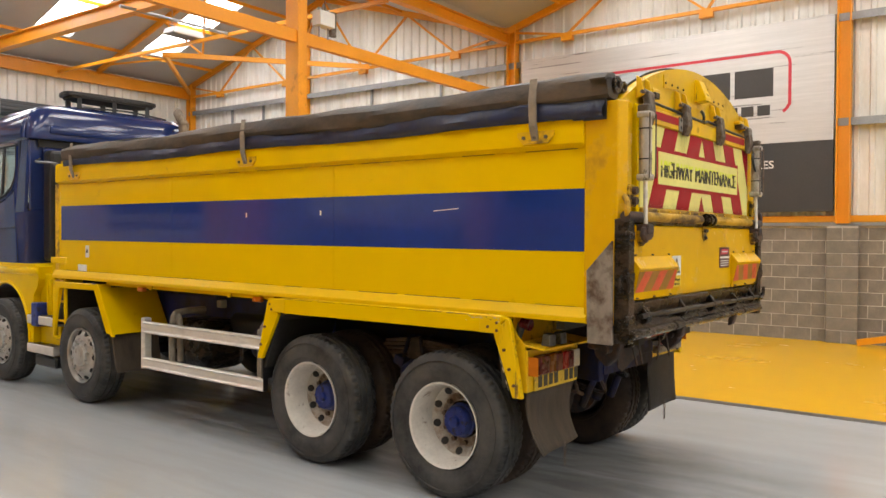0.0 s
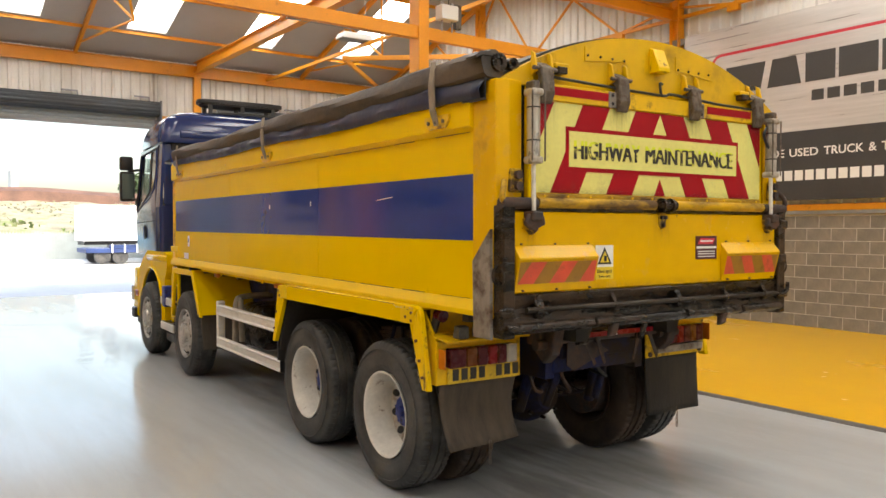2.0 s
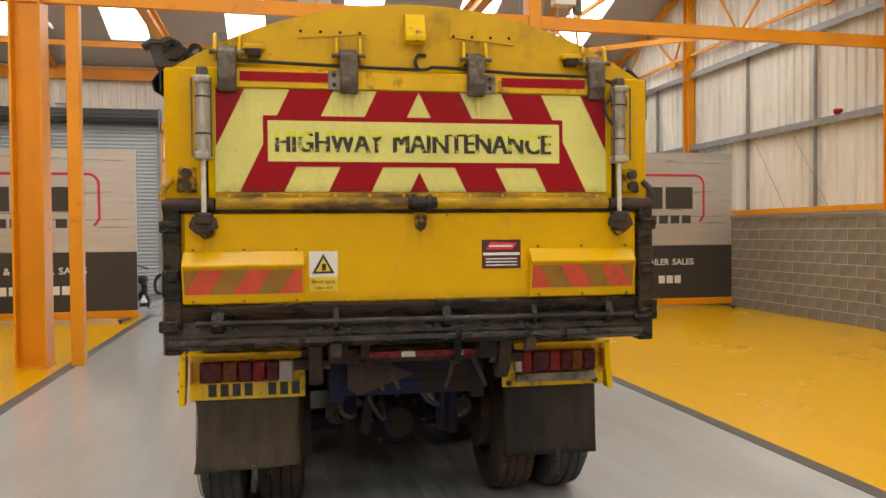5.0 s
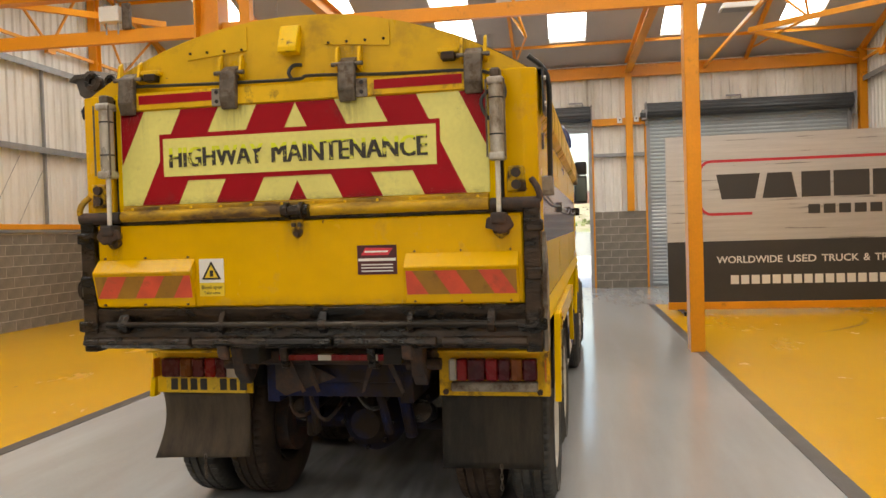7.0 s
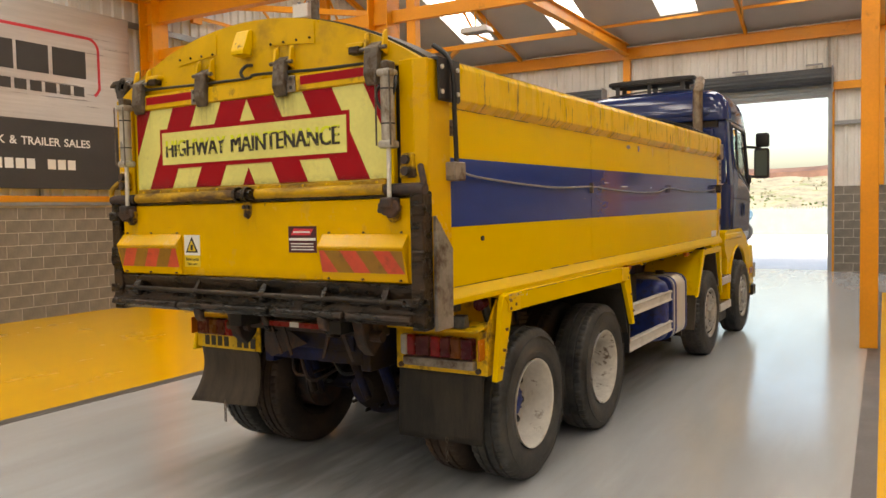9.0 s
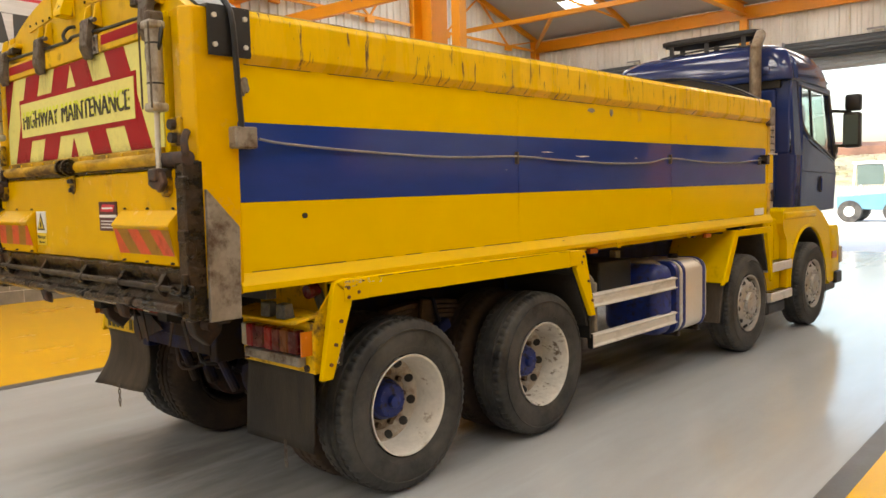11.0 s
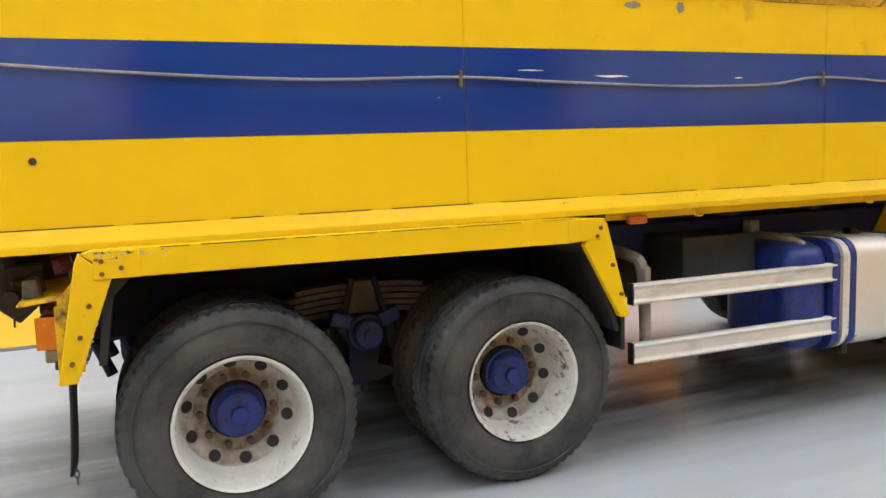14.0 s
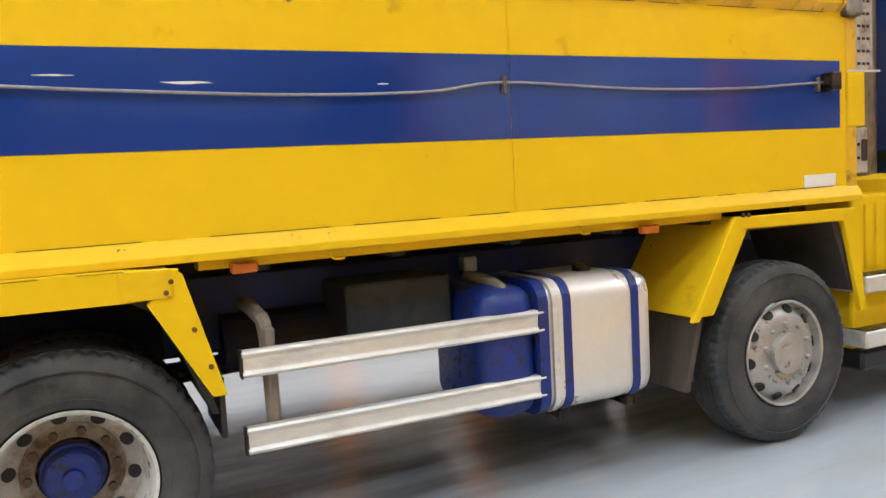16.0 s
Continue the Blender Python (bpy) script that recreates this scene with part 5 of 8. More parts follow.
# dark steel beam below the tailgate
bm = B()
rows = []
for i in range(121):
    x = -1.27 + 2.485 * i / 120
    ring = []
    for y, z in ((0.12, 1.44), (-0.02, 1.44), (-0.034, 1.43), (-0.026, 1.39), (-0.012, 1.36), (-0.03, 1.315), (-0.048, 1.285), (-0.05, 1.25), (-0.03, 1.22), (0.12, 1.215)):
        n_ = noise.noise(Vector((x * 9, y * 12, z * 14))) * 0.007 + noise.noise(Vector((x * 31, y * 20, z * 40))) * 0.003
        ring.append(bm.verts.new((x, y + (n_ if y < 0.1 else 0), z + n_ * 0.6)))
    rows.append(ring)
for a, b in zip(rows, rows[1:]):
    for k in range(10):
        bm.faces.new((a[k], b[k], b[(k + 1) % 10], a[(k + 1) % 10]))
bm.faces.new(rows[0])
bm.faces.new(rows[-1][::-1])
rb = part("rear_beam", bm, GRIMY, truck, "black greasy steel beam below the tailgate", True)
for xa, xb in ((-1.26, -0.62), (-0.60, 0.18), (0.20, 0.74), (0.77, 1.2)):
    part("beam_lip", prism(B(), [(-0.085, 1.245), (-0.03, 1.215), (-0.03, 1.29), (-0.075, 1.272)], "x", xa, xb, 0.006), GRIMY, rb)
part("lock_bar", rod(B(), (-1.12, -0.055, 1.352), (1.15, -0.055, 1.342), 0.016, 12), POLISHED, rb, "polished black locking bar", True)
for x, w, d in ((-1.02, 0.03, 0.0), (-0.44, 0.014, 0.02), (0.13, 0.022, 0.01), (0.60, 0.014, 0.0), (1.02, 0.02, 0.02)):
    part("bar_bracket", prism(B(), [(-0.02, 1.42 + d), (-0.045, 1.39), (-0.078, 1.345), (-0.06, 1.31), (-0.02, 1.29)], "x", x - w, x + w, 0.006), GRIMY, rb)
for x in (-0.44, 0.58):
    part("hanger", prism(B(), [(-0.07, 1.25), (-0.02, 1.25), (-0.01, 1.15), (-0.05, 1.17)], "x", x - 0.03, x + 0.03, 0.008), RUSTY, rb, "rusty hanger below the beam")
part("lock_hook", tube(B(), smooth_path([(1.15, -0.065, 1.335), (1.22, -0.065, 1.33), (1.265, -0.065, 1.36), (1.275, -0.065, 1.42)], 5), 0.014, 8), GRIMY, rb)
part("side_handle", tube(B(), smooth_path([(-1.29, -0.01, 1.60), (-1.315, -0.01, 1.57), (-1.315, -0.01, 1.52), (-1.29, -0.01, 1.50)], 4), 0.008, 6), GRIMY, rb)

# ---- chassis ----
bm = B()
for s in (-1, 1):
    box(bm, s * 0.42 - 0.04, s * 0.42 + 0.04, 0.55, 9.3, 0.80, 1.08, 0.006)
for y in (0.6, 2.0, 3.4, 5.0, 6.9, 9.2):
    box(bm, -0.4, 0.4, y - 0.06, y + 0.06, 0.84, 1.04)
chassis = part("chassis", bm, CHASSIS_BLUE, truck, "dark blue dirty chassis frame")
for x, d in ((-0.27, 0.10), (-0.16, 0.08), (0.24, -0.05), (0.34, 0.09)):
    part("gusset", prism(B(), [(x, 1.08), (x + 0.035, 1.08), (x + d + 0.02, 0.90), (x + d, 0.89)], "y", 0.395, 0.402), RUSTY, chassis, "bent steel gusset plate")
part("gusset", prism(B(), [(-0.36, 1.07), (-0.18, 1.07), (0.02, 0.97), (-0.30, 0.86), (-0.36, 0.90)], "y", 0.45, 0.457), RUSTY, chassis, "bent rusty plate")
part("tow_beam", box(B(), -0.62, 0.62, 0.42, 0.56, 1.05, 1.14, 0.01), RUSTY, chassis, "rusty rear cross member")
for xa, xb, mm in ((-0.30, -0.06, LENS_R2), (-0.058, 0.02, WHITE), (0.022, 0.24, LENS_R2), (0.242, 0.30, WHITE), (0.302, 0.37, LENS_R2)):
    part("reflector_bar", box(B(), xa, xb, 0.372, 0.42, 1.085, 1.118), mm, chassis, "faded red and white reflective bar")
for s in (-1, 1):
    part("pivot_bracket", prism(B(), [(0.30, 1.20), (0.56, 1.20), (0.52, 1.0), (0.44, 0.93), (0.36, 1.0)], "x", s * 0.50, s * 0.58, 0.008), RUSTY, chassis, "rusty tipping pivot bracket")
    part("pivot_bracket", prism(B(), [(0.32, 1.20), (0.5, 1.18), (0.47, 1.02), (0.38, 1.04)], "x", s * 0.24, s * 0.29, 0.008), GRIMY, chassis)
    part("pivot_pin", rod(B(), (s * 0.46, 0.42, 1.06), (s * 0.66, 0.42, 1.06), 0.035, 12), RUSTY, chassis)
    # leaf springs of the bogie
    sp = part("bogie_pivot", prism(B(), [(1.88, 0.84), (2.16, 0.84), (2.15, 0.77), (2.10, 0.69), (2.075, 0.56), (2.15, 0.545), (2.20, 0.535), (2.195, 0.505), (2.10, 0.475), (1.99, 0.465), (1.87, 0.49), (1.865, 0.52), (1.95, 0.56), (1.955, 0.67), (1.91, 0.77)], "x", s * 0.60, s * 0.74, 0.012), CHASSIS_BLUE, chassis, "dusty blue bogie pivot casting")
    for y, tilt in ((1.895, 0.35), (2.155, -0.35)):
        lug = box(B(), min(s * 0.70, s * 0.79), max(s * 0.70, s * 0.79), y - 0.055, y + 0.055, 0.785, 0.86, 0.014, 2)
        bmesh.ops.rotate(lug, verts=lug.verts, cent=(0, y, 0.82), matrix=Matrix.Rotation(-tilt, 3, "X"))
        part("pivot_lug", lug, NAVYP, sp)
        part("lug_nut", rod(B(), (s * 0.745, y, 0.765), (s * 0.745, y, 0.80), 0.024, 6), RUSTY, sp)
    cap, _ = lathe(B(), [(0.085, 0.002), (0.085, 0.068), (0.075, 0.080), (0.058, 0.083), (0.05, 0.077), (0.032, 0.077), (0.028, 0.094), (0.004, 0.098)], 24)
    for v in cap.verts:
        v.co.x = s * (0.735 + v.co.x)
        v.co.y += 2.03
        v.co.z += 0.745
    part("pivot_cap", cap, NAVYP, sp)
    part("pivot_nut", rod(B(), (s * 0.80, 2.03, 0.745), (s * 0.84, 2.03, 0.745), 0.03, 6), NAVYP, sp)
    part("drain_plug", rod(B(), (s * 0.70, 2.02, 0.43), (s * 0.70, 2.02, 0.48), 0.018, 8), GRIMY, sp)
    for k in range(5):
        half = 0.78 - k * 0.11
        pts = []
        for i in range(13):
            u = -1 + 2 * i / 12
            pts.append((2.03 + half * u, 0.842 + k * 0.033 - 0.10 * (half * u / 0.72) ** 2))
        ring = pts + [(y, z + 0.025) for y, z in reversed(pts)]
        part("spring_leaf", prism(B(), ring, "x", s * 0.60, s * (0.70 - 0.004 * (k % 2))), LEAFS, sp, "dust-brown spring leaf")
    part("spring_clamp", prism(B(), [(1.935, 0.84), (2.125, 0.84), (2.085, 1.012), (1.975, 1.012)], "x", s * 0.60, s * 0.712, 0.006), LEAFS, sp, "dust-covered clamp plate over the spring")
    for y in (1.93, 2.13):
        part("u_bolt", tube(B(), [(s * 0.59, y, 0.84), (s * 0.59, 2.03 + (y - 2.03) * 0.6, 1.02), (s * 0.73, 2.03 + (y - 2.03) * 0.6, 1.02), (s * 0.745, 2.03 + (y - 2.03) * 1.05, 0.84)], 0.016, 6), CHASSIS_BLUE, sp)
    part("shock", rod(B(), (s * 0.34, 0.98, 0.50), (s * 0.30, 0.80, 1.0), 0.04, 12), CHASSIS_BLUE, chassis)
for y in (1.33, 2.68):
    ax = part("axle", rod(B(), (-0.95, y, 0.525), (0.95, y, 0.525), 0.075, 14), CHASSIS_BLUE, chassis, "dark blue drive axle")
    bm = B()
    bmesh.ops.create_uvsphere(bm, u_segments=20, v_segments=12, radius=0.24, matrix=pose(0, y, 0.545) @ Matrix.Diagonal((0.95, 1.05, 1, 1)))
    part("differential", bm, CHASSIS_BLUE, ax, "round blue differential housing", True)
    part("diff_cover", rod(B(), (0.0, y - 0.22, 0.545), (0.0, y - 0.275, 0.545), 0.15, 18, 0.10), CHASSIS_BLUE, ax)
    for k in range(8):
        a = k * math.pi / 4
        part("bolt", rod(B(), (0.17 * math.cos(a), y - 0.2, 0.545 + 0.17 * math.sin(a)), (0.17 * math.cos(a), y - 0.235, 0.545 + 0.17 * math.sin(a)), 0.014, 6), GRIMY, ax)
    for s in (-1, 1):
        part("brake_chamber", rod(B(), (s * 0.40, y - 0.16, 0.60), (s * 0.40, y - 0.36, 0.66), 0.075, 14), GRIMY, ax)
        part("brake_drum", rod(B(), (s * 0.57, y, 0.525), (s * 0.94, y, 0.525), 0.235, 24), RUSTY, ax)
part("prop_shaft", rod(B(), (0, 2.6, 0.60), (0, 7.0, 0.80), 0.06, 14), GRIMY, chassis)
part("gearbox", box(B(), -0.3, 0.3, 6.4, 7.8, 0.6, 1.1, 0.08, 2), GRIMY, chassis)
for s in (-1, 1):
    for dx in (0.12, 0.20):
        part("torque_rod", rod(B(), (s * dx, 0.62, 0.98), (s * (dx + 0.08), 1.2, 0.80), 0.022, 8), GRIMY, chassis)
for i, (x, y, z, dx, dz) in enumerate(((-0.25, 0.70, 0.78, 0.12, -0.12), (0.05, 0.68, 0.82, 0.15, -0.08), (-0.42, 0.80, 0.70, 0.12, -0.03))):
    part("brake_hose", tube(B(), smooth_path([(x, y, z + 0.2), (x + dx * 0.3, y - 0.04, z), (x + dx, y, z + dz), (x + dx * 1.1, y + 0.5, z)], 5), 0.013, 6), BLACK if i % 2 else RUSTY, chassis)
part("cylinder", rod(B(), (-0.20, 0.62, 1.0), (-0.24, 0.80, 0.56), 0.03, 10), CHASSIS_BLUE, chassis)
part("cylinder", rod(B(), (0.20, 0.62, 1.0), (0.24, 0.80, 0.56), 0.03, 10), CHASSIS_BLUE, chassis)
part("cross_plate", box(B(), -0.36, 0.36, 0.50, 0.53, 0.93, 1.05, 0.006), CHASSIS_BLUE, chassis)
for s in (-1, 1):
    part("chassis_panel", box(B(), min(s * 0.56, s * 0.60), max(s * 0.56, s * 0.60), 3.1, 6.0, 0.84, 1.19, 0.006), NAVYP, chassis, "navy blue chassis panel")
part("battery_box", box(B(), 0.6, 0.98, 3.86, 4.40, 0.78, 1.13, 0.02, 2), DARKGREY, chassis, "dark grey equipment box")
part("air_tank", rod(B(), (-0.55, 3.5, 0.92), (-0.55, 4.5, 0.92), 0.14, 20), BLACK, chassis, "black air reservoir", True)
part("air_tank", rod(B(), (-0.95, 3.40, 0.86), (-0.95, 3.62, 0.86), 0.16, 20), CHASSIS_BLUE, chassis, "blue reservoir end", True)
part("exhaust_box", box(B(), -1.0, -0.5, 4.45, 5.15, 0.5, 0.98, 0.1, 3), GRIMY, chassis, "dark silencer box")
part("air_tank", rod(B(), (0.62, 3.35, 0.88), (0.62, 3.9, 0.88), 0.13, 20), CHASSIS_BLUE, chassis)
part("pipe", tube(B(), smooth_path([(-0.7, 4.9, 1.05), (-1.05, 4.85, 1.06), (-1.12, 4.7, 1.0), (-1.12, 4.68, 0.6)], 5), 0.03, 10), WEB, chassis, "pale dusty pipe")

# ---- wheels ----
TR, TW = 0.525, 0.29
prof = [(-0.09, 0.30), (-0.125, 0.315), (-0.142, 0.36), (-0.145, 0.41), (-0.136, 0.46), (-0.122, 0.495), (-0.115, 0.512)]
tread = [(-0.10, 0.520), (-0.070, 0.524), (-0.066, 0.510), (-0.056, 0.510), (-0.052, 0.525), (-0.012, 0.526), (-0.008, 0.511), (0.008, 0.511), (0.012, 0.526), (0.052, 0.525), (0.056, 0.510), (0.066, 0.510), (0.070, 0.524), (0.10, 0.520)]
full = prof + tread + [(-x, r) for x, r in reversed(prof)]
lugs = {i for i, (x, r) in enumerate(full) if abs(x) > 0.068 and r > 0.50}
mids = {i for i, (x, r) in enumerate(full) if abs(x) < 0.06 and r > 0.52}


def tread_r(i, k, r):
    if i in lugs and k % 3 == 0:
        return r - 0.012
    if i in mids and k % 4 == 2:
        return r - 0.005
    return r


bm, _ = lathe(B(), full, 176, tread_r)
for v in bm.verts:
    r_ = math.hypot(v.co.y, v.co.z)
    f_ = (0.292 + (r_ - 0.30) * 0.987) / r_
    v.co.y, v.co.z = v.co.y * f_, v.co.z * f_
tyre = part("tyre", bm, RUBBER, None, "dusty black rubber tyre", True)
# raised rings and lettering bars on the sidewall
bm = B()
lathe(bm, [(0.143, 0.444), (0.1475, 0.446), (0.1475, 0.451), (0.141, 0.453)], 96)
lathe(bm, [(0.130, 0.335), (0.138, 0.337), (0.140, 0.343), (0.137, 0.346)], 96)
for k in range(96):
    a = 2 * math.pi * k / 96
    if k % 32 < 9:
        r0, r1 = 0.385, 0.412
        da = 0.018 + 0.012 * ((k * 7) % 3)
        vs = [bm.verts.new((0.1452, r * math.cos(b), r * math.sin(b))) for r, b in ((r0, a), (r1, a), (r1, a + da), (r0, a + da))]
        lo = [bm.verts.new((0.140, v.co.y, v.co.z)) for v in vs]
        bm.faces.new(vs)
        for c in range(4):
            bm.faces.new((vs[c], vs[(c + 1) % 4], lo[(c + 1) % 4], lo[c]))
ringm = part("sidewall_print", bm, RUBBER, None)

# rear rim: deep dish with round holes; the disc far inside
bm = B()
lathe(bm, [(0.118, 0.288), (0.130, 0.300), (0.136, 0.298), (0.130, 0.286), (0.105, 0.276), (0.05, 0.268), (-0.02, 0.262), (-0.068, 0.254)], 64)
rim_ob = part("rim", bm, RIM, None, "white painted steel rim", True)
bm = B()
HN = 10
n = 80
rings = [[], [], [], [], []]
for k in range(n):
    a = 2 * math.pi * k / n
    for ring, r, x in zip(rings, (0.254, 0.246, 0.204, 0.190, 0.10), (-0.068, -0.074, -0.102, -0.122, -0.122)):
        ring.append(bm.verts.new((x, r * math.cos(a), r * math.sin(a))))
for k in range(n):
    j = (k + 1) % n
    for q in range(4):
        bm.faces.new((rings[q][k], rings[q][j], rings[q + 1][j], rings[q + 1][k]))
disc = part("wheel_disc", bm, DISC, None, "dusty wheel disc with round holes", True)
holes = part("hand_hole", rod(B(), Vector((0.83, -0.55, 0)) * -0.03, Vector((0.83, -0.55, 0)) * 0.003, 0.0285, 14), DARKV, None)
bm, _ = lathe(B(), [(-0.124, 0.196), (-0.116, 0.192), (-0.114, 0.135), (-0.124, 0.13)], 48)
nut_ring = part("nut_ring", bm, NUTRING, None, "rust-brown nut ring", True)
bm = B()
rod(bm, (0, 0, 0), (0.030, 0, 0), 0.018, 6)
nuts = part("wheel_nut", bm, NUT, None, "rusty wheel nut")
bm = B()
lathe(bm, [(-0.127, 0.133), (-0.100, 0.131), (-0.092, 0.124), (-0.090, 0.100)], 32)
flange = part("hub_flange", bm, GRIMY, None, "black greasy hub flange", True)
bm = B()
lathe(bm, [(-0.096, 0.124), (-0.070, 0.121), (-0.064, 0.112), (-0.026, 0.106), (-0.016, 0.098), (-0.012, 0.082), (-0.014, 0.072), (-0.010, 0.042), (0.014, 0.038), (0.018, 0.030), (0.018, 0.0005)], 32)
for k in range(10):
    a = 2 * math.pi * k / 10 + 0.2
    rod(bm, (-0.016, 0.089 * math.cos(a), 0.089 * math.sin(a)), (-0.006, 0.089 * math.cos(a), 0.089 * math.sin(a)), 0.0075, 6)
hub = part("hub", bm, HUB_BLUE, None, "blue painted wheel hub", True)
# front rim: shallow silver disc with holes round its edge
bm = B()
lathe(bm, [(0.118, 0.288), (0.130, 0.300), (0.137, 0.297), (0.130, 0.284), (0.10, 0.278), (0.085, 0.270), (0.098, 0.250), (0.118, 0.228), (0.132, 0.195), (0.135, 0.14), (0.128, 0.12), (0.128, 0.0005)], 64)
frim = part("rim", bm, SILVER, None, "silver steel wheel rim", True)
fholes = part("hand_hole", rod(B(), Vector((0.75, 0.66, 0)) * -0.02, Vector((0.75, 0.66, 0)) * 0.008, 0.030, 12), DARKV, None)
bm = B()
rod(bm, (0, 0, 0), (0.026, 0, 0), 0.0165, 6)
fnuts = part("wheel_nut", bm, SILVER, None)
bm = B()
lathe(bm, [(0.128, 0.118), (0.158, 0.112), (0.165, 0.095), (0.166, 0.0005)], 32)
fcap = part("hub", bm, SILVER, None, "silver hub cap", True)


def build_wheel(pieces, m, inner=False, first=False, label=""):
    hubs = [p for p in pieces]
    top = hubs[0]
    w = top if first else new("wheel", top.data)
    w.name = "wheel"
    w.parent = truck
    w.matrix_local = m
    w["label"] = label
    for p in hubs[1:]:
        o = p if first else new(p.name.split(".")[0], p.data)
        o.parent = w
        o.matrix_local = Matrix.Identity(4)
        if not first and "label" in p:
            o["label"] = p["label"]
        if p.name.startswith("hand_hole"):
            x, r = (-0.086, 0.225) if "rear" in label else (0.103, 0.246)
            for k in range(10):
                an = 2 * math.pi * (k + 0.1) / 10 + 0.02
                hole = o if k == 0 else new("hand_hole", p.data)
                hole.parent = w
                hole.matrix_local = pose(0, 0, 0, math.degrees(an)) @ Matrix.Translation((x, r, 0))
        if p.name.startswith("wheel_nut"):
            x, r = (-0.116, 0.163) if "rear" in label else (0.133, 0.1675)
            for k in range(10):
                an = 2 * math.pi * (k + 0.5) / 10
                nut = o if k == 0 else new("wheel_nut", p.data)
                nut.parent = w
                nut.matrix_local = Matrix.Translation((x, r * math.cos(an), r * math.sin(an)))
    return w


rear_set = [tyre, ringm, rim_ob, disc, nut_ring, holes, nuts, flange, hub]
tyre_f, ring_f = new("tyre", tyre.data), new("sidewall_print", ringm.data)
tyre_f["label"] = "dusty black rubber tyre"
front_set = [tyre_f, ring_f, frim, fholes, fnuts, fcap]
firsts = True
# inner rims share the dusty brown with shade in its colour
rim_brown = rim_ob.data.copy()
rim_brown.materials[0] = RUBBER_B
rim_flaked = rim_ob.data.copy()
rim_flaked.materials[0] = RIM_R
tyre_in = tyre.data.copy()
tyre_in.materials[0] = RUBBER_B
random.seed(11)
for s in (1, -1):
    for y in (1.335, 2.69):
        a = random.uniform(0, 360)
        m = pose(s * 1.115, y, 0.516, a, 0, 0 if s > 0 else 180)
        w = build_wheel(rear_set, m, first=firsts, label="rear twin wheel with a white dished rim and blue hub")
        firsts = False
        if s > 0 and y > 2:
            for c in w.children:
                if c.name.startswith("rim"):
                    c.data = rim_flaked
                    c["label"] = "white rim with flaking rusty paint"
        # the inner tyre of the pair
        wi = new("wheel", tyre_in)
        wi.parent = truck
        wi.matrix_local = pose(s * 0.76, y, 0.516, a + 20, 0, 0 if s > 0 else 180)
        wi["label"] = "brown-dusted inner tyre of the twin pair, darkened for its shaded place"
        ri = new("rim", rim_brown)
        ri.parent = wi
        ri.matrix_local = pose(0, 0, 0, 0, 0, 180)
firsts = True
Y2, Y1 = 6.31, 8.33
for s in (1, -1):
    for y in (Y2, Y1):
        m = pose(s * 1.155, y, 0.516, random.uniform(0, 360), 0, 0 if s > 0 else 180)
        build_wheel(front_set, m, first=firsts, label="steering wheel with a silver steel rim")
        firsts = False
for y in (Y2, Y1):
    ax = part("axle", rod(B(), (-0.95, y, 0.50), (0.95, y, 0.50), 0.06, 12), CHASSIS_BLUE, chassis)
    for s in (-1, 1):
        part("brake_drum", rod(B(), (s * 0.70, y, 0.525), (s * 1.0, y, 0.525), 0.21, 20), GRIMY, ax)

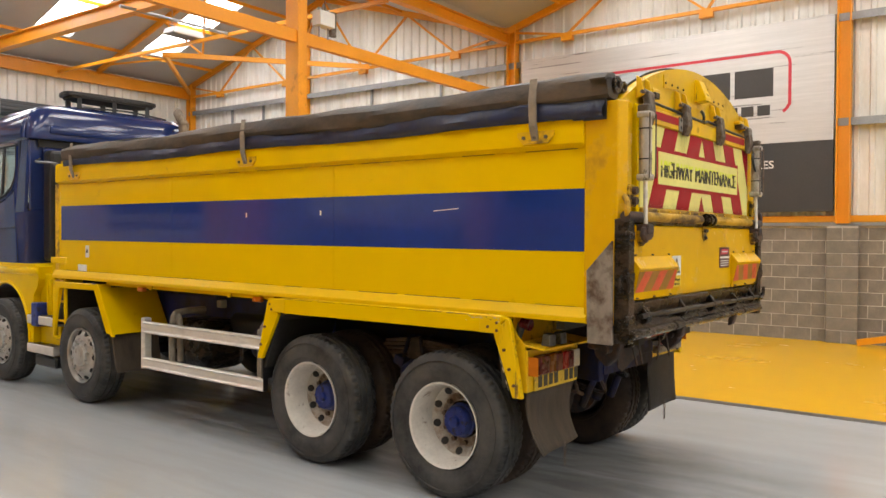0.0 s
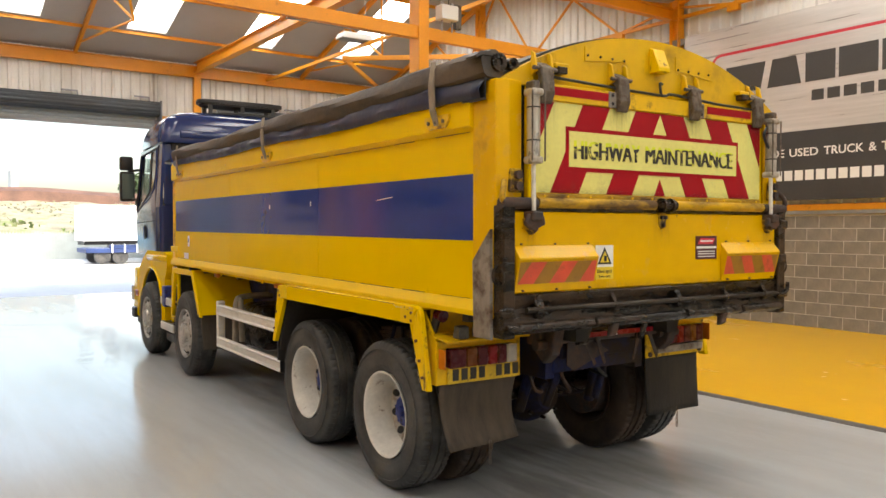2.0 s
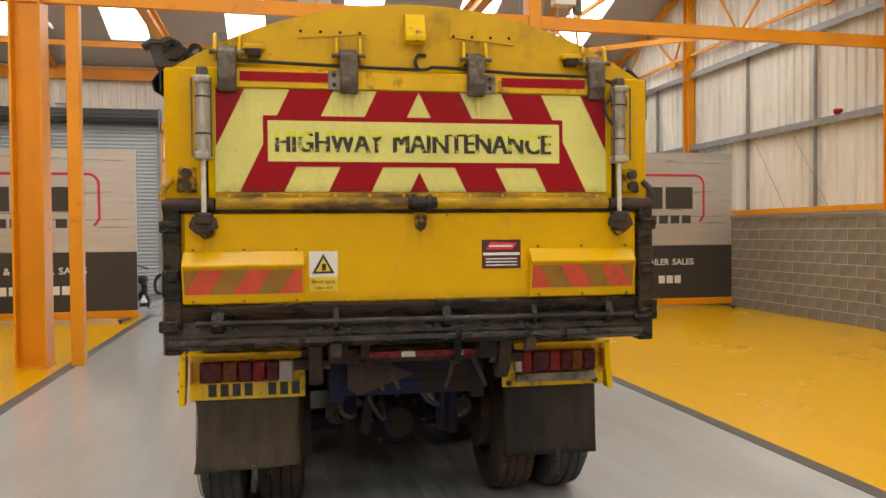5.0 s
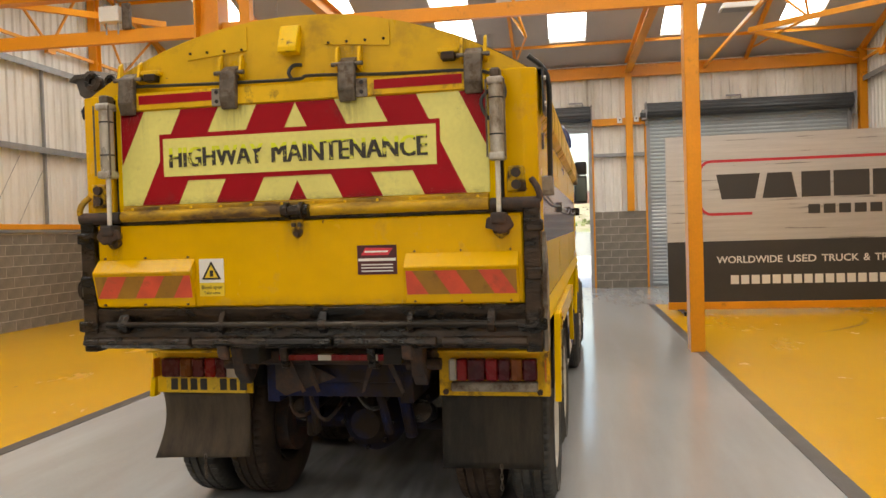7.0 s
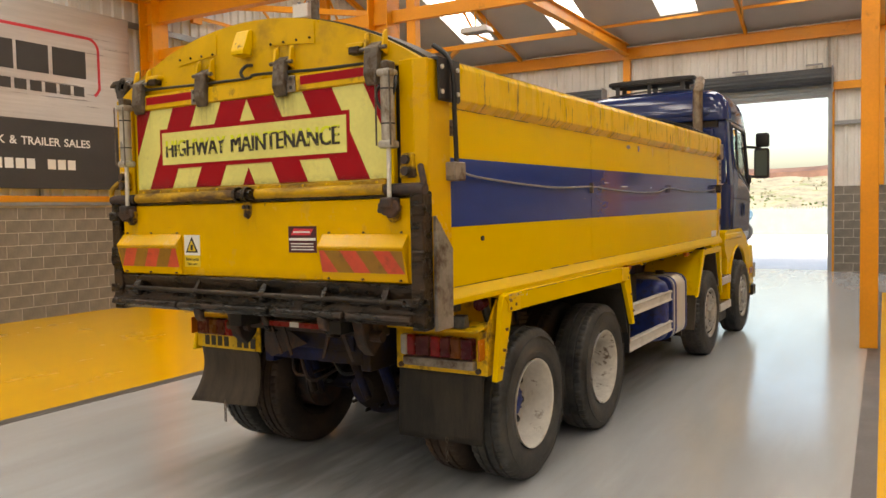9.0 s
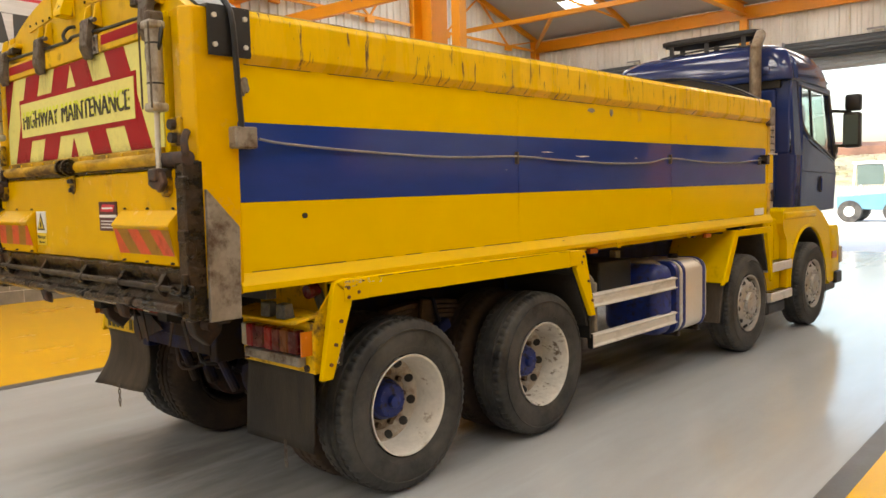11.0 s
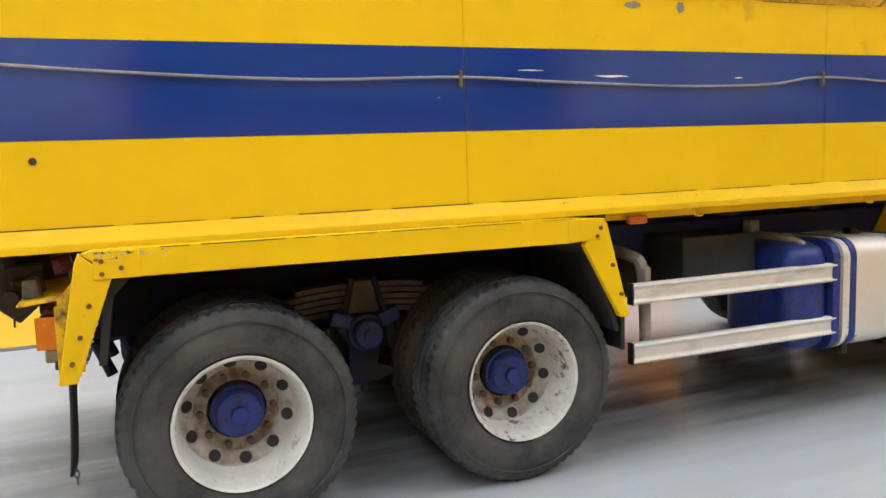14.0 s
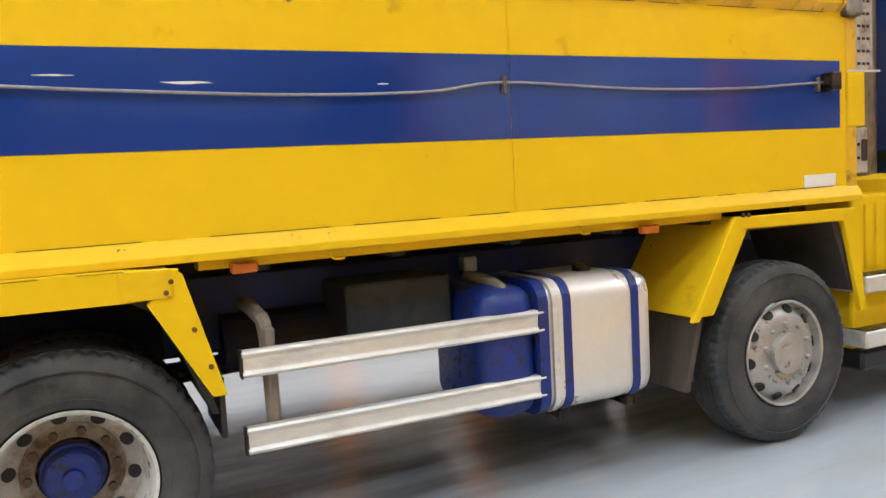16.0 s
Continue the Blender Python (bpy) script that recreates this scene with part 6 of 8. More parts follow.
# ---- wheel covers, side guards, rear lamps ----
for s in (-1, 1):
    def sx(a, b):
        return (s * a, s * b) if s > 0 else (s * b, s * a)
    xo0, xo1 = sx(1.288, 1.325)
    # top beam and its sloping cap
    bm = prism(B(), [(0.90, 1.20), (2.92, 1.195), (3.06, 1.20), (3.115, 1.305), (2.9, 1.318), (0.80, 1.318), (0.755, 1.30)], "x", xo0, xo1, 0.006)
    fd = part("wheel_cover", bm, YELLOW, truck, "angular yellow wheel cover over the rear wheels")
    a0, a1 = sx(1.18, 1.322)
    part("cover_cap", box(B(), a0, a1, 0.78, 3.08, 1.288, 1.3075, 0.006), YELLOW_S, fd)
    # legs, flat outside and turned inward
    part("rear_leg", prism(B(), [(0.75, 1.305), (0.865, 1.205), (0.715, 0.80), (0.645, 0.80), (0.735, 1.27)], "x", s * 1.285, s * 1.322, 0.004), YELLOW_S if s > 0 else YELLOW_W, fd)
    part("front_leg", prism(B(), [(2.99, 1.18), (3.11, 1.295), (3.125, 1.28), (3.255, 0.80), (3.20, 0.80)], "x", s * 1.285, s * 1.322, 0.004), YELLOW, fd)
    for y, z in ((0.83, 1.22), (0.83, 1.27), (0.90, 1.24), (0.775, 1.10), (0.735, 0.98), (0.70, 0.88), (3.06, 1.22), (3.08, 1.26), (3.15, 1.07), (3.2, 0.92)):
        part("bolt", rod(B(), (s * 1.32, y, z), (s * 1.335, y, z), 0.010, 8), BOLT_R, fd)
    part("patch_plate", box(B(), *sx(1.324, 1.329), 2.90, 3.085, 1.20, 1.309, 0.002), YELLOW_S, fd)
    part("patch_plate", box(B(), *sx(1.324, 1.329), 0.80, 0.97, 1.20, 1.309, 0.002), YELLOW_S, fd)
    # scrapes down to the primer on the corner plate and the leg, grime along the cap's edge
    rnd = random.Random(31 + s)
    for k in range(26 if s > 0 else 12):
        u = rnd.random() ** 1.5
        y, z = 0.80 + 0.27 * u, 1.302 - rnd.random() ** 2 * 0.03
        w, h = rnd.uniform(0.008, 0.03), rnd.uniform(0.002, 0.006)
        tip = rnd.uniform(-0.006, 0.006)
        x = 1.3290 if y + w < 0.97 else 1.3245
        part("scrape", prism(B(), [(y, z), (y + w * 0.5, z - h * 0.6), (y + w, z + tip * 0.4), (y + w * 0.8, z + h), (y + w * 0.25, z + h * 0.8)], "x", s * x, s * (x + 0.0012)), WORN if k % 4 else RUSTY, fd)
    for k in range(9):
        z = rnd.uniform(0.84, 1.02)
        y = 0.732 + (z - 0.80) * 0.37 - rnd.uniform(0.008, 0.022)
        h, w = rnd.uniform(0.008, 0.024), rnd.uniform(0.004, 0.009)
        part("scrape", prism(B(), [(y, z), (y + w, z + h * 0.3), (y + w + h * 0.37, z + h), (y + h * 0.3, z + h * 0.9)], "x", s * 1.322, s * 1.3232), WORN, fd)
    y = 1.05
    while y < 2.9:
        y2 = min(y + rnd.uniform(0.04, 0.35), 2.92)
        h = rnd.uniform(0.0008, 0.002)
        part("grime_line", box(B(), *sx(1.3240, 1.3265), y, y2, 1.3105 - h, 1.3105 + h), RUSTY, fd)
        y = y2 + rnd.uniform(0.01, 0.12)
    # dark inner lining
    bm = B()
    lin = [(0.82, 0.85), (0.86, 1.12), (0.98, 1.24), (2.85, 1.24), (3.05, 1.12), (3.20, 0.72), (3.225, 0.72), (3.09, 1.15), (2.9, 1.275), (0.94, 1.275), (0.83, 1.16), (0.79, 0.85)]
    prism(bm, lin, "x", s * 0.60, s * 1.272)
    part("cover_lining", bm, DARKV, fd, "dark lining inside the wheel cover")
    part("front_flap", box(B(), *sx(0.9, 1.28), 3.23, 3.25, 0.62, 0.86), BLACK, fd)

    # cover behind the second steering axle
    bm = prism(B(), [(5.66, 0.79), (5.80, 0.79), (6.07, 1.26), (6.05, 1.30), (5.98, 1.30), (5.95, 1.27)], "x", s * 0.62, s * 1.275, 0.006)
    f2 = part("wheel_cover", bm, YELLOW, truck, "sloping yellow wheel cover plate")
    part("cover_edge", prism(B(), [(5.63, 0.77), (5.68, 0.77), (6.02, 1.26), (6.05, 1.302), (5.95, 1.302), (5.93, 1.28)], "x", s * 1.262, s * 1.292, 0.004), YELLOW, f2)
    part("cover_beam", prism(B(), [(5.98, 1.235), (6.85, 1.225), (6.92, 1.28), (6.9, 1.298), (5.98, 1.302)], "x", s * 1.24, s * 1.285, 0.005), YELLOW, f2)
    part("cover_leg", prism(B(), [(6.80, 1.25), (6.92, 1.27), (6.99, 0.68), (6.945, 0.68)], "x", s * 1.25, s * 1.285, 0.004), YELLOW, f2)
    part("mudflap", prism(B(), [(5.60, 0.40), (5.63, 0.40), (5.74, 0.81), (5.70, 0.81)], "x", s * 0.75, s * 1.26), FLAP_D, f2, "dusty black rubber mudflap")
    lin = [(5.84, 0.85), (6.08, 1.22), (6.75, 1.22), (6.92, 0.8), (6.95, 0.8), (6.80, 1.25), (6.05, 1.25), (5.80, 0.85)]
    part("cover_lining", prism(B(), lin, "x", s * 0.6, s * 1.24), LINING, f2, "dusty grey-brown lining")
    for y in (6.0, 6.04):
        part("bolt", rod(B(), (s * 1.29, y, 1.31), (s * 1.30, y, 1.31), 0.012, 8), RUSTY, f2)

    # side guard of aluminium rails
    y0, y1 = (3.33, 4.75) if s > 0 else (3.27, 5.14)
    gd = part("side_guard", B() if False else box(B(), *sx(1.16, 1.20), y0 + 0.10, y0 + 0.15, 0.50, 1.02, 0.01), WEB, truck, "aluminium side guard rails on posts")
    for z0, z1 in ((0.835, 0.945), (0.52, 0.63)) if s > 0 else ((0.85, 0.965), (0.50, 0.61)):
        pr = [(s * 1.205, z0), (s * 1.245, z0), (s * 1.255, z0 + 0.012), (s * 1.243, z0 + 0.03), (s * 1.243, z1 - 0.03), (s * 1.255, z1 - 0.012), (s * 1.245, z1), (s * 1.205, z1)]
        part("guard_rail", prism(B(), pr, "y", y0, y1, 0.003), ALU, gd, "ribbed aluminium rail")
        part("rail_end", box(B(), *sx(1.20, 1.247), y0 - 0.006, y0 + 0.004, z0 - 0.002, z1 + 0.002), BLACK, gd)
    if s < 0:
        part("guard_post", box(B(), *sx(1.16, 1.24), y1 - 0.02, y1 + 0.05, 0.49, 1.0, 0.008), ALU, gd)
        part("guard_post", tube(B(), smooth_path([(-1.0, 3.35, 1.05), (-1.17, 3.33, 1.02), (-1.19, 3.33, 0.9), (-1.19, 3.33, 0.5)], 4), 0.035, 10), WEB, gd)
    part("guard_tube", tube(B(), smooth_path([(s * 0.8, y0 + 0.1, 1.08), (s * 1.08, y0 + 0.1, 1.07), (s * 1.16, y0 + 0.12, 0.98), (s * 1.17, y0 + 0.13, 0.5)], 4), 0.032, 10), WEB, gd, "pale dusty tube post")
    yb = 4.58 if s > 0 else 4.75
    part("guard_tube", tube(B(), smooth_path([(s * 0.8, yb, 1.08), (s * 1.08, yb, 1.07), (s * 1.16, yb, 0.98), (s * 1.17, yb, 0.5)], 4), 0.032, 10), WEB, gd)

    # small lamps under the sill
    for y, mm in ((3.37, LENS_A), (5.42 if s > 0 else 5.2, LENS_A)):
        part("side_marker", box(B(), *sx(1.20, 1.245), y - 0.055, y + 0.055, 1.255, 1.30, 0.008), mm, chassis, "amber side marker lamp")
    part("work_lamp", box(B(), *sx(0.62, 0.70), 4.62, 4.70, 1.09, 1.17, 0.01), LENS_W, chassis, "small clear work lamp")

    # rear lamp bracket, cluster, flap
    x0, x1 = sx(0.60, 1.255)
    br = part("rear_lamp_bracket", box(B(), x0, x1, 0.645, 0.66, 0.83, 1.10, 0.004), YELLOW_D, truck, "yellow rear lamp bracket")
    part("bracket_top", prism(B(), [(0.52, 1.12), (0.74, 1.145), (0.74, 1.13), (0.52, 1.105)], "x", x0, x1, 0.003), YELLOW_D, br)
    part("bracket_side", prism(B(), [(0.645, 0.83), (0.74, 0.83), (0.79, 1.28), (0.66, 1.12)], "x", *sx(1.245, 1.258)), YELLOW_D, br)
    part("bracket_back", box(B(), *sx(0.62, 1.22), 0.76, 0.775, 1.08, 1.30), YELLOW_D, br)
    la, lb = (-1.195, -0.665) if s < 0 else (0.67, 1.19)
    seq = ((0.0, 0.24, LENS_R), (0.24, 0.40, LENS_D), (0.40, 0.56, LENS_R), (0.56, 0.70, LENS_R2), (0.70, 0.84, LENS_R), (0.84, 1.0, LENS_W)) if s < 0 else ((0.0, 0.09, LENS_W), (0.09, 0.21, LENS_R2), (0.21, 0.42, LENS_R), (0.42, 0.56, LENS_R2), (0.56, 0.70, LENS_R), (0.70, 0.84, LENS_D), (0.84, 1.0, LENS_R))
    zz = (0.938, 1.058) if s < 0 else (0.93, 1.058)
    for u0, u1, mm in seq:
        part("lens", box(B(), la + (lb - la) * u0, la + (lb - la) * u1 - 0.002, 0.585, 0.645, *zz, 0.008), mm, br, "rear lamp lens")
    part("lens_end", box(B(), *(sx(1.235, 1.243)), 0.575, 0.645, *zz), LENS_A, br)
    if s > 0:
        part("lamp_strip", box(B(), 0.68, 1.19, 0.595, 0.645, 0.865, 0.92, 0.006), STEEL, br, "bare metal strip under the lamps")
        for x in (0.64, 1.2):
            part("bolt", rod(B(), (x, 0.645, 0.855), (x, 0.63, 0.855), 0.018, 8), RUSTY, br)
    else:
        npl = part("number_plate", box(B(), -1.185, -0.64, 0.627, 0.643, 0.833, 0.936, 0.003), PLATE_Y, br, "yellow number plate with black bars")
        for k in range(8):
            if k == 4:
                continue
            x = -1.157 + k * 0.0675
            part("plate_bar", box(B(), x + 0.006, x + 0.052, 0.624, 0.628, 0.852, 0.925), BLACK, npl)
    for dx in (0.17, 0.31):
        part("work_lamp", prism(B(), [(0.53, 1.125), (0.60, 1.125), (0.585, 1.205), (0.535, 1.20)], "x", *sx(0.78 + dx, 0.86 + dx), 0.005), LAMP_G, br, "dark grey reversing lamp")
    part("round_marker", rod(B(), (s * 1.20, 0.72, 1.265), (s * 1.20, 0.655, 1.255), 0.038, 14), LENS_R, br, "round red marker lamp")
    part("marker_stalk", rod(B(), (s * 1.20, 0.72, 1.265), (s * 1.22, 0.755, 1.13), 0.028, 10), BLACK, br)
    # mudflap: a hanging sheet, curled on one side
    bm = B()
    nx, nz = 16, 10
    fx0, fx1, fz0, fz1 = (-1.228, -0.632, 0.432, 0.835) if s < 0 else (0.61, 1.21, 0.395, 0.84)
    grid = []
    for j in range(nz + 1):
        v = j / nz
        row = []
        for i in range(nx + 1):
            u = i / nx
            wob = 0.01 - 0.045 * math.sin(v * math.pi) + (0.12 - 0.08 * u) * v ** 1.6 + 0.008 * math.sin(u * 7 + v * 3) if s < 0 else 0.01 * math.sin(u * 4 + v * 2) + 0.02 * v
            narrow = 1 - (0.04 * math.sin(v * math.pi) if s < 0 else 0)
            row.append(bm.verts.new(((fx0 + fx1) / 2 + (u - 0.5) * (fx1 - fx0) * narrow, 0.675 - wob, fz1 + (fz0 - fz1) * v)))
        grid.append(row)
    for a, b in zip(grid, grid[1:]):
        for i in range(nx):
            bm.faces.new((a[i], a[i + 1], b[i + 1], b[i]))
    fl = part("mudflap", bm, FLAP_D if s < 0 else FLAP, br, "dusty black rubber mudflap", True)
    so = fl.modifiers.new("thick", "SOLIDIFY")
    so.thickness = 0.01
    cx, cz, cy = (fx0 + fx1) / 2 + (0.03 if s < 0 else 0.05), fz0 + 0.01, 0.57 if s < 0 else 0.652
    for k in range(5):
        a = k * math.pi / 2
        bm = B()
        pts = [(cx + 0.009 * math.cos(t) * math.cos(a), cy + 0.009 * math.cos(t) * math.sin(a), cz - 0.03 * k + 0.019 * math.sin(t)) for t in [2 * math.pi * q / 10 for q in range(11)]]
        part("chain_link", tube(bm, pts, 0.003, 6), HINGE, br)


# fuel tank
bm = box(B(), 0.66, 1.245, 4.74, 5.44, 0.42, 1.075, 0.11, 5)
tank = part("fuel_tank", bm, TANK, truck, "polished aluminium fuel tank with blue straps", True)
bm = box(B(), 0.65, 1.236, 4.42, 4.738, 0.428, 1.068, 0.11, 5)
part("tank_end", bm, HUB_BLUE, tank, "blue painted tank end", True)


def band(y0, y1, g):
    bm = box(B(), 0.66 - g, 1.245 + g, y0 - 0.3, y1 + 0.3, 0.42 - g, 1.075 + g, 0.11, 5)
    for v in bm.verts:
        v.co.y = y0 if v.co.y < (y0 + y1) / 2 else y1
    bmesh.ops.remove_doubles(bm, verts=bm.verts, dist=0.0002)
    return bm


for y0, y1, mm in ((4.72, 4.775, HUB_BLUE), (4.86, 4.905, HUB_BLUE), (5.27, 5.315, HUB_BLUE), (4.80, 4.83, ALU)):
    part("tank_strap", band(y0, y1, 0.006), mm, tank)
part("filler_cap", rod(B(), (1.0, 5.15, 1.07), (1.0, 5.15, 1.115), 0.05, 16), GRIMY, tank, "black filler cap")
for y in (4.88, 5.29):
    part("tank_foot", box(B(), 0.9, 1.2, y - 0.03, y + 0.03, 0.375, 0.43, 0.008), GRIMY, tank)
# ladder on one side behind the cab
ld = part("ladder", box(B(), -1.255, -1.215, 6.98, 7.03, 0.66, 1.55, 0.006), YELLOW, truck, "yellow steel access ladder")
part("ladder_stile", tube(B(), smooth_path([(-1.235, 6.75, 1.52), (-1.24, 6.75, 1.1), (-1.25, 6.72, 0.75), (-1.25, 6.82, 0.66), (-1.25, 7.0, 0.66)], 5), 0.022, 8), YELLOW, ld)
for z in (0.85, 1.07, 1.30):
    part("rung", rod(B(), (-1.235, 6.74, z), (-1.235, 7.0, z), 0.015, 8), YELLOW_D, ld)
part("ladder_top", box(B(), -1.26, -1.0, 6.70, 7.06, 1.50, 1.57, 0.006), YELLOW, ld)

# ---- cab ----
def ring_at(z, y0, y1, hw, rf, rr, n=6):
    """A rounded rectangle in plan: rear y0, front y1, half width hw, corner radii."""
    pts = []
    for cx, cy, r, a0 in ((hw - rf, y1 - rf, rf, 0), (-hw + rf, y1 - rf, rf, 90), (-hw + rr, y0 + rr, rr, 180), (hw - rr, y0 + rr, rr, 270)):
        pts += [(cx + r * math.cos(radians(a0 + 90 * k / n)), cy + r * math.sin(radians(a0 + 90 * k / n)), z) for k in range(n + 1)]
    return pts


def loft(levels):
    bm = B()
    rings = [[bm.verts.new(p) for p in ring_at(*lv)] for lv in levels]
    m_ = len(rings[0])
    for a, b in zip(rings, rings[1:]):
        for k in range(m_):
            bm.faces.new((a[k], a[(k + 1) % m_], b[(k + 1) % m_], b[k]))
    bm.faces.new(rings[0][::-1])
    bm.faces.new(rings[-1])
    return bm


CABW = ((1.20, 1.19), (1.9, 1.21), (2.15, 1.21), (2.92, 1.165), (3.0, 1.165), (3.4, 1.10))
cab = part("cab", loft([(1.40, 7.32, 9.42, 1.18, 0.2, 0.06), (1.50, 7.28, 9.46, 1.20, 0.22, 0.08), (1.9, 7.27, 9.52, 1.21, 0.24, 0.09), (2.12, 7.27, 9.50, 1.21, 0.24, 0.09)]), CAB_BLUE, truck, "dark blue glossy sleeper cab", True)
part("back_wall", box(B(), -1.15, 1.15, 7.275, 7.33, 2.12, 2.935, 0.02), CAB_BLUE, cab)
part("dashboard", prism(B(), [(8.85, 2.12), (9.36, 2.12), (9.34, 2.22), (8.95, 2.26)], "x", -1.05, 1.05, 0.02), SEAT, cab, "dark dashboard")
part("deck", box(B(), -1.12, 1.12, 7.34, 8.85, 2.12, 2.14), TRIM, cab)
for x in (-0.62, 0.62):
    st_ = part("cab_seat", box(B(), x - 0.24, x + 0.24, 8.02, 8.16, 2.14, 2.62, 0.05, 3), SEAT, cab, "dark cab seat back", True)
    part("headrest", box(B(), x - 0.14, x + 0.14, 8.03, 8.13, 2.62, 2.80, 0.04, 3), SEAT, st_, "", True)
part("steering_wheel", tube(B(), [(0.62 + 0.2 * math.cos(a), 8.74 - 0.08 * math.sin(a), 2.27 + 0.16 * math.sin(a)) for a in [2 * math.pi * k / 20 for k in range(21)]], 0.014, 6), BLACK, cab)
part("roof_cap", loft([(2.925, 7.20, 9.22, 1.17, 0.24, 0.10), (2.94, 7.17, 9.23, 1.185, 0.25, 0.11), (3.00, 7.16, 9.20, 1.185, 0.26, 0.12), (3.10, 7.165, 9.12, 1.175, 0.28, 0.15), (3.18, 7.18, 9.02, 1.15, 0.30, 0.18), (3.25, 7.20, 8.90, 1.11, 0.32, 0.20), (3.30, 7.25, 8.78, 1.04, 0.32, 0.24), (3.34, 7.36, 8.62, 0.92, 0.3, 0.26), (3.37, 7.56, 8.45, 0.74, 0.25, 0.25), (3.385, 7.80, 8.25, 0.5, 0.15, 0.15)]), CAB_BLUE, cab, "moulded blue high roof with rounded corners", True)


def cab_x(z):
    for (za, xa), (zb, xb) in zip(CABW, CABW[1:]):
        if z <= zb:
            return xa + (xb - xa) * max(z - za, 0) / (zb - za)
    return CABW[-1][1]


def on_side(s, pts, out, thick, material, name, label=""):
    bm = B()
    lo = [bm.verts.new((s * (cab_x(z) + out), y, z)) for y, z in pts]
    hi = [bm.verts.new((s * (cab_x(z) + out - thick), y, z)) for y, z in pts]
    n = len(pts)
    bm.faces.new(lo)
    bm.faces.new(hi[::-1])
    for i in range(n):
        bm.faces.new((lo[i], lo[(i + 1) % n], hi[(i + 1) % n], hi[i]))
    return part(name, bm, material, cab, label)


Y1C = 8.33
for s in (-1, 1):
    def sx(a, b):
        return (s * a, s * b) if s > 0 else (s * b, s * a)
    # door window: rear edge upright, lower edge dropping in a curve towards the front
    low = [(8.03, 2.62), (8.05, 2.50), (8.12, 2.39), (8.28, 2.31), (8.6, 2.235), (9.0, 2.13), (9.24, 2.06)]
    top_ = [(9.08, 2.86), (8.06, 2.88)]
    on_side(s, [(7.29, 2.10), (8.035, 2.10), (8.035, 2.935), (7.29, 2.935)], 0.0, 0.04, CAB_BLUE, "side_quarter", "blue panel behind the door")
    on_side(s, low + [(9.27, 2.06), (9.20, 2.0), (8.03, 2.0)], 0.0, 0.04, CAB_BLUE, "door_top")
    on_side(s, [(8.035, 2.865), (9.10, 2.845), (9.10, 2.935), (8.035, 2.935)], 0.0, 0.04, CAB_BLUE, "roof_rail")
    on_side(s, [(9.23, 2.06), (9.40, 2.08), (9.18, 2.935), (9.04, 2.935), (9.06, 2.86)], 0.0, 0.06, CAB_BLUE, "front_pillar")
    seal = [(s * (cab_x(z) + 0.004), y, z) for y, z in low + [(9.25, 2.10)] + top_ + [low[0]]]
    part("window_seal", tube(B(), seal, 0.014, 6), BLACK, cab, "black window rubber")
    on_side(s, [(8.37, 2.30), (8.41, 2.29), (8.41, 2.87), (8.37, 2.87)], 0.005, 0.03, BLACK, "window_bar")
    on_side(s, [(8.42, 2.305), (8.6, 2.265), (9.0, 2.165), (9.21, 2.10), (9.23, 2.14), (9.06, 2.82), (8.42, 2.84)], -0.006, 0.008, CABGLASS, "side_window", "tinted side window glass")
    on_side(s, [(8.06, 2.62), (8.09, 2.49), (8.15, 2.41), (8.36, 2.325), (8.36, 2.84), (8.08, 2.84)], -0.006, 0.008, CABGLASS, "side_window", "tinted small side window")
    bm = tube(B(), smooth_path([(s * (cab_x(z) + 0.006), y, z) for y, z in [(8.0, 2.86), (7.99, 2.62)] + [(y - 0.02, z - 0.035) for y, z in low[1:]]], 4), 0.014, 8)
    part("window_ledge", bm, CAB_BLUE, cab, "rounded ledge under the window", True)
    # door: raised skin with its handle cup
    on_side(s, [(7.87, 1.46), (9.26, 1.40), (9.30, 1.9), (9.22, 2.0), (8.9, 2.10), (8.3, 2.22), (8.04, 2.34), (7.95, 2.5), (7.92, 2.86), (7.86, 2.86)], 0.012, 0.03, CAB_BLUE, "door_skin", "blue cab door")
    on_side(s, [(8.60, 1.655), (8.635, 1.64), (8.71, 1.64), (8.745, 1.665), (8.745, 1.82), (8.72, 1.845), (8.63, 1.845), (8.60, 1.82)], 0.0155, 0.01, BLACK, "door_handle_cup", "black door handle cup")
    part("door_handle", box(B(), *sx(1.225, 1.245), 8.645, 8.70, 1.66, 1.83, 0.008, 2), CAB_BLUE, cab)
    for pts in ([(7.835, 1.42), (7.85, 1.42), (7.85, 2.92), (7.835, 2.92)], [(7.88, 1.905), (9.3, 1.875), (9.3, 1.883), (7.88, 1.913)]):
        on_side(s, pts, 0.0135, 0.014, DARKV, "panel_gap")
    # upright flutes where the roof meets the rear corner
    for y, w in ((7.42, 0.07), (7.60, 0.05)):
        part("roof_flute", tube(B(), smooth_path([(s * 1.175, y, 2.95), (s * 1.172, y, 3.06), (s * 1.125, y + 0.01, 3.17), (s * 1.03, y + 0.02, 3.25)], 4), w * 0.5, 8), CAB_BLUE, cab, "", True)
    on_side(s, [(7.7, 2.99), (8.95, 2.97), (9.08, 3.0), (8.9, 3.045), (7.7, 3.06)], 0.012, 0.04, CAB_BLUE, "roof_rib")
    # mirrors on black arms, one folded closer
    mo = 0.0 if s > 0 else 0.05
    mr = part("mirror", box(B(), *sx(1.255 - mo, 1.49 - mo), 9.46, 9.59, 2.22, 2.665, 0.035, 3), BLACK, cab, "large black door mirror", True)
    part("wide_mirror", box(B(), *sx(1.28 - mo, 1.49 - mo), 9.46, 9.59, 2.68, 2.89, 0.035, 3), BLACK, mr, "", True)
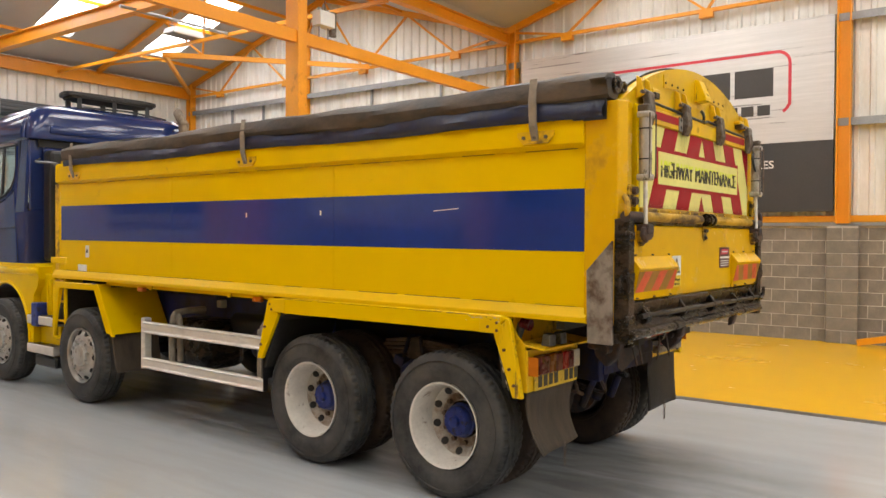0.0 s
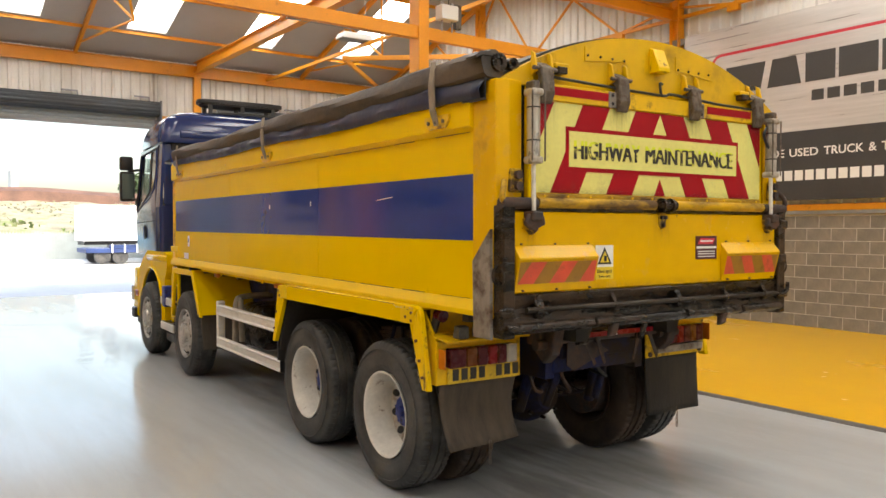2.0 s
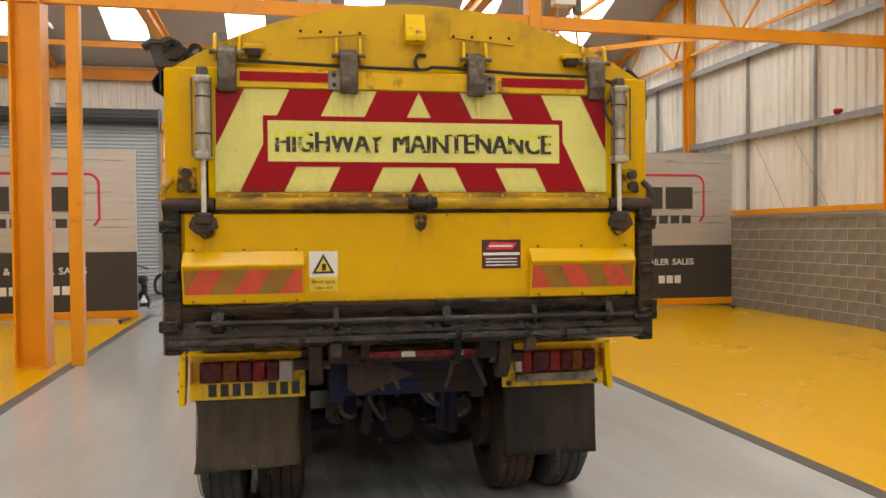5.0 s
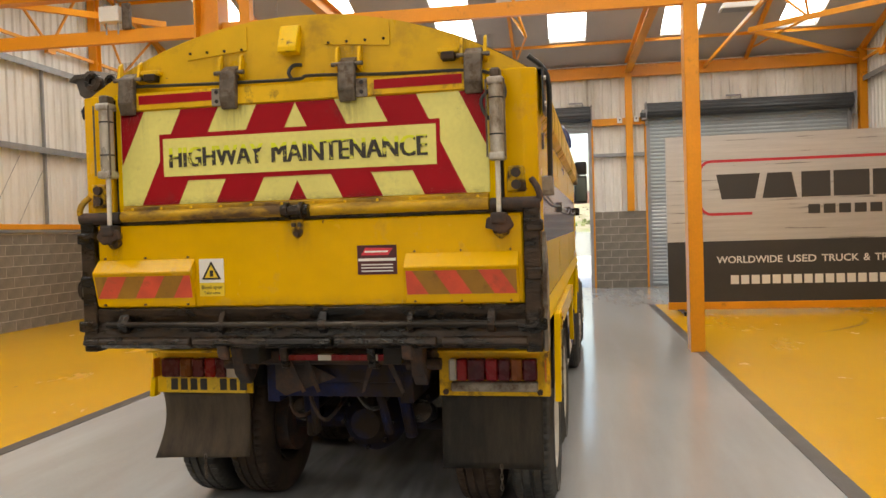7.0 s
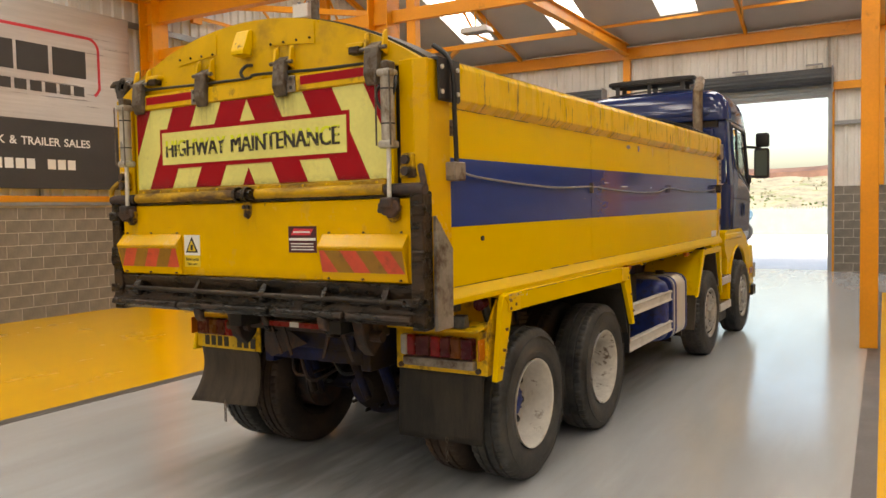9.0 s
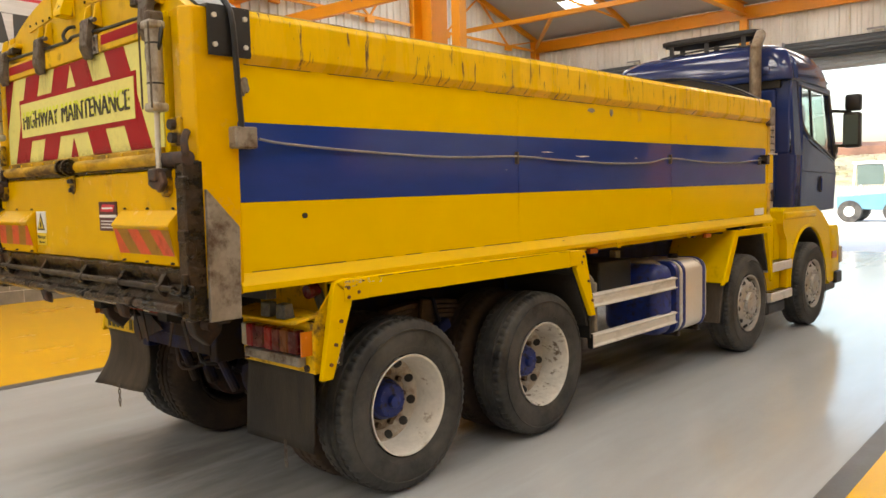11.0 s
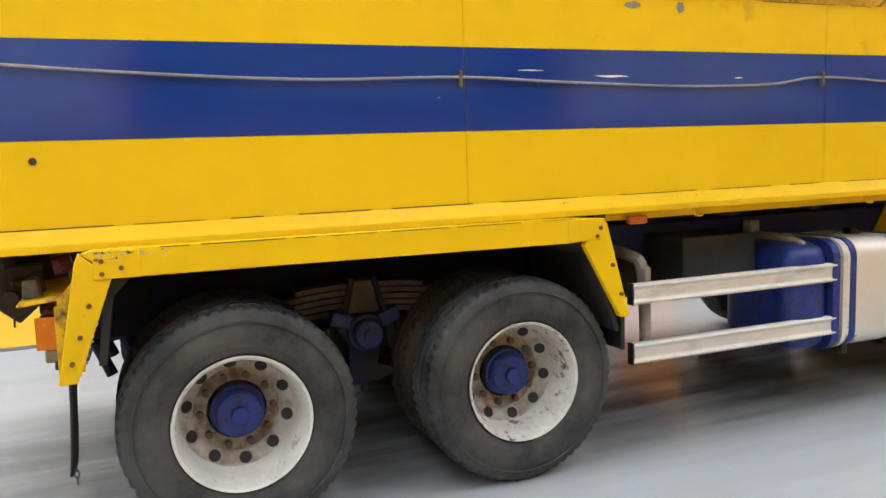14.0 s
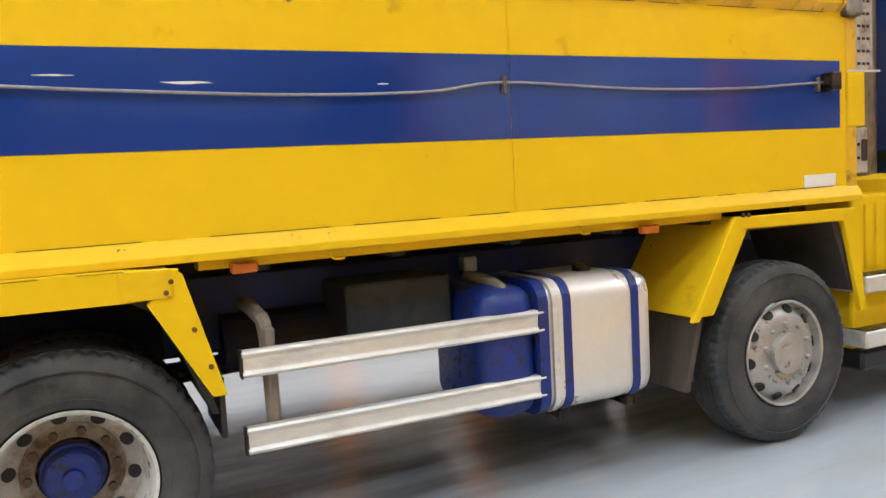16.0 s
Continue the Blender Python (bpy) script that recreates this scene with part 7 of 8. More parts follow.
    part("mirror_glass", box(B(), *sx(1.28 - mo, 1.465 - mo), 9.453, 9.46, 2.26, 2.63), GLASS, mr)
    for z in (2.67, 2.24):
        part("mirror_arm", tube(B(), [(s * 1.15, 9.26, z + 0.01), (s * (1.22 - mo * 0.5), 9.40, z + 0.01), (s * (1.35 - mo), 9.53, z)], 0.020, 8), BLACK, mr)
    part("mirror_foot", box(B(), *sx(1.16, 1.24), 9.22, 9.34, 2.15, 2.27, 0.02, 2), BLACK, mr)
    # yellow wing with the wheel arch, step well and bumper end
    arc_i = [(Y1C + 0.63 * math.cos(a), 0.56 + 0.66 * math.sin(a)) for a in [math.pi * k / 16 for k in range(17)]]
    wing = [(7.60, 0.42), (7.60, 1.10), (7.50, 1.20), (7.46, 1.30), (7.47, 1.44), (7.60, 1.475), (8.60, 1.475), (8.90, 1.36), (9.12, 1.22), (9.2, 1.0), (9.2, 0.42)] + arc_i
    ar = part("wheel_arch", prism(B(), wing, "x", s * 0.72, s * 1.215), YELLOW, cab, "yellow front wing with its wheel arch")
    lip = [(Y1C + 0.645 * math.cos(a), 0.56 + 0.675 * math.sin(a)) for a in [math.pi * k / 20 for k in range(21)]]
    part("arch_lip", tube(B(), [(s * 1.215, y, z) for y, z in [(Y1C + 0.65, 0.44)] + lip + [(Y1C - 0.65, 0.44)]], 0.022, 8), YELLOW, ar, "", True)
    part("wing_ledge", box(B(), *sx(1.05, 1.232), 7.50, 8.62, 1.335, 1.43, 0.03, 3), YELLOW, ar, "", True)
    part("arch_lining", prism(B(), arc_i + [(p[0] * 1.0 + (0.02 if p[0] < Y1C else -0.02), p[1] - 0.02) for p in arc_i[::-1]], "x", s * 0.7, s * 1.2), DARKV, ar)
    part("step_well", box(B(), *sx(0.8, 1.14), 7.06, 7.59, 0.40, 1.36, 0.02, 2), YELLOW, ar, "yellow step well")
    for y in (7.18, 7.28, 7.38):
        part("well_rib", box(B(), *sx(1.13, 1.155), y - 0.012, y + 0.012, 0.9, 1.3, 0.006), YELLOW, ar)
    for z in (0.48, 0.82):
        part("step", box(B(), *sx(1.02, 1.25), 7.04, 7.70, z - 0.055, z + 0.05, 0.01), ALU, ar, "aluminium cab step")
        part("step_tread", box(B(), *sx(1.04, 1.24), 7.06, 7.68, z + 0.05, z + 0.056), GRIMY, ar)
    part("arch_skirt", box(B(), *sx(0.9, 1.2), 7.07, 7.6, 0.27, 0.40, 0.02), BLACK, ar)
    if s < 0:
        part("filler_box", box(B(), -1.262, -1.1, 7.40, 7.56, 0.74, 1.02, 0.012), HUB_BLUE, ar, "small blue box on the step well")
    for ob in [ar] + list(ar.children):
        ob["lower"] = 1
bm = prism(B(), [(9.21, 0.42), (9.66, 0.42), (9.72, 0.60), (9.70, 1.02), (9.64, 1.19), (9.21, 1.19)], "x", -1.19, 1.19, 0.03, 2)
bp = part("bumper", bm, YELLOW, cab, "yellow front bumper", True)
part("bumper_foot", box(B(), -1.15, 1.15, 9.25, 9.66, 0.30, 0.42, 0.02), BLACK, bp)
for s in (-1, 1):
    part("headlamp", box(B(), s * 1.04 - 0.18, s * 1.04 + 0.18, 9.66, 9.735, 0.66, 0.90, 0.02, 2), LENS_W, bp, "headlamp glass")
    part("bumper_stub", box(B(), s * 1.20 - 0.03, s * 1.20 + 0.03, 9.45, 9.68, 0.40, 0.56, 0.012), BLACK, bp)
    part("corner_lamp", box(B(), s * 1.19 - 0.012, s * 1.19 + 0.012, 9.35, 9.55, 0.74, 0.84, 0.006), LENS_A, bp, "amber corner lamp")
for ob in [bp] + list(bp.children):
    ob["lower"] = 1
part("windscreen", prism(B(), [(9.505, 2.10), (9.52, 2.10), (9.27, 2.90), (9.245, 2.90)], "x", -1.02, 1.02), CABGLASS, cab, "windscreen glass")
part("sun_visor", prism(B(), [(9.22, 2.98), (9.46, 2.90), (9.47, 2.92), (9.22, 3.02)], "x", -0.98, 0.98), BLACK, cab, "dark sun visor")
part("grille", box(B(), -0.85, 0.85, 9.50, 9.545, 1.30, 1.90, 0.01), BLACK, cab, "black front grille")
for s in (-1, 1):
    part("roof_lamp", box(B(), s * 0.80 - 0.06, s * 0.80 + 0.06, 8.78, 8.92, 3.19, 3.29, 0.03, 2), LENS_W, cab, "small roof lamp")
    part("air_horn", rod(B(), (s * 0.6, 8.5, 3.36), (s * 0.6, 8.85, 3.34), 0.025, 10, 0.05), ALU, cab)
# rear of the roof: raised moulding and the dark joint below it
part("roof_moulding", box(B(), -0.95, 0.95, 7.145, 7.18, 3.0, 3.10, 0.016, 2), CAB_BLUE, cab, "", True)
part("roof_joint", box(B(), -1.05, 1.05, 7.22, 7.275, 2.85, 2.925), DARKV, cab)
for s in (-1, 1):
    part("joint_lug", box(B(), s * 0.45 - 0.08, s * 0.45 + 0.08, 7.21, 7.27, 2.87, 2.90, 0.006), CAB_BLUE, cab)
# raised roof hatch: thin rounded panel on struts
ov = [(0.04 + 0.64 * math.copysign(abs(math.cos(a)) ** 0.5, math.cos(a)), 8.0 + 0.34 * math.copysign(abs(math.sin(a)) ** 0.6, math.sin(a))) for a in [2 * math.pi * k / 32 for k in range(32)]]
rk = part("roof_hatch", prism(B(), ov, "z", 3.525, 3.575, 0.012, 2), BLACK, cab, "black raised roof hatch panel on the cab", True)
part("hatch_rim", prism(B(), [(0.04 + (x - 0.04) * 0.93, 8.0 + (y - 8.0) * 0.9) for x, y in ov], "z", 3.50, 3.525), DARKV, rk)
part("hatch_base", box(B(), -0.52, 0.60, 7.74, 8.28, 3.33, 3.385, 0.015, 2), BLACK, rk)
for x in (-0.44, 0.04, 0.52):
    for y in (7.78, 8.22):
        part("hatch_strut", box(B(), x - 0.03, x + 0.03, y - 0.02, y + 0.02, 3.38, 3.50, 0.005), BLACK, rk)
part("roof_cable", tube(B(), smooth_path([(-0.55, 7.5, 3.36), (-0.3, 7.45, 3.38), (0.2, 7.5, 3.40), (0.75, 7.5, 3.36)], 5), 0.012, 6), BLACK, rk)
part("cab_back_panel", box(B(), -1.0, 1.0, 7.20, 7.275, 1.6, 2.84, 0.03, 2), CAB_BLUE, cab)
part("intake", box(B(), -1.02, -0.75, 7.0, 7.2, 1.5, 2.8, 0.04, 2), BLACK, cab, "black air intake behind the cab")
# exhaust stack with a slanted tip
ex = part("exhaust_pipe", rod(B(), (0.83, 7.62, 1.2), (0.83, 7.62, 3.36), 0.066, 20), STACK, truck, "steel exhaust stack behind the cab", True)
bm = B()
tip = []
for cy, cz, lean in ((0.0, 3.355, 0.0), (0.015, 3.40, 0.35), (0.085, 3.47, 0.55), (0.15, 3.55, 1.15)):
    tip.append([bm.verts.new((0.83 + 0.065 * math.cos(a), 7.62 + cy + 0.065 * math.sin(a) * math.cos(lean), 0.0 + cz - 0.065 * math.sin(a) * math.sin(lean))) for a in [2 * math.pi * k / 20 for k in range(20)]])
for ra, rb_ in zip(tip, tip[1:]):
    for k in range(20):
        bm.faces.new((ra[k], ra[(k + 1) % 20], rb_[(k + 1) % 20], rb_[k]))
tp = part("stack_tip", bm, STACK, ex, "slanted exhaust tip", True)
tp.modifiers.new("thick", "SOLIDIFY").thickness = 0.006
# cables behind the cab
part("coil", tube(B(), smooth_path([(-1.1, 7.1, 2.7), (-1.24, 6.95, 2.6), (-1.22, 6.85, 2.35), (-1.1, 6.9, 2.2)], 5), 0.012, 6), BLACK, cab)
part("grab_rail", tube(B(), smooth_path([(-1.22, 6.86, 1.55), (-1.235, 6.85, 2.3), (-1.2, 6.9, 2.36)], 4), 0.016, 8), ALU, cab, "steel grab rail behind the cab")

# the tipping body sits with a slight rake, rising towards the cab
for ob in [body] + list(body.children_recursive):
    if ob.matrix_basis == Matrix.Identity(4):
        for v in ob.data.vertices:
            v.co.z += 0.0048 * max(v.co.y, 0.0)

# the cab stands clear of the body, high in the roof and narrowing slightly to the front
STATIONS = ((6.95, 6.95), (7.0, 7.58), (7.16, 7.75), (7.27, 7.85), (8.03, 8.12), (9.24, 9.52), (9.6, 9.90))


def cab_y(y):
    for (a, fa), (b, fb) in zip(STATIONS, STATIONS[1:]):
        if a <= y <= b:
            return fa + (fb - fa) * (y - a) / (b - a)
    return y


for ob in [cab] + list(cab.children_recursive):
    if ob.get("lower"):
        continue
    for v in ob.data.vertices:
        v.co.y = cab_y(v.co.y)
        if v.co.z > 2.12:
            v.co.z = 2.12 + (v.co.z - 2.12) * 1.075
        v.co.x *= 1 - 0.055 * min(max((v.co.y - 8.3) / 1.5, 0.0), 1.0)
for ob in [cab] + list(cab.children_recursive):
    if ob.get("lower"):
        del ob["lower"]

# ---- signs and banners ----


def fit_words(name, text, width, height, material, parent, m):
    ob = words(name, text, 1.0, material, parent, m, 0.0015, stretch=1.0, heavy=0.015)
    xs_ = [v.co.x for v in ob.data.vertices]
    ys_ = [v.co.y for v in ob.data.vertices]
    ob.data.transform(Matrix.Translation((-(min(xs_) + max(xs_)) / 2, -(min(ys_) + max(ys_)) / 2, 0)))
    ob.data.transform(Matrix.Diagonal((width / (max(xs_) - min(xs_)), height / (max(ys_) - min(ys_)), 1, 1)))
    return ob


def banner_face(par, w, h, zb):
    """A grey and black printed sheet, w by h, its lower left corner at (0, zb), facing -y."""
    k = w / 6.28
    split = zb + h * 0.365
    part("grey_sheet", box(B(), 0, w, -0.012, 0.0, split, zb + h, 0.002), BAN, par, "brushed silver-grey printed sheet")
    part("black_sheet", box(B(), 0, w, -0.013, 0.0, zb, split, 0.002), BAN_D, par, "charcoal printed sheet")
    l, r, t, b, q, g = 0.66 * k, 5.56 * k, zb + h * 0.845, zb + h * 0.527, 0.22, 0.055

    def line(pts):
        bm = B()
        left, right = [], []
        for i, p in enumerate(pts):
            p = Vector(p)
            d = (Vector(pts[min(i + 1, len(pts) - 1)]) - Vector(pts[max(i - 1, 0)])).normalized()
            nrm = Vector((-d.y, d.x))
            left.append(bm.verts.new((p.x + nrm.x * g / 2, -0.016, p.y + nrm.y * g / 2)))
            right.append(bm.verts.new((p.x - nrm.x * g / 2, -0.016, p.y - nrm.y * g / 2)))
        for i in range(len(pts) - 1):
            bm.faces.new((left[i], left[i + 1], right[i + 1], right[i]))
        return bm
    arc4 = lambda cx, cz, a0, a1: [(cx + q * math.cos(radians(a0 + (a1 - a0) * i / 6)), cz + q * math.sin(radians(a0 + (a1 - a0) * i / 6))) for i in range(7)]
    pts = [(l + 1.0 * k, b)] + arc4(l + q, b + q, 270, 180) + arc4(l + q, t - q, 180, 90) + arc4(r - q, t - q, 90, 0) + [(r, b + 0.12)] + arc4(r - q * 0.6 - 0.09, b + q * 0.9, 0, -60)[2:]
    part("red_frame_line", line(pts), LOGO_R, par, "red line framing the printed mark")
    # plain blocks for the printed mark
    za, zc = zb + h * 0.615, zb + h * 0.765
    cells = ((0.98, 1.82, 1), (1.86, 2.52, -1), (2.60, 3.14, 0), (3.20, 3.86, 0), (3.92, 4.52, 0), (4.60, 5.28, 0))
    for a, c, lean in cells:
        sh = 0.10 * lean
        part("mark_block", prism(B(), [((a + max(sh, 0)) * k, za), ((c - max(sh, 0)) * k, za), ((c + min(sh, 0)) * k, zc), ((a - min(sh, 0)) * k, zc)], "y", -0.017, -0.012), LOGO, par)
    for i in range(9):
        a = 2.72 + i * 0.286
        part("mark_block", box(B(), a * k, (a + 0.22) * k, -0.017, -0.012, zb + h * 0.515, zb + h * 0.570), LOGO, par)
    for text, a, c in (("WORLDWIDE", 0.0, 1.26), ("USED", 1.36, 1.90), ("TRUCK", 2.0, 2.69), ("&", 2.77, 2.90), ("TRAILER", 2.98, 3.73), ("SALES", 3.81, 4.35)):
        part_ob = fit_words("printed_word", text, (c - a) * k, h * 0.043, PALE, par, pose((0.955 + (a + c) / 2) * k, -0.015, zb + h * 0.252, 90))
        part_ob["label"] = "white printed word"
    for i in range(19):
        if i == 15:
            continue
        a = 1.22 + i * 0.2
        part("address_bar", box(B(), a * k, (a + 0.155) * k, -0.017, -0.012, zb + h * 0.105, zb + h * 0.158), PALE, par)


sg = thing("wall_banner", "large grey and charcoal printed banner hung on the sheeted wall", "banner", (XE - 0.18, 7.13, 0), "wall banners", rz=-90)
banner_face(sg, 6.34, 3.45, 2.31)
part("banner_frame", box(B(), 0, 6.34, 0.0, 0.05, 2.31, 5.76), GALV, sg)
sg = thing("wall_banner", "large grey and charcoal printed banner hung on the sheeted wall", "banner", (XW + 0.18, 0.85, 0), "wall banners", rz=90)
banner_face(sg, 6.28, 3.40, 2.36)
part("banner_frame", box(B(), 0, 6.28, 0.0, 0.05, 2.36, 5.76), GALV, sg)
for x, y in ((3.38, 12.35), (-9.85, 13.1)):
    fb = thing("standing_banner", "grey and charcoal printed banner on an orange wheeled frame", "banner", (x, y, 0), "standing banners")
    w = 6.24
    banner_face(fb, w, 3.34, 0.23)
    part("base_bar", box(B(), -0.01, w + 0.01, -0.03, 0.03, 0.08, 0.23, 0.006), ORANGE, fb, "orange steel base bar")
    part("back_frame", box(B(), 0.0, 0.05, 0.0, 0.05, 0.23, 3.56), GALV, fb)
    part("back_frame", box(B(), w - 0.05, w, 0.0, 0.05, 0.23, 3.56), GALV, fb)
    part("back_frame", box(B(), 0.05, w - 0.05, 0.0, 0.05, 3.5, 3.56), GALV, fb)
    for u in (0.25, w - 0.25):
        part("foot", box(B(), u - 0.04, u + 0.04, -0.55, 0.55, 0.05, 0.085, 0.006), BLACK, fb, "black floor foot")
        for dy in (-0.48, 0.48):
            part("castor", rod(B(), (u - 0.02, dy, 0.03), (u + 0.02, dy, 0.03), 0.028, 12), BLACK, fb)

# ---- fittings on the steelwork and end wall ----
for x, y, z in ((5.1, 13.3, 6.3), (-6.1, 15.08, 6.5), (0.2, 15.3, 7.35)):
    hl = thing("high_bay_lamp", "white box lamp hanging unlit under the roof", "lamp", (x, y, z), "high bay lamps")
    part("housing", prism(B(), [(-0.42, 0.0), (0.42, 0.0), (0.36, 0.14), (-0.36, 0.14)], "y", -0.2, 0.2, 0.01), LAMPBOX, hl)
    part("underside", box(B(), -0.38, 0.38, -0.17, 0.17, -0.012, 0.0), GALV, hl)
    for dx in (-0.3, 0.3):
        part("hanger", rod(B(), (dx, 0, 0.14), (dx, 0, roof_z(y) - z - 0.02), 0.006, 6), GALV, hl)
for x, z in ((3.62, 5.20), (-5.62, 5.20)):
    jb = thing("control_box", "white control box clamped above the orange tie beam", "control box", (x, 7.42, z), "control boxes")
    part("case", box(B(), -0.17, 0.17, -0.12, 0.08, 0.06, 0.30, 0.01), LAMPBOX, jb)
    for dx in (-0.1, 0.1):
        part("conduit", rod(B(), (dx, -0.02, -0.12), (dx, -0.02, 0.06), 0.014, 8), GALV, jb)
        part("gland", rod(B(), (dx, -0.02, 0.30), (dx, -0.02, 0.36), 0.03, 10), GALV, jb)
    part("conduit", rod(B(), (0.05, 0.0, 0.3), (0.05, 0.0, 0.75), 0.008, 6), BLACK, jb)
    part("clamp", box(B(), 0.17, 0.30, -0.03, 0.05, -0.05, 0.36, 0.01), HINGE, jb)
for x in (-6.5, -0.1, 1.75, 6.2):
    lb = thing("wall_bracket", "small dark conduit bracket on the end wall", "bracket", (x, YN - 0.06, 5.46), "wall brackets")
    part("bar", box(B(), -0.25, 0.15, -0.06, 0.0, -0.02, 0.02), GALV, lb)
    part("drop", box(B(), 0.13, 0.16, -0.05, 0.0, -0.18, -0.02), GALV, lb)
for x, z in ((-2.62, 4.9), (2.95, 4.9), (3.42, 4.92)):
    sb = thing("switch_box", "small white switch box on the orange bar", "switch box", (x, YN - 0.19, z), "switch boxes")
    part("case", box(B(), -0.07, 0.07, -0.05, 0.03, -0.09, 0.09, 0.008), LAMPBOX, sb)
    part("knob", rod(B(), (0, -0.05, 0), (0, -0.07, 0), 0.025, 10), BLACK, sb)
for x, z in ((-2.5, 1.36), (3.25, 1.42)):
    nt_ = thing("wall_notice", "small yellow notice fixed to the block wall", "notice", (x, YN - 0.05, z), "wall notices")
    part("sheet", box(B(), -0.07, 0.07, -0.008, 0.012, -0.14, 0.14), STICK_Y, nt_)
    part("print_bar", box(B(), -0.05, 0.05, -0.011, -0.008, 0.03, 0.06), BLACK, nt_)
    part("print_bar", box(B(), -0.05, 0.05, -0.011, -0.008, -0.04, -0.02), BLACK, nt_)
DRUM = mat("blue_plastic_drum", (0.015, 0.11, 0.42), 0.4, var=0.12, scale=5)
dr = thing("drum", "blue plastic drum on the floor by the doorway", "drum", (-2.75, 19.1, 0))
bm, _ = lathe(B(), [(0, 0.001), (0, 0.19), (0.02, 0.205), (0.17, 0.205), (0.18, 0.198), (0.19, 0.205), (0.36, 0.205), (0.37, 0.198), (0.38, 0.205), (0.53, 0.205), (0.55, 0.195), (0.55, 0.001)], 28)
part("shell", bm, DRUM, dr, "", True).matrix_local = pose(0, 0, 0, 0, -90, 0)
for dx, h, lean in ((-0.09, 0.42, 0.08), (0.1, 0.40, -0.06)):
    part("pump", tube(B(), [(dx, -0.05, 0.55), (dx + lean, -0.05, 0.55 + h)], 0.018, 8), GALV, dr, "hand pump on the drum")
    part("pump_head", box(B(), dx + lean - 0.06, dx + lean + 0.06, -0.1, 0.0, 0.52 + h, 0.60 + h, 0.01), LAMPBOX, dr)
    part("pump_label", box(B(), dx - 0.05, dx + 0.05, -0.12, -0.06, 0.62, 0.74, 0.01), RED, dr)
for x, h, m_, nm, lab in ((-3.32, 1.25, WEB, "broom", "wooden broom leaning on the block wall"), (-3.5, 0.9, GALV, "shovel", "shovel with a green blade leaning on the wall")):
    bl = thing(nm, lab, nm, (x, 19.3, 0))
    part("shaft", rod(B(), (0, -0.05, 0.12), (0.02, 0.05, h), 0.014, 8), m_, bl)
    part("head", box(B(), -0.10, 0.12, -0.1, 0.0, 0.0, 0.2 if nm == "broom" else 0.32, 0.02, 2), BLACK if nm == "broom" else mat("green_blade", (0.03, 0.14, 0.06), 0.5), bl)
pw = thing("pressure_washer", "dark pressure washer standing behind the banner", "pressure washer", (-4.15, 16.2, 0))
part("frame", tube(B(), smooth_path([(-0.25, 0.2, 0.15), (-0.28, 0.2, 0.9), (-0.1, 0.2, 1.05), (0.25, 0.2, 0.95)], 5), 0.02, 8), BLACK, pw)
part("motor", box(B(), -0.25, 0.22, -0.2, 0.25, 0.18, 0.62, 0.08, 3), CHASSIS_BLUE, pw)
part("cover", box(B(), -0.2, 0.25, -0.18, 0.2, 0.60, 0.82, 0.07, 3), BLACK, pw)
part("wheel", rod(B(), (-0.30, 0.1, 0.14), (-0.24, 0.1, 0.14), 0.14, 18), BLACK, pw)
part("wheel", rod(B(), (0.22, 0.1, 0.14), (0.28, 0.1, 0.14), 0.14, 18), BLACK, pw)
part("hose_reel", rod(B(), (-0.02, -0.25, 0.5), (-0.02, -0.19, 0.5), 0.16, 18), GALV, pw)
bt = thing("bottle", "white plastic bottle on the floor beside the washer", "bottle", (-3.95, 15.9, 0))
bm, _ = lathe(B(), [(0, 0.001), (0, 0.075), (0.02, 0.085), (0.2, 0.085), (0.25, 0.05), (0.29, 0.03), (0.33, 0.03), (0.33, 0.001)], 18)
part("body", bm, LAMPBOX, bt, "", True).matrix_local = pose(0, 0, 0, 0, -90, 0)
part("label_band", rod(B(), (0, 0, 0.06), (0, 0, 0.15), 0.0865, 18), BLACK, bt)
al = thing("alarm_siren", "small red alarm siren on the wall rail", "siren", (XE - 0.17, 8.7, 3.99))
part("horn", rod(B(), (0, -0.12, 0), (0, 0.04, 0), 0.03, 12, 0.06), RED, al)
part("bracket", box(B(), -0.02, 0.06, -0.03, 0.03, -0.06, 0.02), HINGE, al)
gb = thing("guard_rail", "low orange guard rail bolted by the side wall", "guard rail", (9.2, 0.0, 0))
part("bar", beam(B(), (0.13, 0.36, 0.06), (-0.1, -1.4, 0.46), 0.06, 0.11), ORANGE, gb)
part("post", box(B(), -0.14, -0.06, -1.44, -1.36, 0, 0.5, 0.006), ORANGE, gb)
for y, x, s in ((10.4, XE, -1), (9.1, XE, -1), (17.0, XE, -1), (9.9, XW, 1), (10.8, XW, 1)):
    bm = rod(B(), (x + s * 0.06, y, 2.25), (x + s * 0.06, y + 1.0, 3.7), 0.006, 6)
    structure(part("brace_rod", bm, GALV), "thin steel bracing rod on the wall", "rod")

# ---- the yard outside ----
random.seed(21)
bm = B()
nx, ny = 90, 16
grid = []
for j in range(ny + 1):
    v = j / ny
    row = []
    for i in range(nx + 1):
        x = -60 + 130 * i / nx
        n_ = noise.noise(Vector((x * 0.12, v * 4, 0)))
        y = 47 + 22 * v + n_
        z = -0.05 + 4.1 * (v ** 0.8) + 0.5 * n_ * v + 0.25 * noise.noise(Vector((x * 0.7, v * 9, 3))) * (v > 0.05)
        row.append(bm.verts.new((x, y, z)))
    grid.append(row)
for a, b in zip(grid, grid[1:]):
    for i in range(nx):
        bm.faces.new((a[i], a[i + 1], b[i + 1], b[i]))
structure(part("grass_bank", bm, GRASS, smooth=True), "rough grass bank rising beyond the yard fence", "bank")
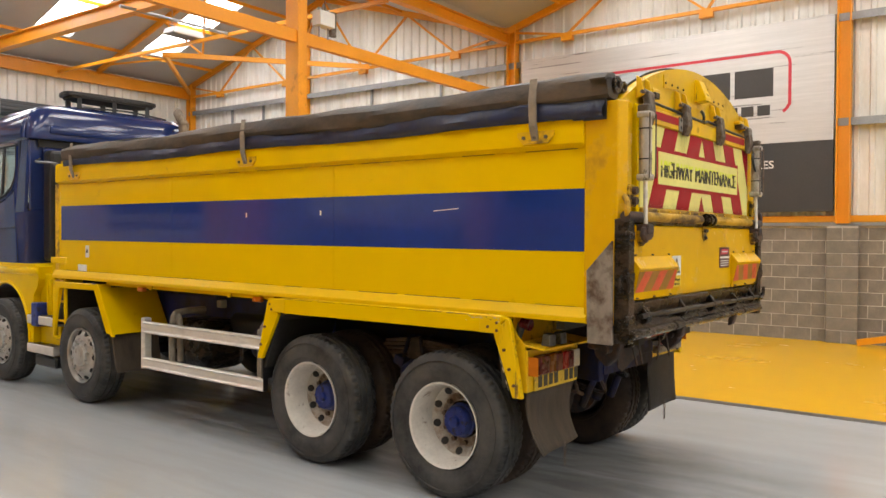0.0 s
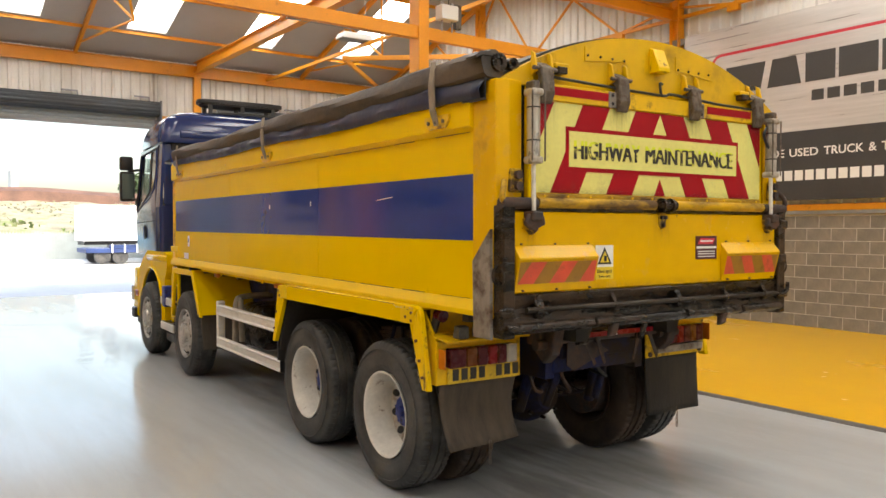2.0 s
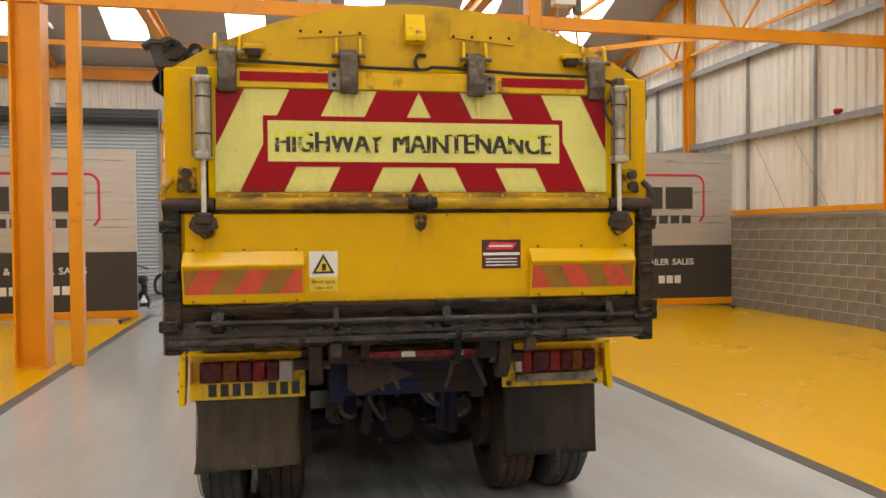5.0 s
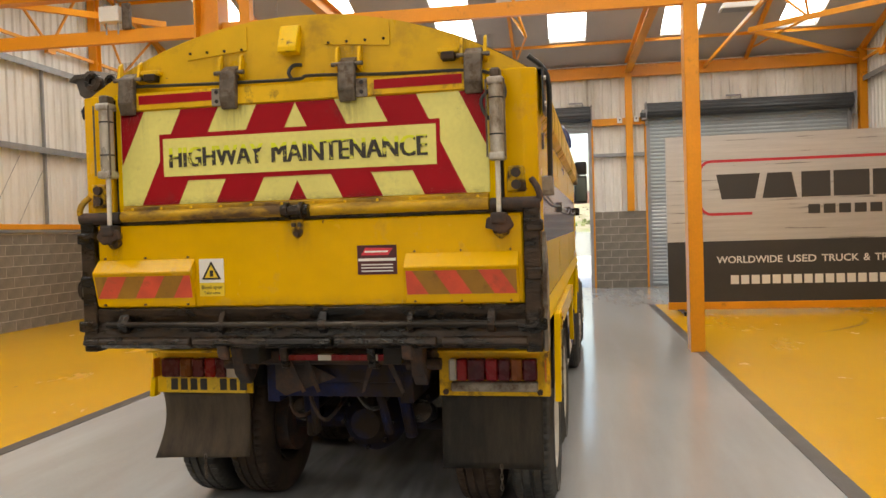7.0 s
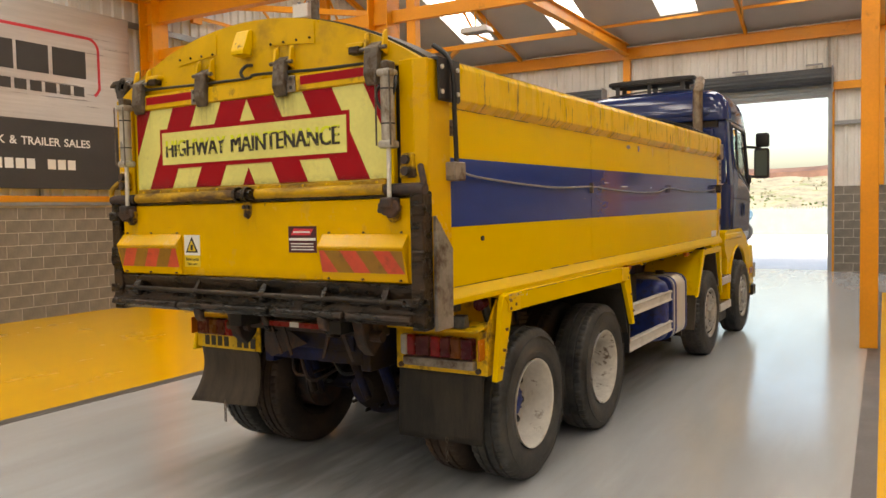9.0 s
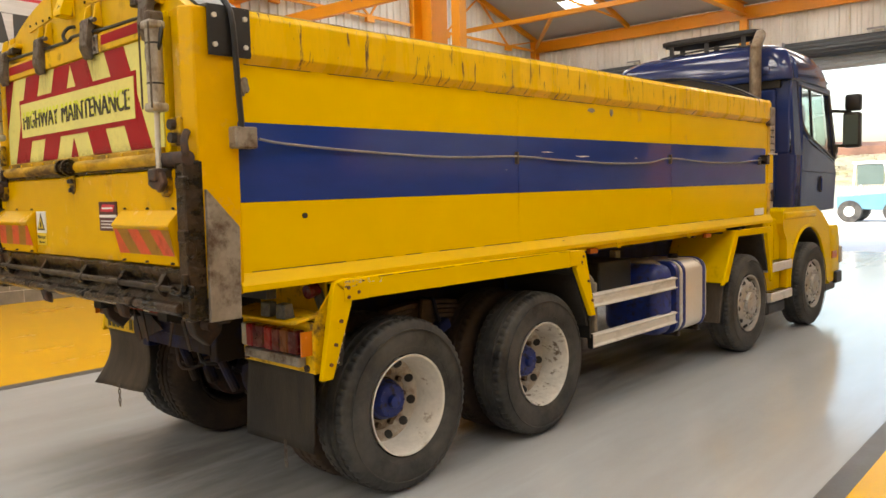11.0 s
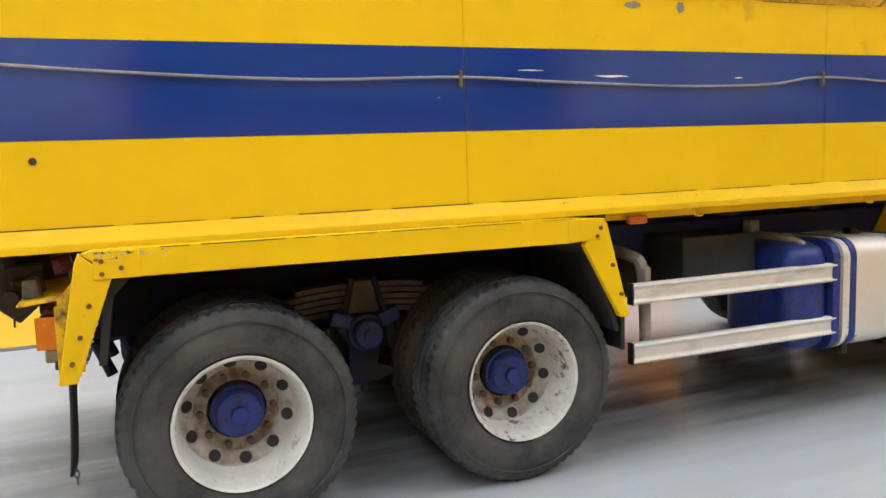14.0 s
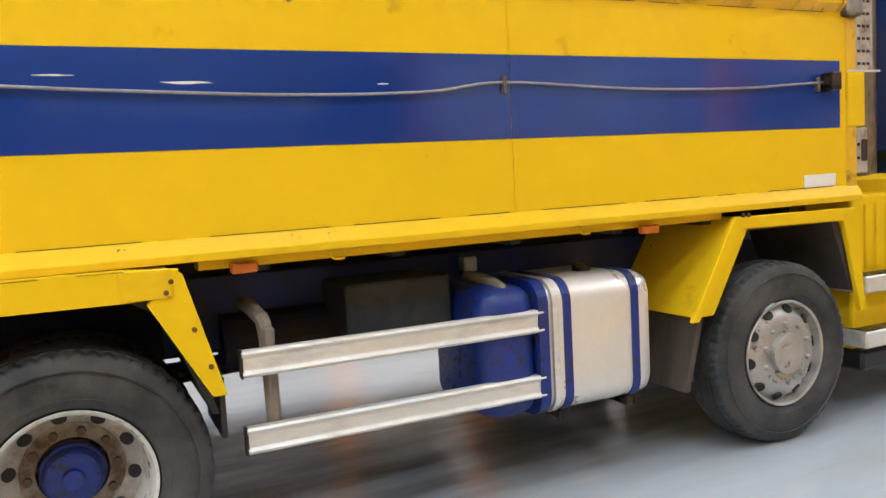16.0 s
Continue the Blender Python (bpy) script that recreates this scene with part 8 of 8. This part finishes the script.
# tufts of grass and low scrub over the bank
random.seed(33)
tufts = {SCRUB: ([], []), SCRUB_P: ([], [])}
for k in range(6400):
    x, v = random.uniform(-45, 60), random.random() ** 0.8
    n_ = noise.noise(Vector((x * 0.12, v * 4, 0)))
    if noise.noise(Vector((x * 0.35, v * 6, 9))) < -0.12:
        continue
    c = Vector((x, 47 + 22 * v + n_, -0.1 + 4.1 * (v ** 0.8) + 0.5 * n_ * v))
    vs, fs = tufts[SCRUB if v + 0.3 * noise.noise(Vector((x * 0.25, v * 2, 1))) < 0.50 else SCRUB_P]
    h = random.uniform(0.09, 0.22) * (1.5 if noise.noise(Vector((x * 0.2, v * 3, 4))) > 0.2 else 0.8)
    for q in range(3):
        a = random.uniform(0, 3.1416)
        d = Vector((math.cos(a), math.sin(a), 0)) * h * 0.55
        e = Vector((random.uniform(-0.12, 0.12), random.uniform(-0.12, 0.12), h))
        n0 = len(vs)
        vs += [c - d, c + d, c + d * 0.5 + e, c - d * 0.6 + e * 0.85]
        fs.append((n0, n0 + 1, n0 + 2, n0 + 3))
for m_, lab in ((SCRUB, "green tufts of grass along the foot of the bank"), (SCRUB_P, "dry pale tufts of grass on the bank")):
    me = bpy.data.meshes.new("bank_scrub")
    me.from_pydata(*(tufts[m_][0], [], tufts[m_][1]))
    me.materials.append(m_)
    tagged(new("bank_scrub", me), lab, "grass", kind="stuff")
bm = B()
prev = None
for i in range(91):
    x = -60 + 130 * i / 90
    t = 5.0 + 0.5 * noise.noise(Vector((x * 0.1, 5, 0)))
    ring = [bm.verts.new(p) for p in ((x, 67.5, 2.5), (x, 68.6, t - 0.4), (x, 70, t), (x, 78, t), (x, 79, 0))]
    if prev:
        for k in range(4):
            bm.faces.new((prev[k], ring[k], ring[k + 1], prev[k + 1]))
    prev = ring
structure(part("soil_ridge", bm, SOIL, smooth=True), "bare red soil along the top of the bank", "bank")
PALEST = mat("grey_palisade", (0.27, 0.30, 0.295), 0.7, var=0.08)
fc = thing("fence", "grey steel palisade fence at the yard's edge", "fence", (0, 46, 0))
bm = B()
for i in range(420):
    x = -30 + i * 0.155
    prism(bm, [(x, -0.03), (x + 0.085, -0.03), (x + 0.085, 1.5), (x + 0.043, 1.62), (x, 1.5)], "y", -0.02, 0.0)
tagged(part("paling", bm, PALEST, fc, "close grey palisade paling"), kind="stuff")
for z in (0.3, 1.25):
    part("fence_rail", box(B(), -30, 35, 0.0, 0.05, z, z + 0.06), PALEST, fc)
part("sheet_backing", box(B(), -30, 35, 0.02, 0.04, 0.0, 1.48), PALEST, fc, "grey sheeting behind the paling")
for i in range(24):
    part("post", box(B(), -30 + i * 2.75, -29.9 + i * 2.75, 0.05, 0.15, -0.03, 1.6), PALEST, fc)
TRW = mat("white_trailer_side", (0.78, 0.78, 0.76), 0.45, var=0.05)
FLB = mat("flatbed_blue", (0.012, 0.035, 0.13), 0.5, var=0.15)
tl = thing("box_trailer", "long white box trailer parked in the yard", "trailer", (8.3, 42.5, 0))
part("box_body", box(B(), -4.2, 4.2, -1.2, 1.2, 1.1, 3.05, 0.03), TRW, tl)
part("underframe", box(B(), -4.1, 4.1, -0.9, 0.9, 0.9, 1.1), BLACK, tl)
for x in (1.6, 2.7, 3.6):
    for y in (-1.15, 0.9):
        part("wheel", rod(B(), (x, y, 0.47), (x, y + 0.25, 0.47), 0.5, 20), RUBBER, tl)
part("leg", box(B(), -2.6, -2.45, -0.8, -0.65, -0.03, 0.95), GALV, tl)
part("leg", box(B(), -2.6, -2.45, 0.65, 0.8, -0.03, 0.95), GALV, tl)
ft = thing("flatbed_trailer", "low blue flatbed trailer parked in the yard", "trailer", (5.4, 39.6, 0))
part("bed", box(B(), -1.7, 3.2, -1.2, 1.2, 0.55, 0.78, 0.02), FLB, ft)
part("side_frame", box(B(), -0.6, 3.2, -1.22, -1.16, 0.78, 0.95), FLB, ft)
for x in (-0.9, -0.05, 2.2):
    for y in (-1.1, 0.85):
        part("wheel", rod(B(), (x, y, 0.36), (x, y + 0.25, 0.36), 0.39, 18), RUBBER, ft)
for i in range(7):
    part("stake", box(B(), -0.5 + i * 0.6, -0.44 + i * 0.6, -1.26, -1.22, 0.55, 1.0), TRW, ft)
LBLU = mat("pale_blue_machine", (0.10, 0.25, 0.37), 0.45, var=0.1)
fk = thing("forklift", "pale blue forklift truck standing in the yard", "forklift", (-3.2, 36.8, 0))
fk.scale = (1.25, 1.25, 1.25)
part("chassis_body", prism(B(), [(-1.6, 0.45), (0.40, 0.40), (0.50, 0.72), (0.62, 0.92), (0.70, 0.95), (0.68, 1.16), (0.5, 1.26), (0.1, 1.22), (0.0, 0.95), (-1.6, 0.9)], "y", -0.6, 0.6, 0.04, 2), LBLU, fk)
part("cab_frame", tube(B(), [(-1.1, -0.55, 0.9), (-1.0, -0.55, 2.05), (-0.1, -0.55, 2.05), (0.05, -0.55, 1.2)], 0.04, 8), TRW, fk)
part("cab_frame", tube(B(), [(-1.1, 0.55, 0.9), (-1.0, 0.55, 2.05), (-0.1, 0.55, 2.05), (0.05, 0.55, 1.2)], 0.04, 8), TRW, fk)
part("cab_roof", box(B(), -1.1, 0.0, -0.6, 0.6, 2.03, 2.12, 0.03), TRW, fk)
part("cab_glass", box(B(), -0.95, -0.12, -0.53, 0.53, 1.3, 2.0), GLASS, fk)
part("stack", rod(B(), (0.30, -0.5, 0.95), (0.30, -0.5, 1.55), 0.07, 12), GALV, fk)
part("stack_pipe", rod(B(), (0.30, -0.5, 1.55), (0.30, -0.5, 2.1), 0.03, 10), GALV, fk)
for x in (-1.15, 0.30):
    for y in (-0.72, 0.47):
        w = part("wheel", rod(B(), (x, y, 0.36), (x, y + 0.25, 0.36), 0.39, 20), RUBBER, fk)
        part("rim", rod(B(), (x, y - 0.01, 0.36), (x, y + 0.26, 0.36), 0.18, 14), TRW, w)
LEAF = mat("tree_leaf", (0.055, 0.09, 0.03), 0.8, var=0.35, scale=1.5, rand=0.2)
BARK = mat("bark", (0.11, 0.085, 0.06), 0.9, var=0.2, scale=4)
for tx, ty, th in ((15.5, 72, 3.6), (19.5, 74, 4.0), (25, 76, 3.5), (31, 74, 3.8)):
    tr = thing("tree", "leafy green tree beyond the bank", "tree", (tx, ty, 3.5), "trees")
    bm = rod(B(), (0, 0, -1.0), (0.2, 0, th * 0.5), 0.3, 10, 0.15)
    for k in range(6):
        a = k * 1.05 + tx
        rod(bm, (0.15, 0, th * (0.3 + 0.05 * k)), (1.9 * math.cos(a), 1.9 * math.sin(a), th * (0.5 + 0.07 * k)), 0.1, 6, 0.03)
    part("trunk", bm, BARK, tr)
    vs, fs = [], []
    for k in range(900):
        d = Vector((random.gauss(0, 1), random.gauss(0, 1), random.gauss(0, 0.8)))
        d = d.normalized() * random.uniform(0.45, 1.0) ** 0.6
        lump = 1 + 0.35 * noise.noise(d * 2.1 + Vector((tx, 0, 0)))
        c = Vector((d.x * 2.7 * lump, d.y * 2.7 * lump, th * 0.62 + d.z * th * 0.36 * lump))
        u = Vector((random.gauss(0, 1), random.gauss(0, 1), random.gauss(0, 1))).normalized()
        w = u.orthogonal().normalized()
        s_ = random.uniform(0.16, 0.34)
        n0 = len(vs)
        vs += [c + u * s_, c + w * s_ * 0.7, c - u * s_, c - w * s_ * 0.7]
        fs.append((n0, n0 + 1, n0 + 2, n0 + 3))
    me = bpy.data.meshes.new("crown")
    me.from_pydata(vs, [], fs)
    me.materials.append(LEAF)
    cr = new("crown", me)
    cr.parent = tr

# ---- dirt, marks and painted shade on the floor ----
# both films deepen the truck's shadow; the first also carries trodden dirt
fd_ = tagged(film("floor_stain", -1.5, 1.45, -0.9, 9.9, 0.0008, 0.0012, TREAD_SHADE, None), "trodden dirt and painted shade on the grey floor under the truck", "stain", kind="structure")
tagged(film("floor_stain", -1.35, 1.35, -0.6, 6.6, 0.0014, 0.0018, UNDER_SHADE, None), "brownish painted shade on the floor between the wheels", "stain", kind="structure")
for i_, (x0, x1, y0, y1) in enumerate(((1.3, 3.0, -3.2, 8.8), (-3.0, -1.6, -3.2, 8.8), (-2.0, 2.2, 10.0, 19.0), (-3.0, 3.0, -7.5, -3.3))):
    tagged(film("floor_scuff", x0, x1, y0, y1, 0.002 + 0.0012 * i_, 0.0024 + 0.0012 * i_, SCUFF, None), "faint streaks of scuffing on the grey floor", "stain", kind="structure")
tagged(film("tread_print", -1.5, -0.7, 7.6, 13.0, 0.0088, 0.0092, TREADPRINT, None), "dark tyre tread prints on the grey floor", "tyre mark", kind="structure")
for cx, cy, r, a0, a1, w in ((-0.6, 15.2, 2.7, 170, 262, 0.05), (-0.4, 16.5, 4.6, 195, 255, 0.05), (-1.0, 13.8, 2.9, 180, 250, 0.03), (3.6, 12.0, 3.2, 300, 360, 0.05), (-2.2, 4.0, 5.5, 200, 235, 0.04)):
    bm = B()
    pr_ = None
    for k in range(31):
        a = radians(a0 + (a1 - a0) * k / 30)
        cur = [bm.verts.new((cx + (r + d) * math.cos(a), cy + (r + d) * math.sin(a), 0.0102)) for d in (-w, w)]
        if pr_:
            bm.faces.new((pr_[0], cur[0], cur[1], pr_[1]))
        pr_ = cur
    ob = structure(part("tyre_mark", bm, TYREMARK), "thin curved black tyre mark on the floor", "tyre mark")
    ob.visible_shadow = False
# printed tread bars of a tyre that rolled in wet
random.seed(8)
for off, wd in ((-0.17, 0.12), (0.17, 0.12)):
    bm = B()
    d = Vector((1.2, 5.4, 0)).normalized()
    n_ = Vector((d.y, -d.x, 0))
    for k in range(64):
        u = k * 0.085
        if random.random() < 0.12 + 0.3 * abs(k / 32 - 1) ** 2:
            continue
        c = Vector((-2.0, 7.0, 0.0112)) + d * u + n_ * (off + 0.05 * math.sin(u * 1.3))
        w0, w1 = wd * random.uniform(0.6, 1.0), wd * random.uniform(0.6, 1.0)
        bm.faces.new([bm.verts.new(c + q) for q in (-n_ * w0 - d * 0.024, n_ * w1 + d * 0.006, n_ * w1 + d * 0.05, -n_ * w0 + d * 0.020)])
    ob = structure(part("tread_bars", bm, TYREMARK), "dark tread bars printed by a tyre on the floor", "tyre mark")
    ob["kind"] = "stuff"
    ob.visible_shadow = False
# ---- far houses ----
hs = thing("house", "small pale house with a grey gable roof on the skyline", "house", (5.7, 110, 3.5))
part("wall", box(B(), -0.55, 0.55, -0.5, 4, -3.5, 3.15), TRW, hs)
part("roof", prism(B(), [(-0.7, 3.1), (0.7, 3.1), (0.0, 3.75)], "y", -0.6, 4.1), GALV, hs)
tw = thing("tower_block", "tall pale tower block far beyond the bank", "building", (10.6, 130, 3.5))
part("wall", box(B(), -0.5, 0.5, -1, 3, -3.5, 7.0), GALV, tw)
part("roof", box(B(), -0.55, 0.55, -1.05, 3.05, 7.0, 7.2), TRW, tw)

# ---- blocks of the walls ----
BL, BH = 0.45, 0.225


def block_mesh(w):
    bm = box(B(), -w / 2 + 0.0065, w / 2 - 0.0065, -0.06, 0.028, 0.0065, BH - 0.0065, 0.004)
    ob = part("block", bm, BLOCK)
    return ob


proto = {w: block_mesh(w) for w in (BL, BL / 2)}
used = set()


def lay(wall, length, rows, place, near):
    """Blocks in stretcher bond. place(u): the pose at u along the wall; those in near are parts, the rest one mesh."""
    rest = B()
    for r in range(rows):
        u = 0.0 if r % 2 == 0 else -BL / 2
        while u < length:
            a, b = max(u, 0), min(u + BL, length)
            w = b - a
            if w > 0.1:
                kind = BL if w > 0.3 else BL / 2
                m = place((a + b) / 2) @ Matrix.Translation((0, 0, r * BH))
                if near(a):
                    if kind not in used:
                        used.add(kind)
                        ob = proto[kind]
                        ob.parent = wall
                        ob.matrix_local = m
                    else:
                        share("block", proto[kind], wall, m)
                else:
                    n0 = len(rest.verts)
                    box(rest, -w / 2 + 0.0065, w / 2 - 0.0065, -0.06, 0.028, 0.0065, BH - 0.0065)
                    rest.verts.ensure_lookup_table()
                    for v in rest.verts[n0:]:
                        v.co = m @ v.co
            u += BL
    if len(rest.verts):
        tagged(part("blockwork", rest, BLOCK, wall), kind="stuff")
    else:
        rest.free()


lay(wall_north, 1.75, 10, lambda u: pose(-3.93 + u, YN - 0.01, 0), lambda a: True)
lay(wall_north, 1.55, 10, lambda u: pose(2.18 + u, YN - 0.01, 0), lambda a: True)
lay(wall_east, YN - YS, 9, lambda u: pose(XE + 0.01, YS + u, 0, 0, 0, -90), lambda a: -1.0 < YS + a < 12.6)
lay(wall_west, YN - YS, 9, lambda u: pose(XW - 0.01, YS + u, 0, 0, 0, 90), lambda a: 1.0 < YS + a < 12.6)
for kind in (BL, BL / 2):
    if kind not in used:
        bpy.data.objects.remove(proto[kind])
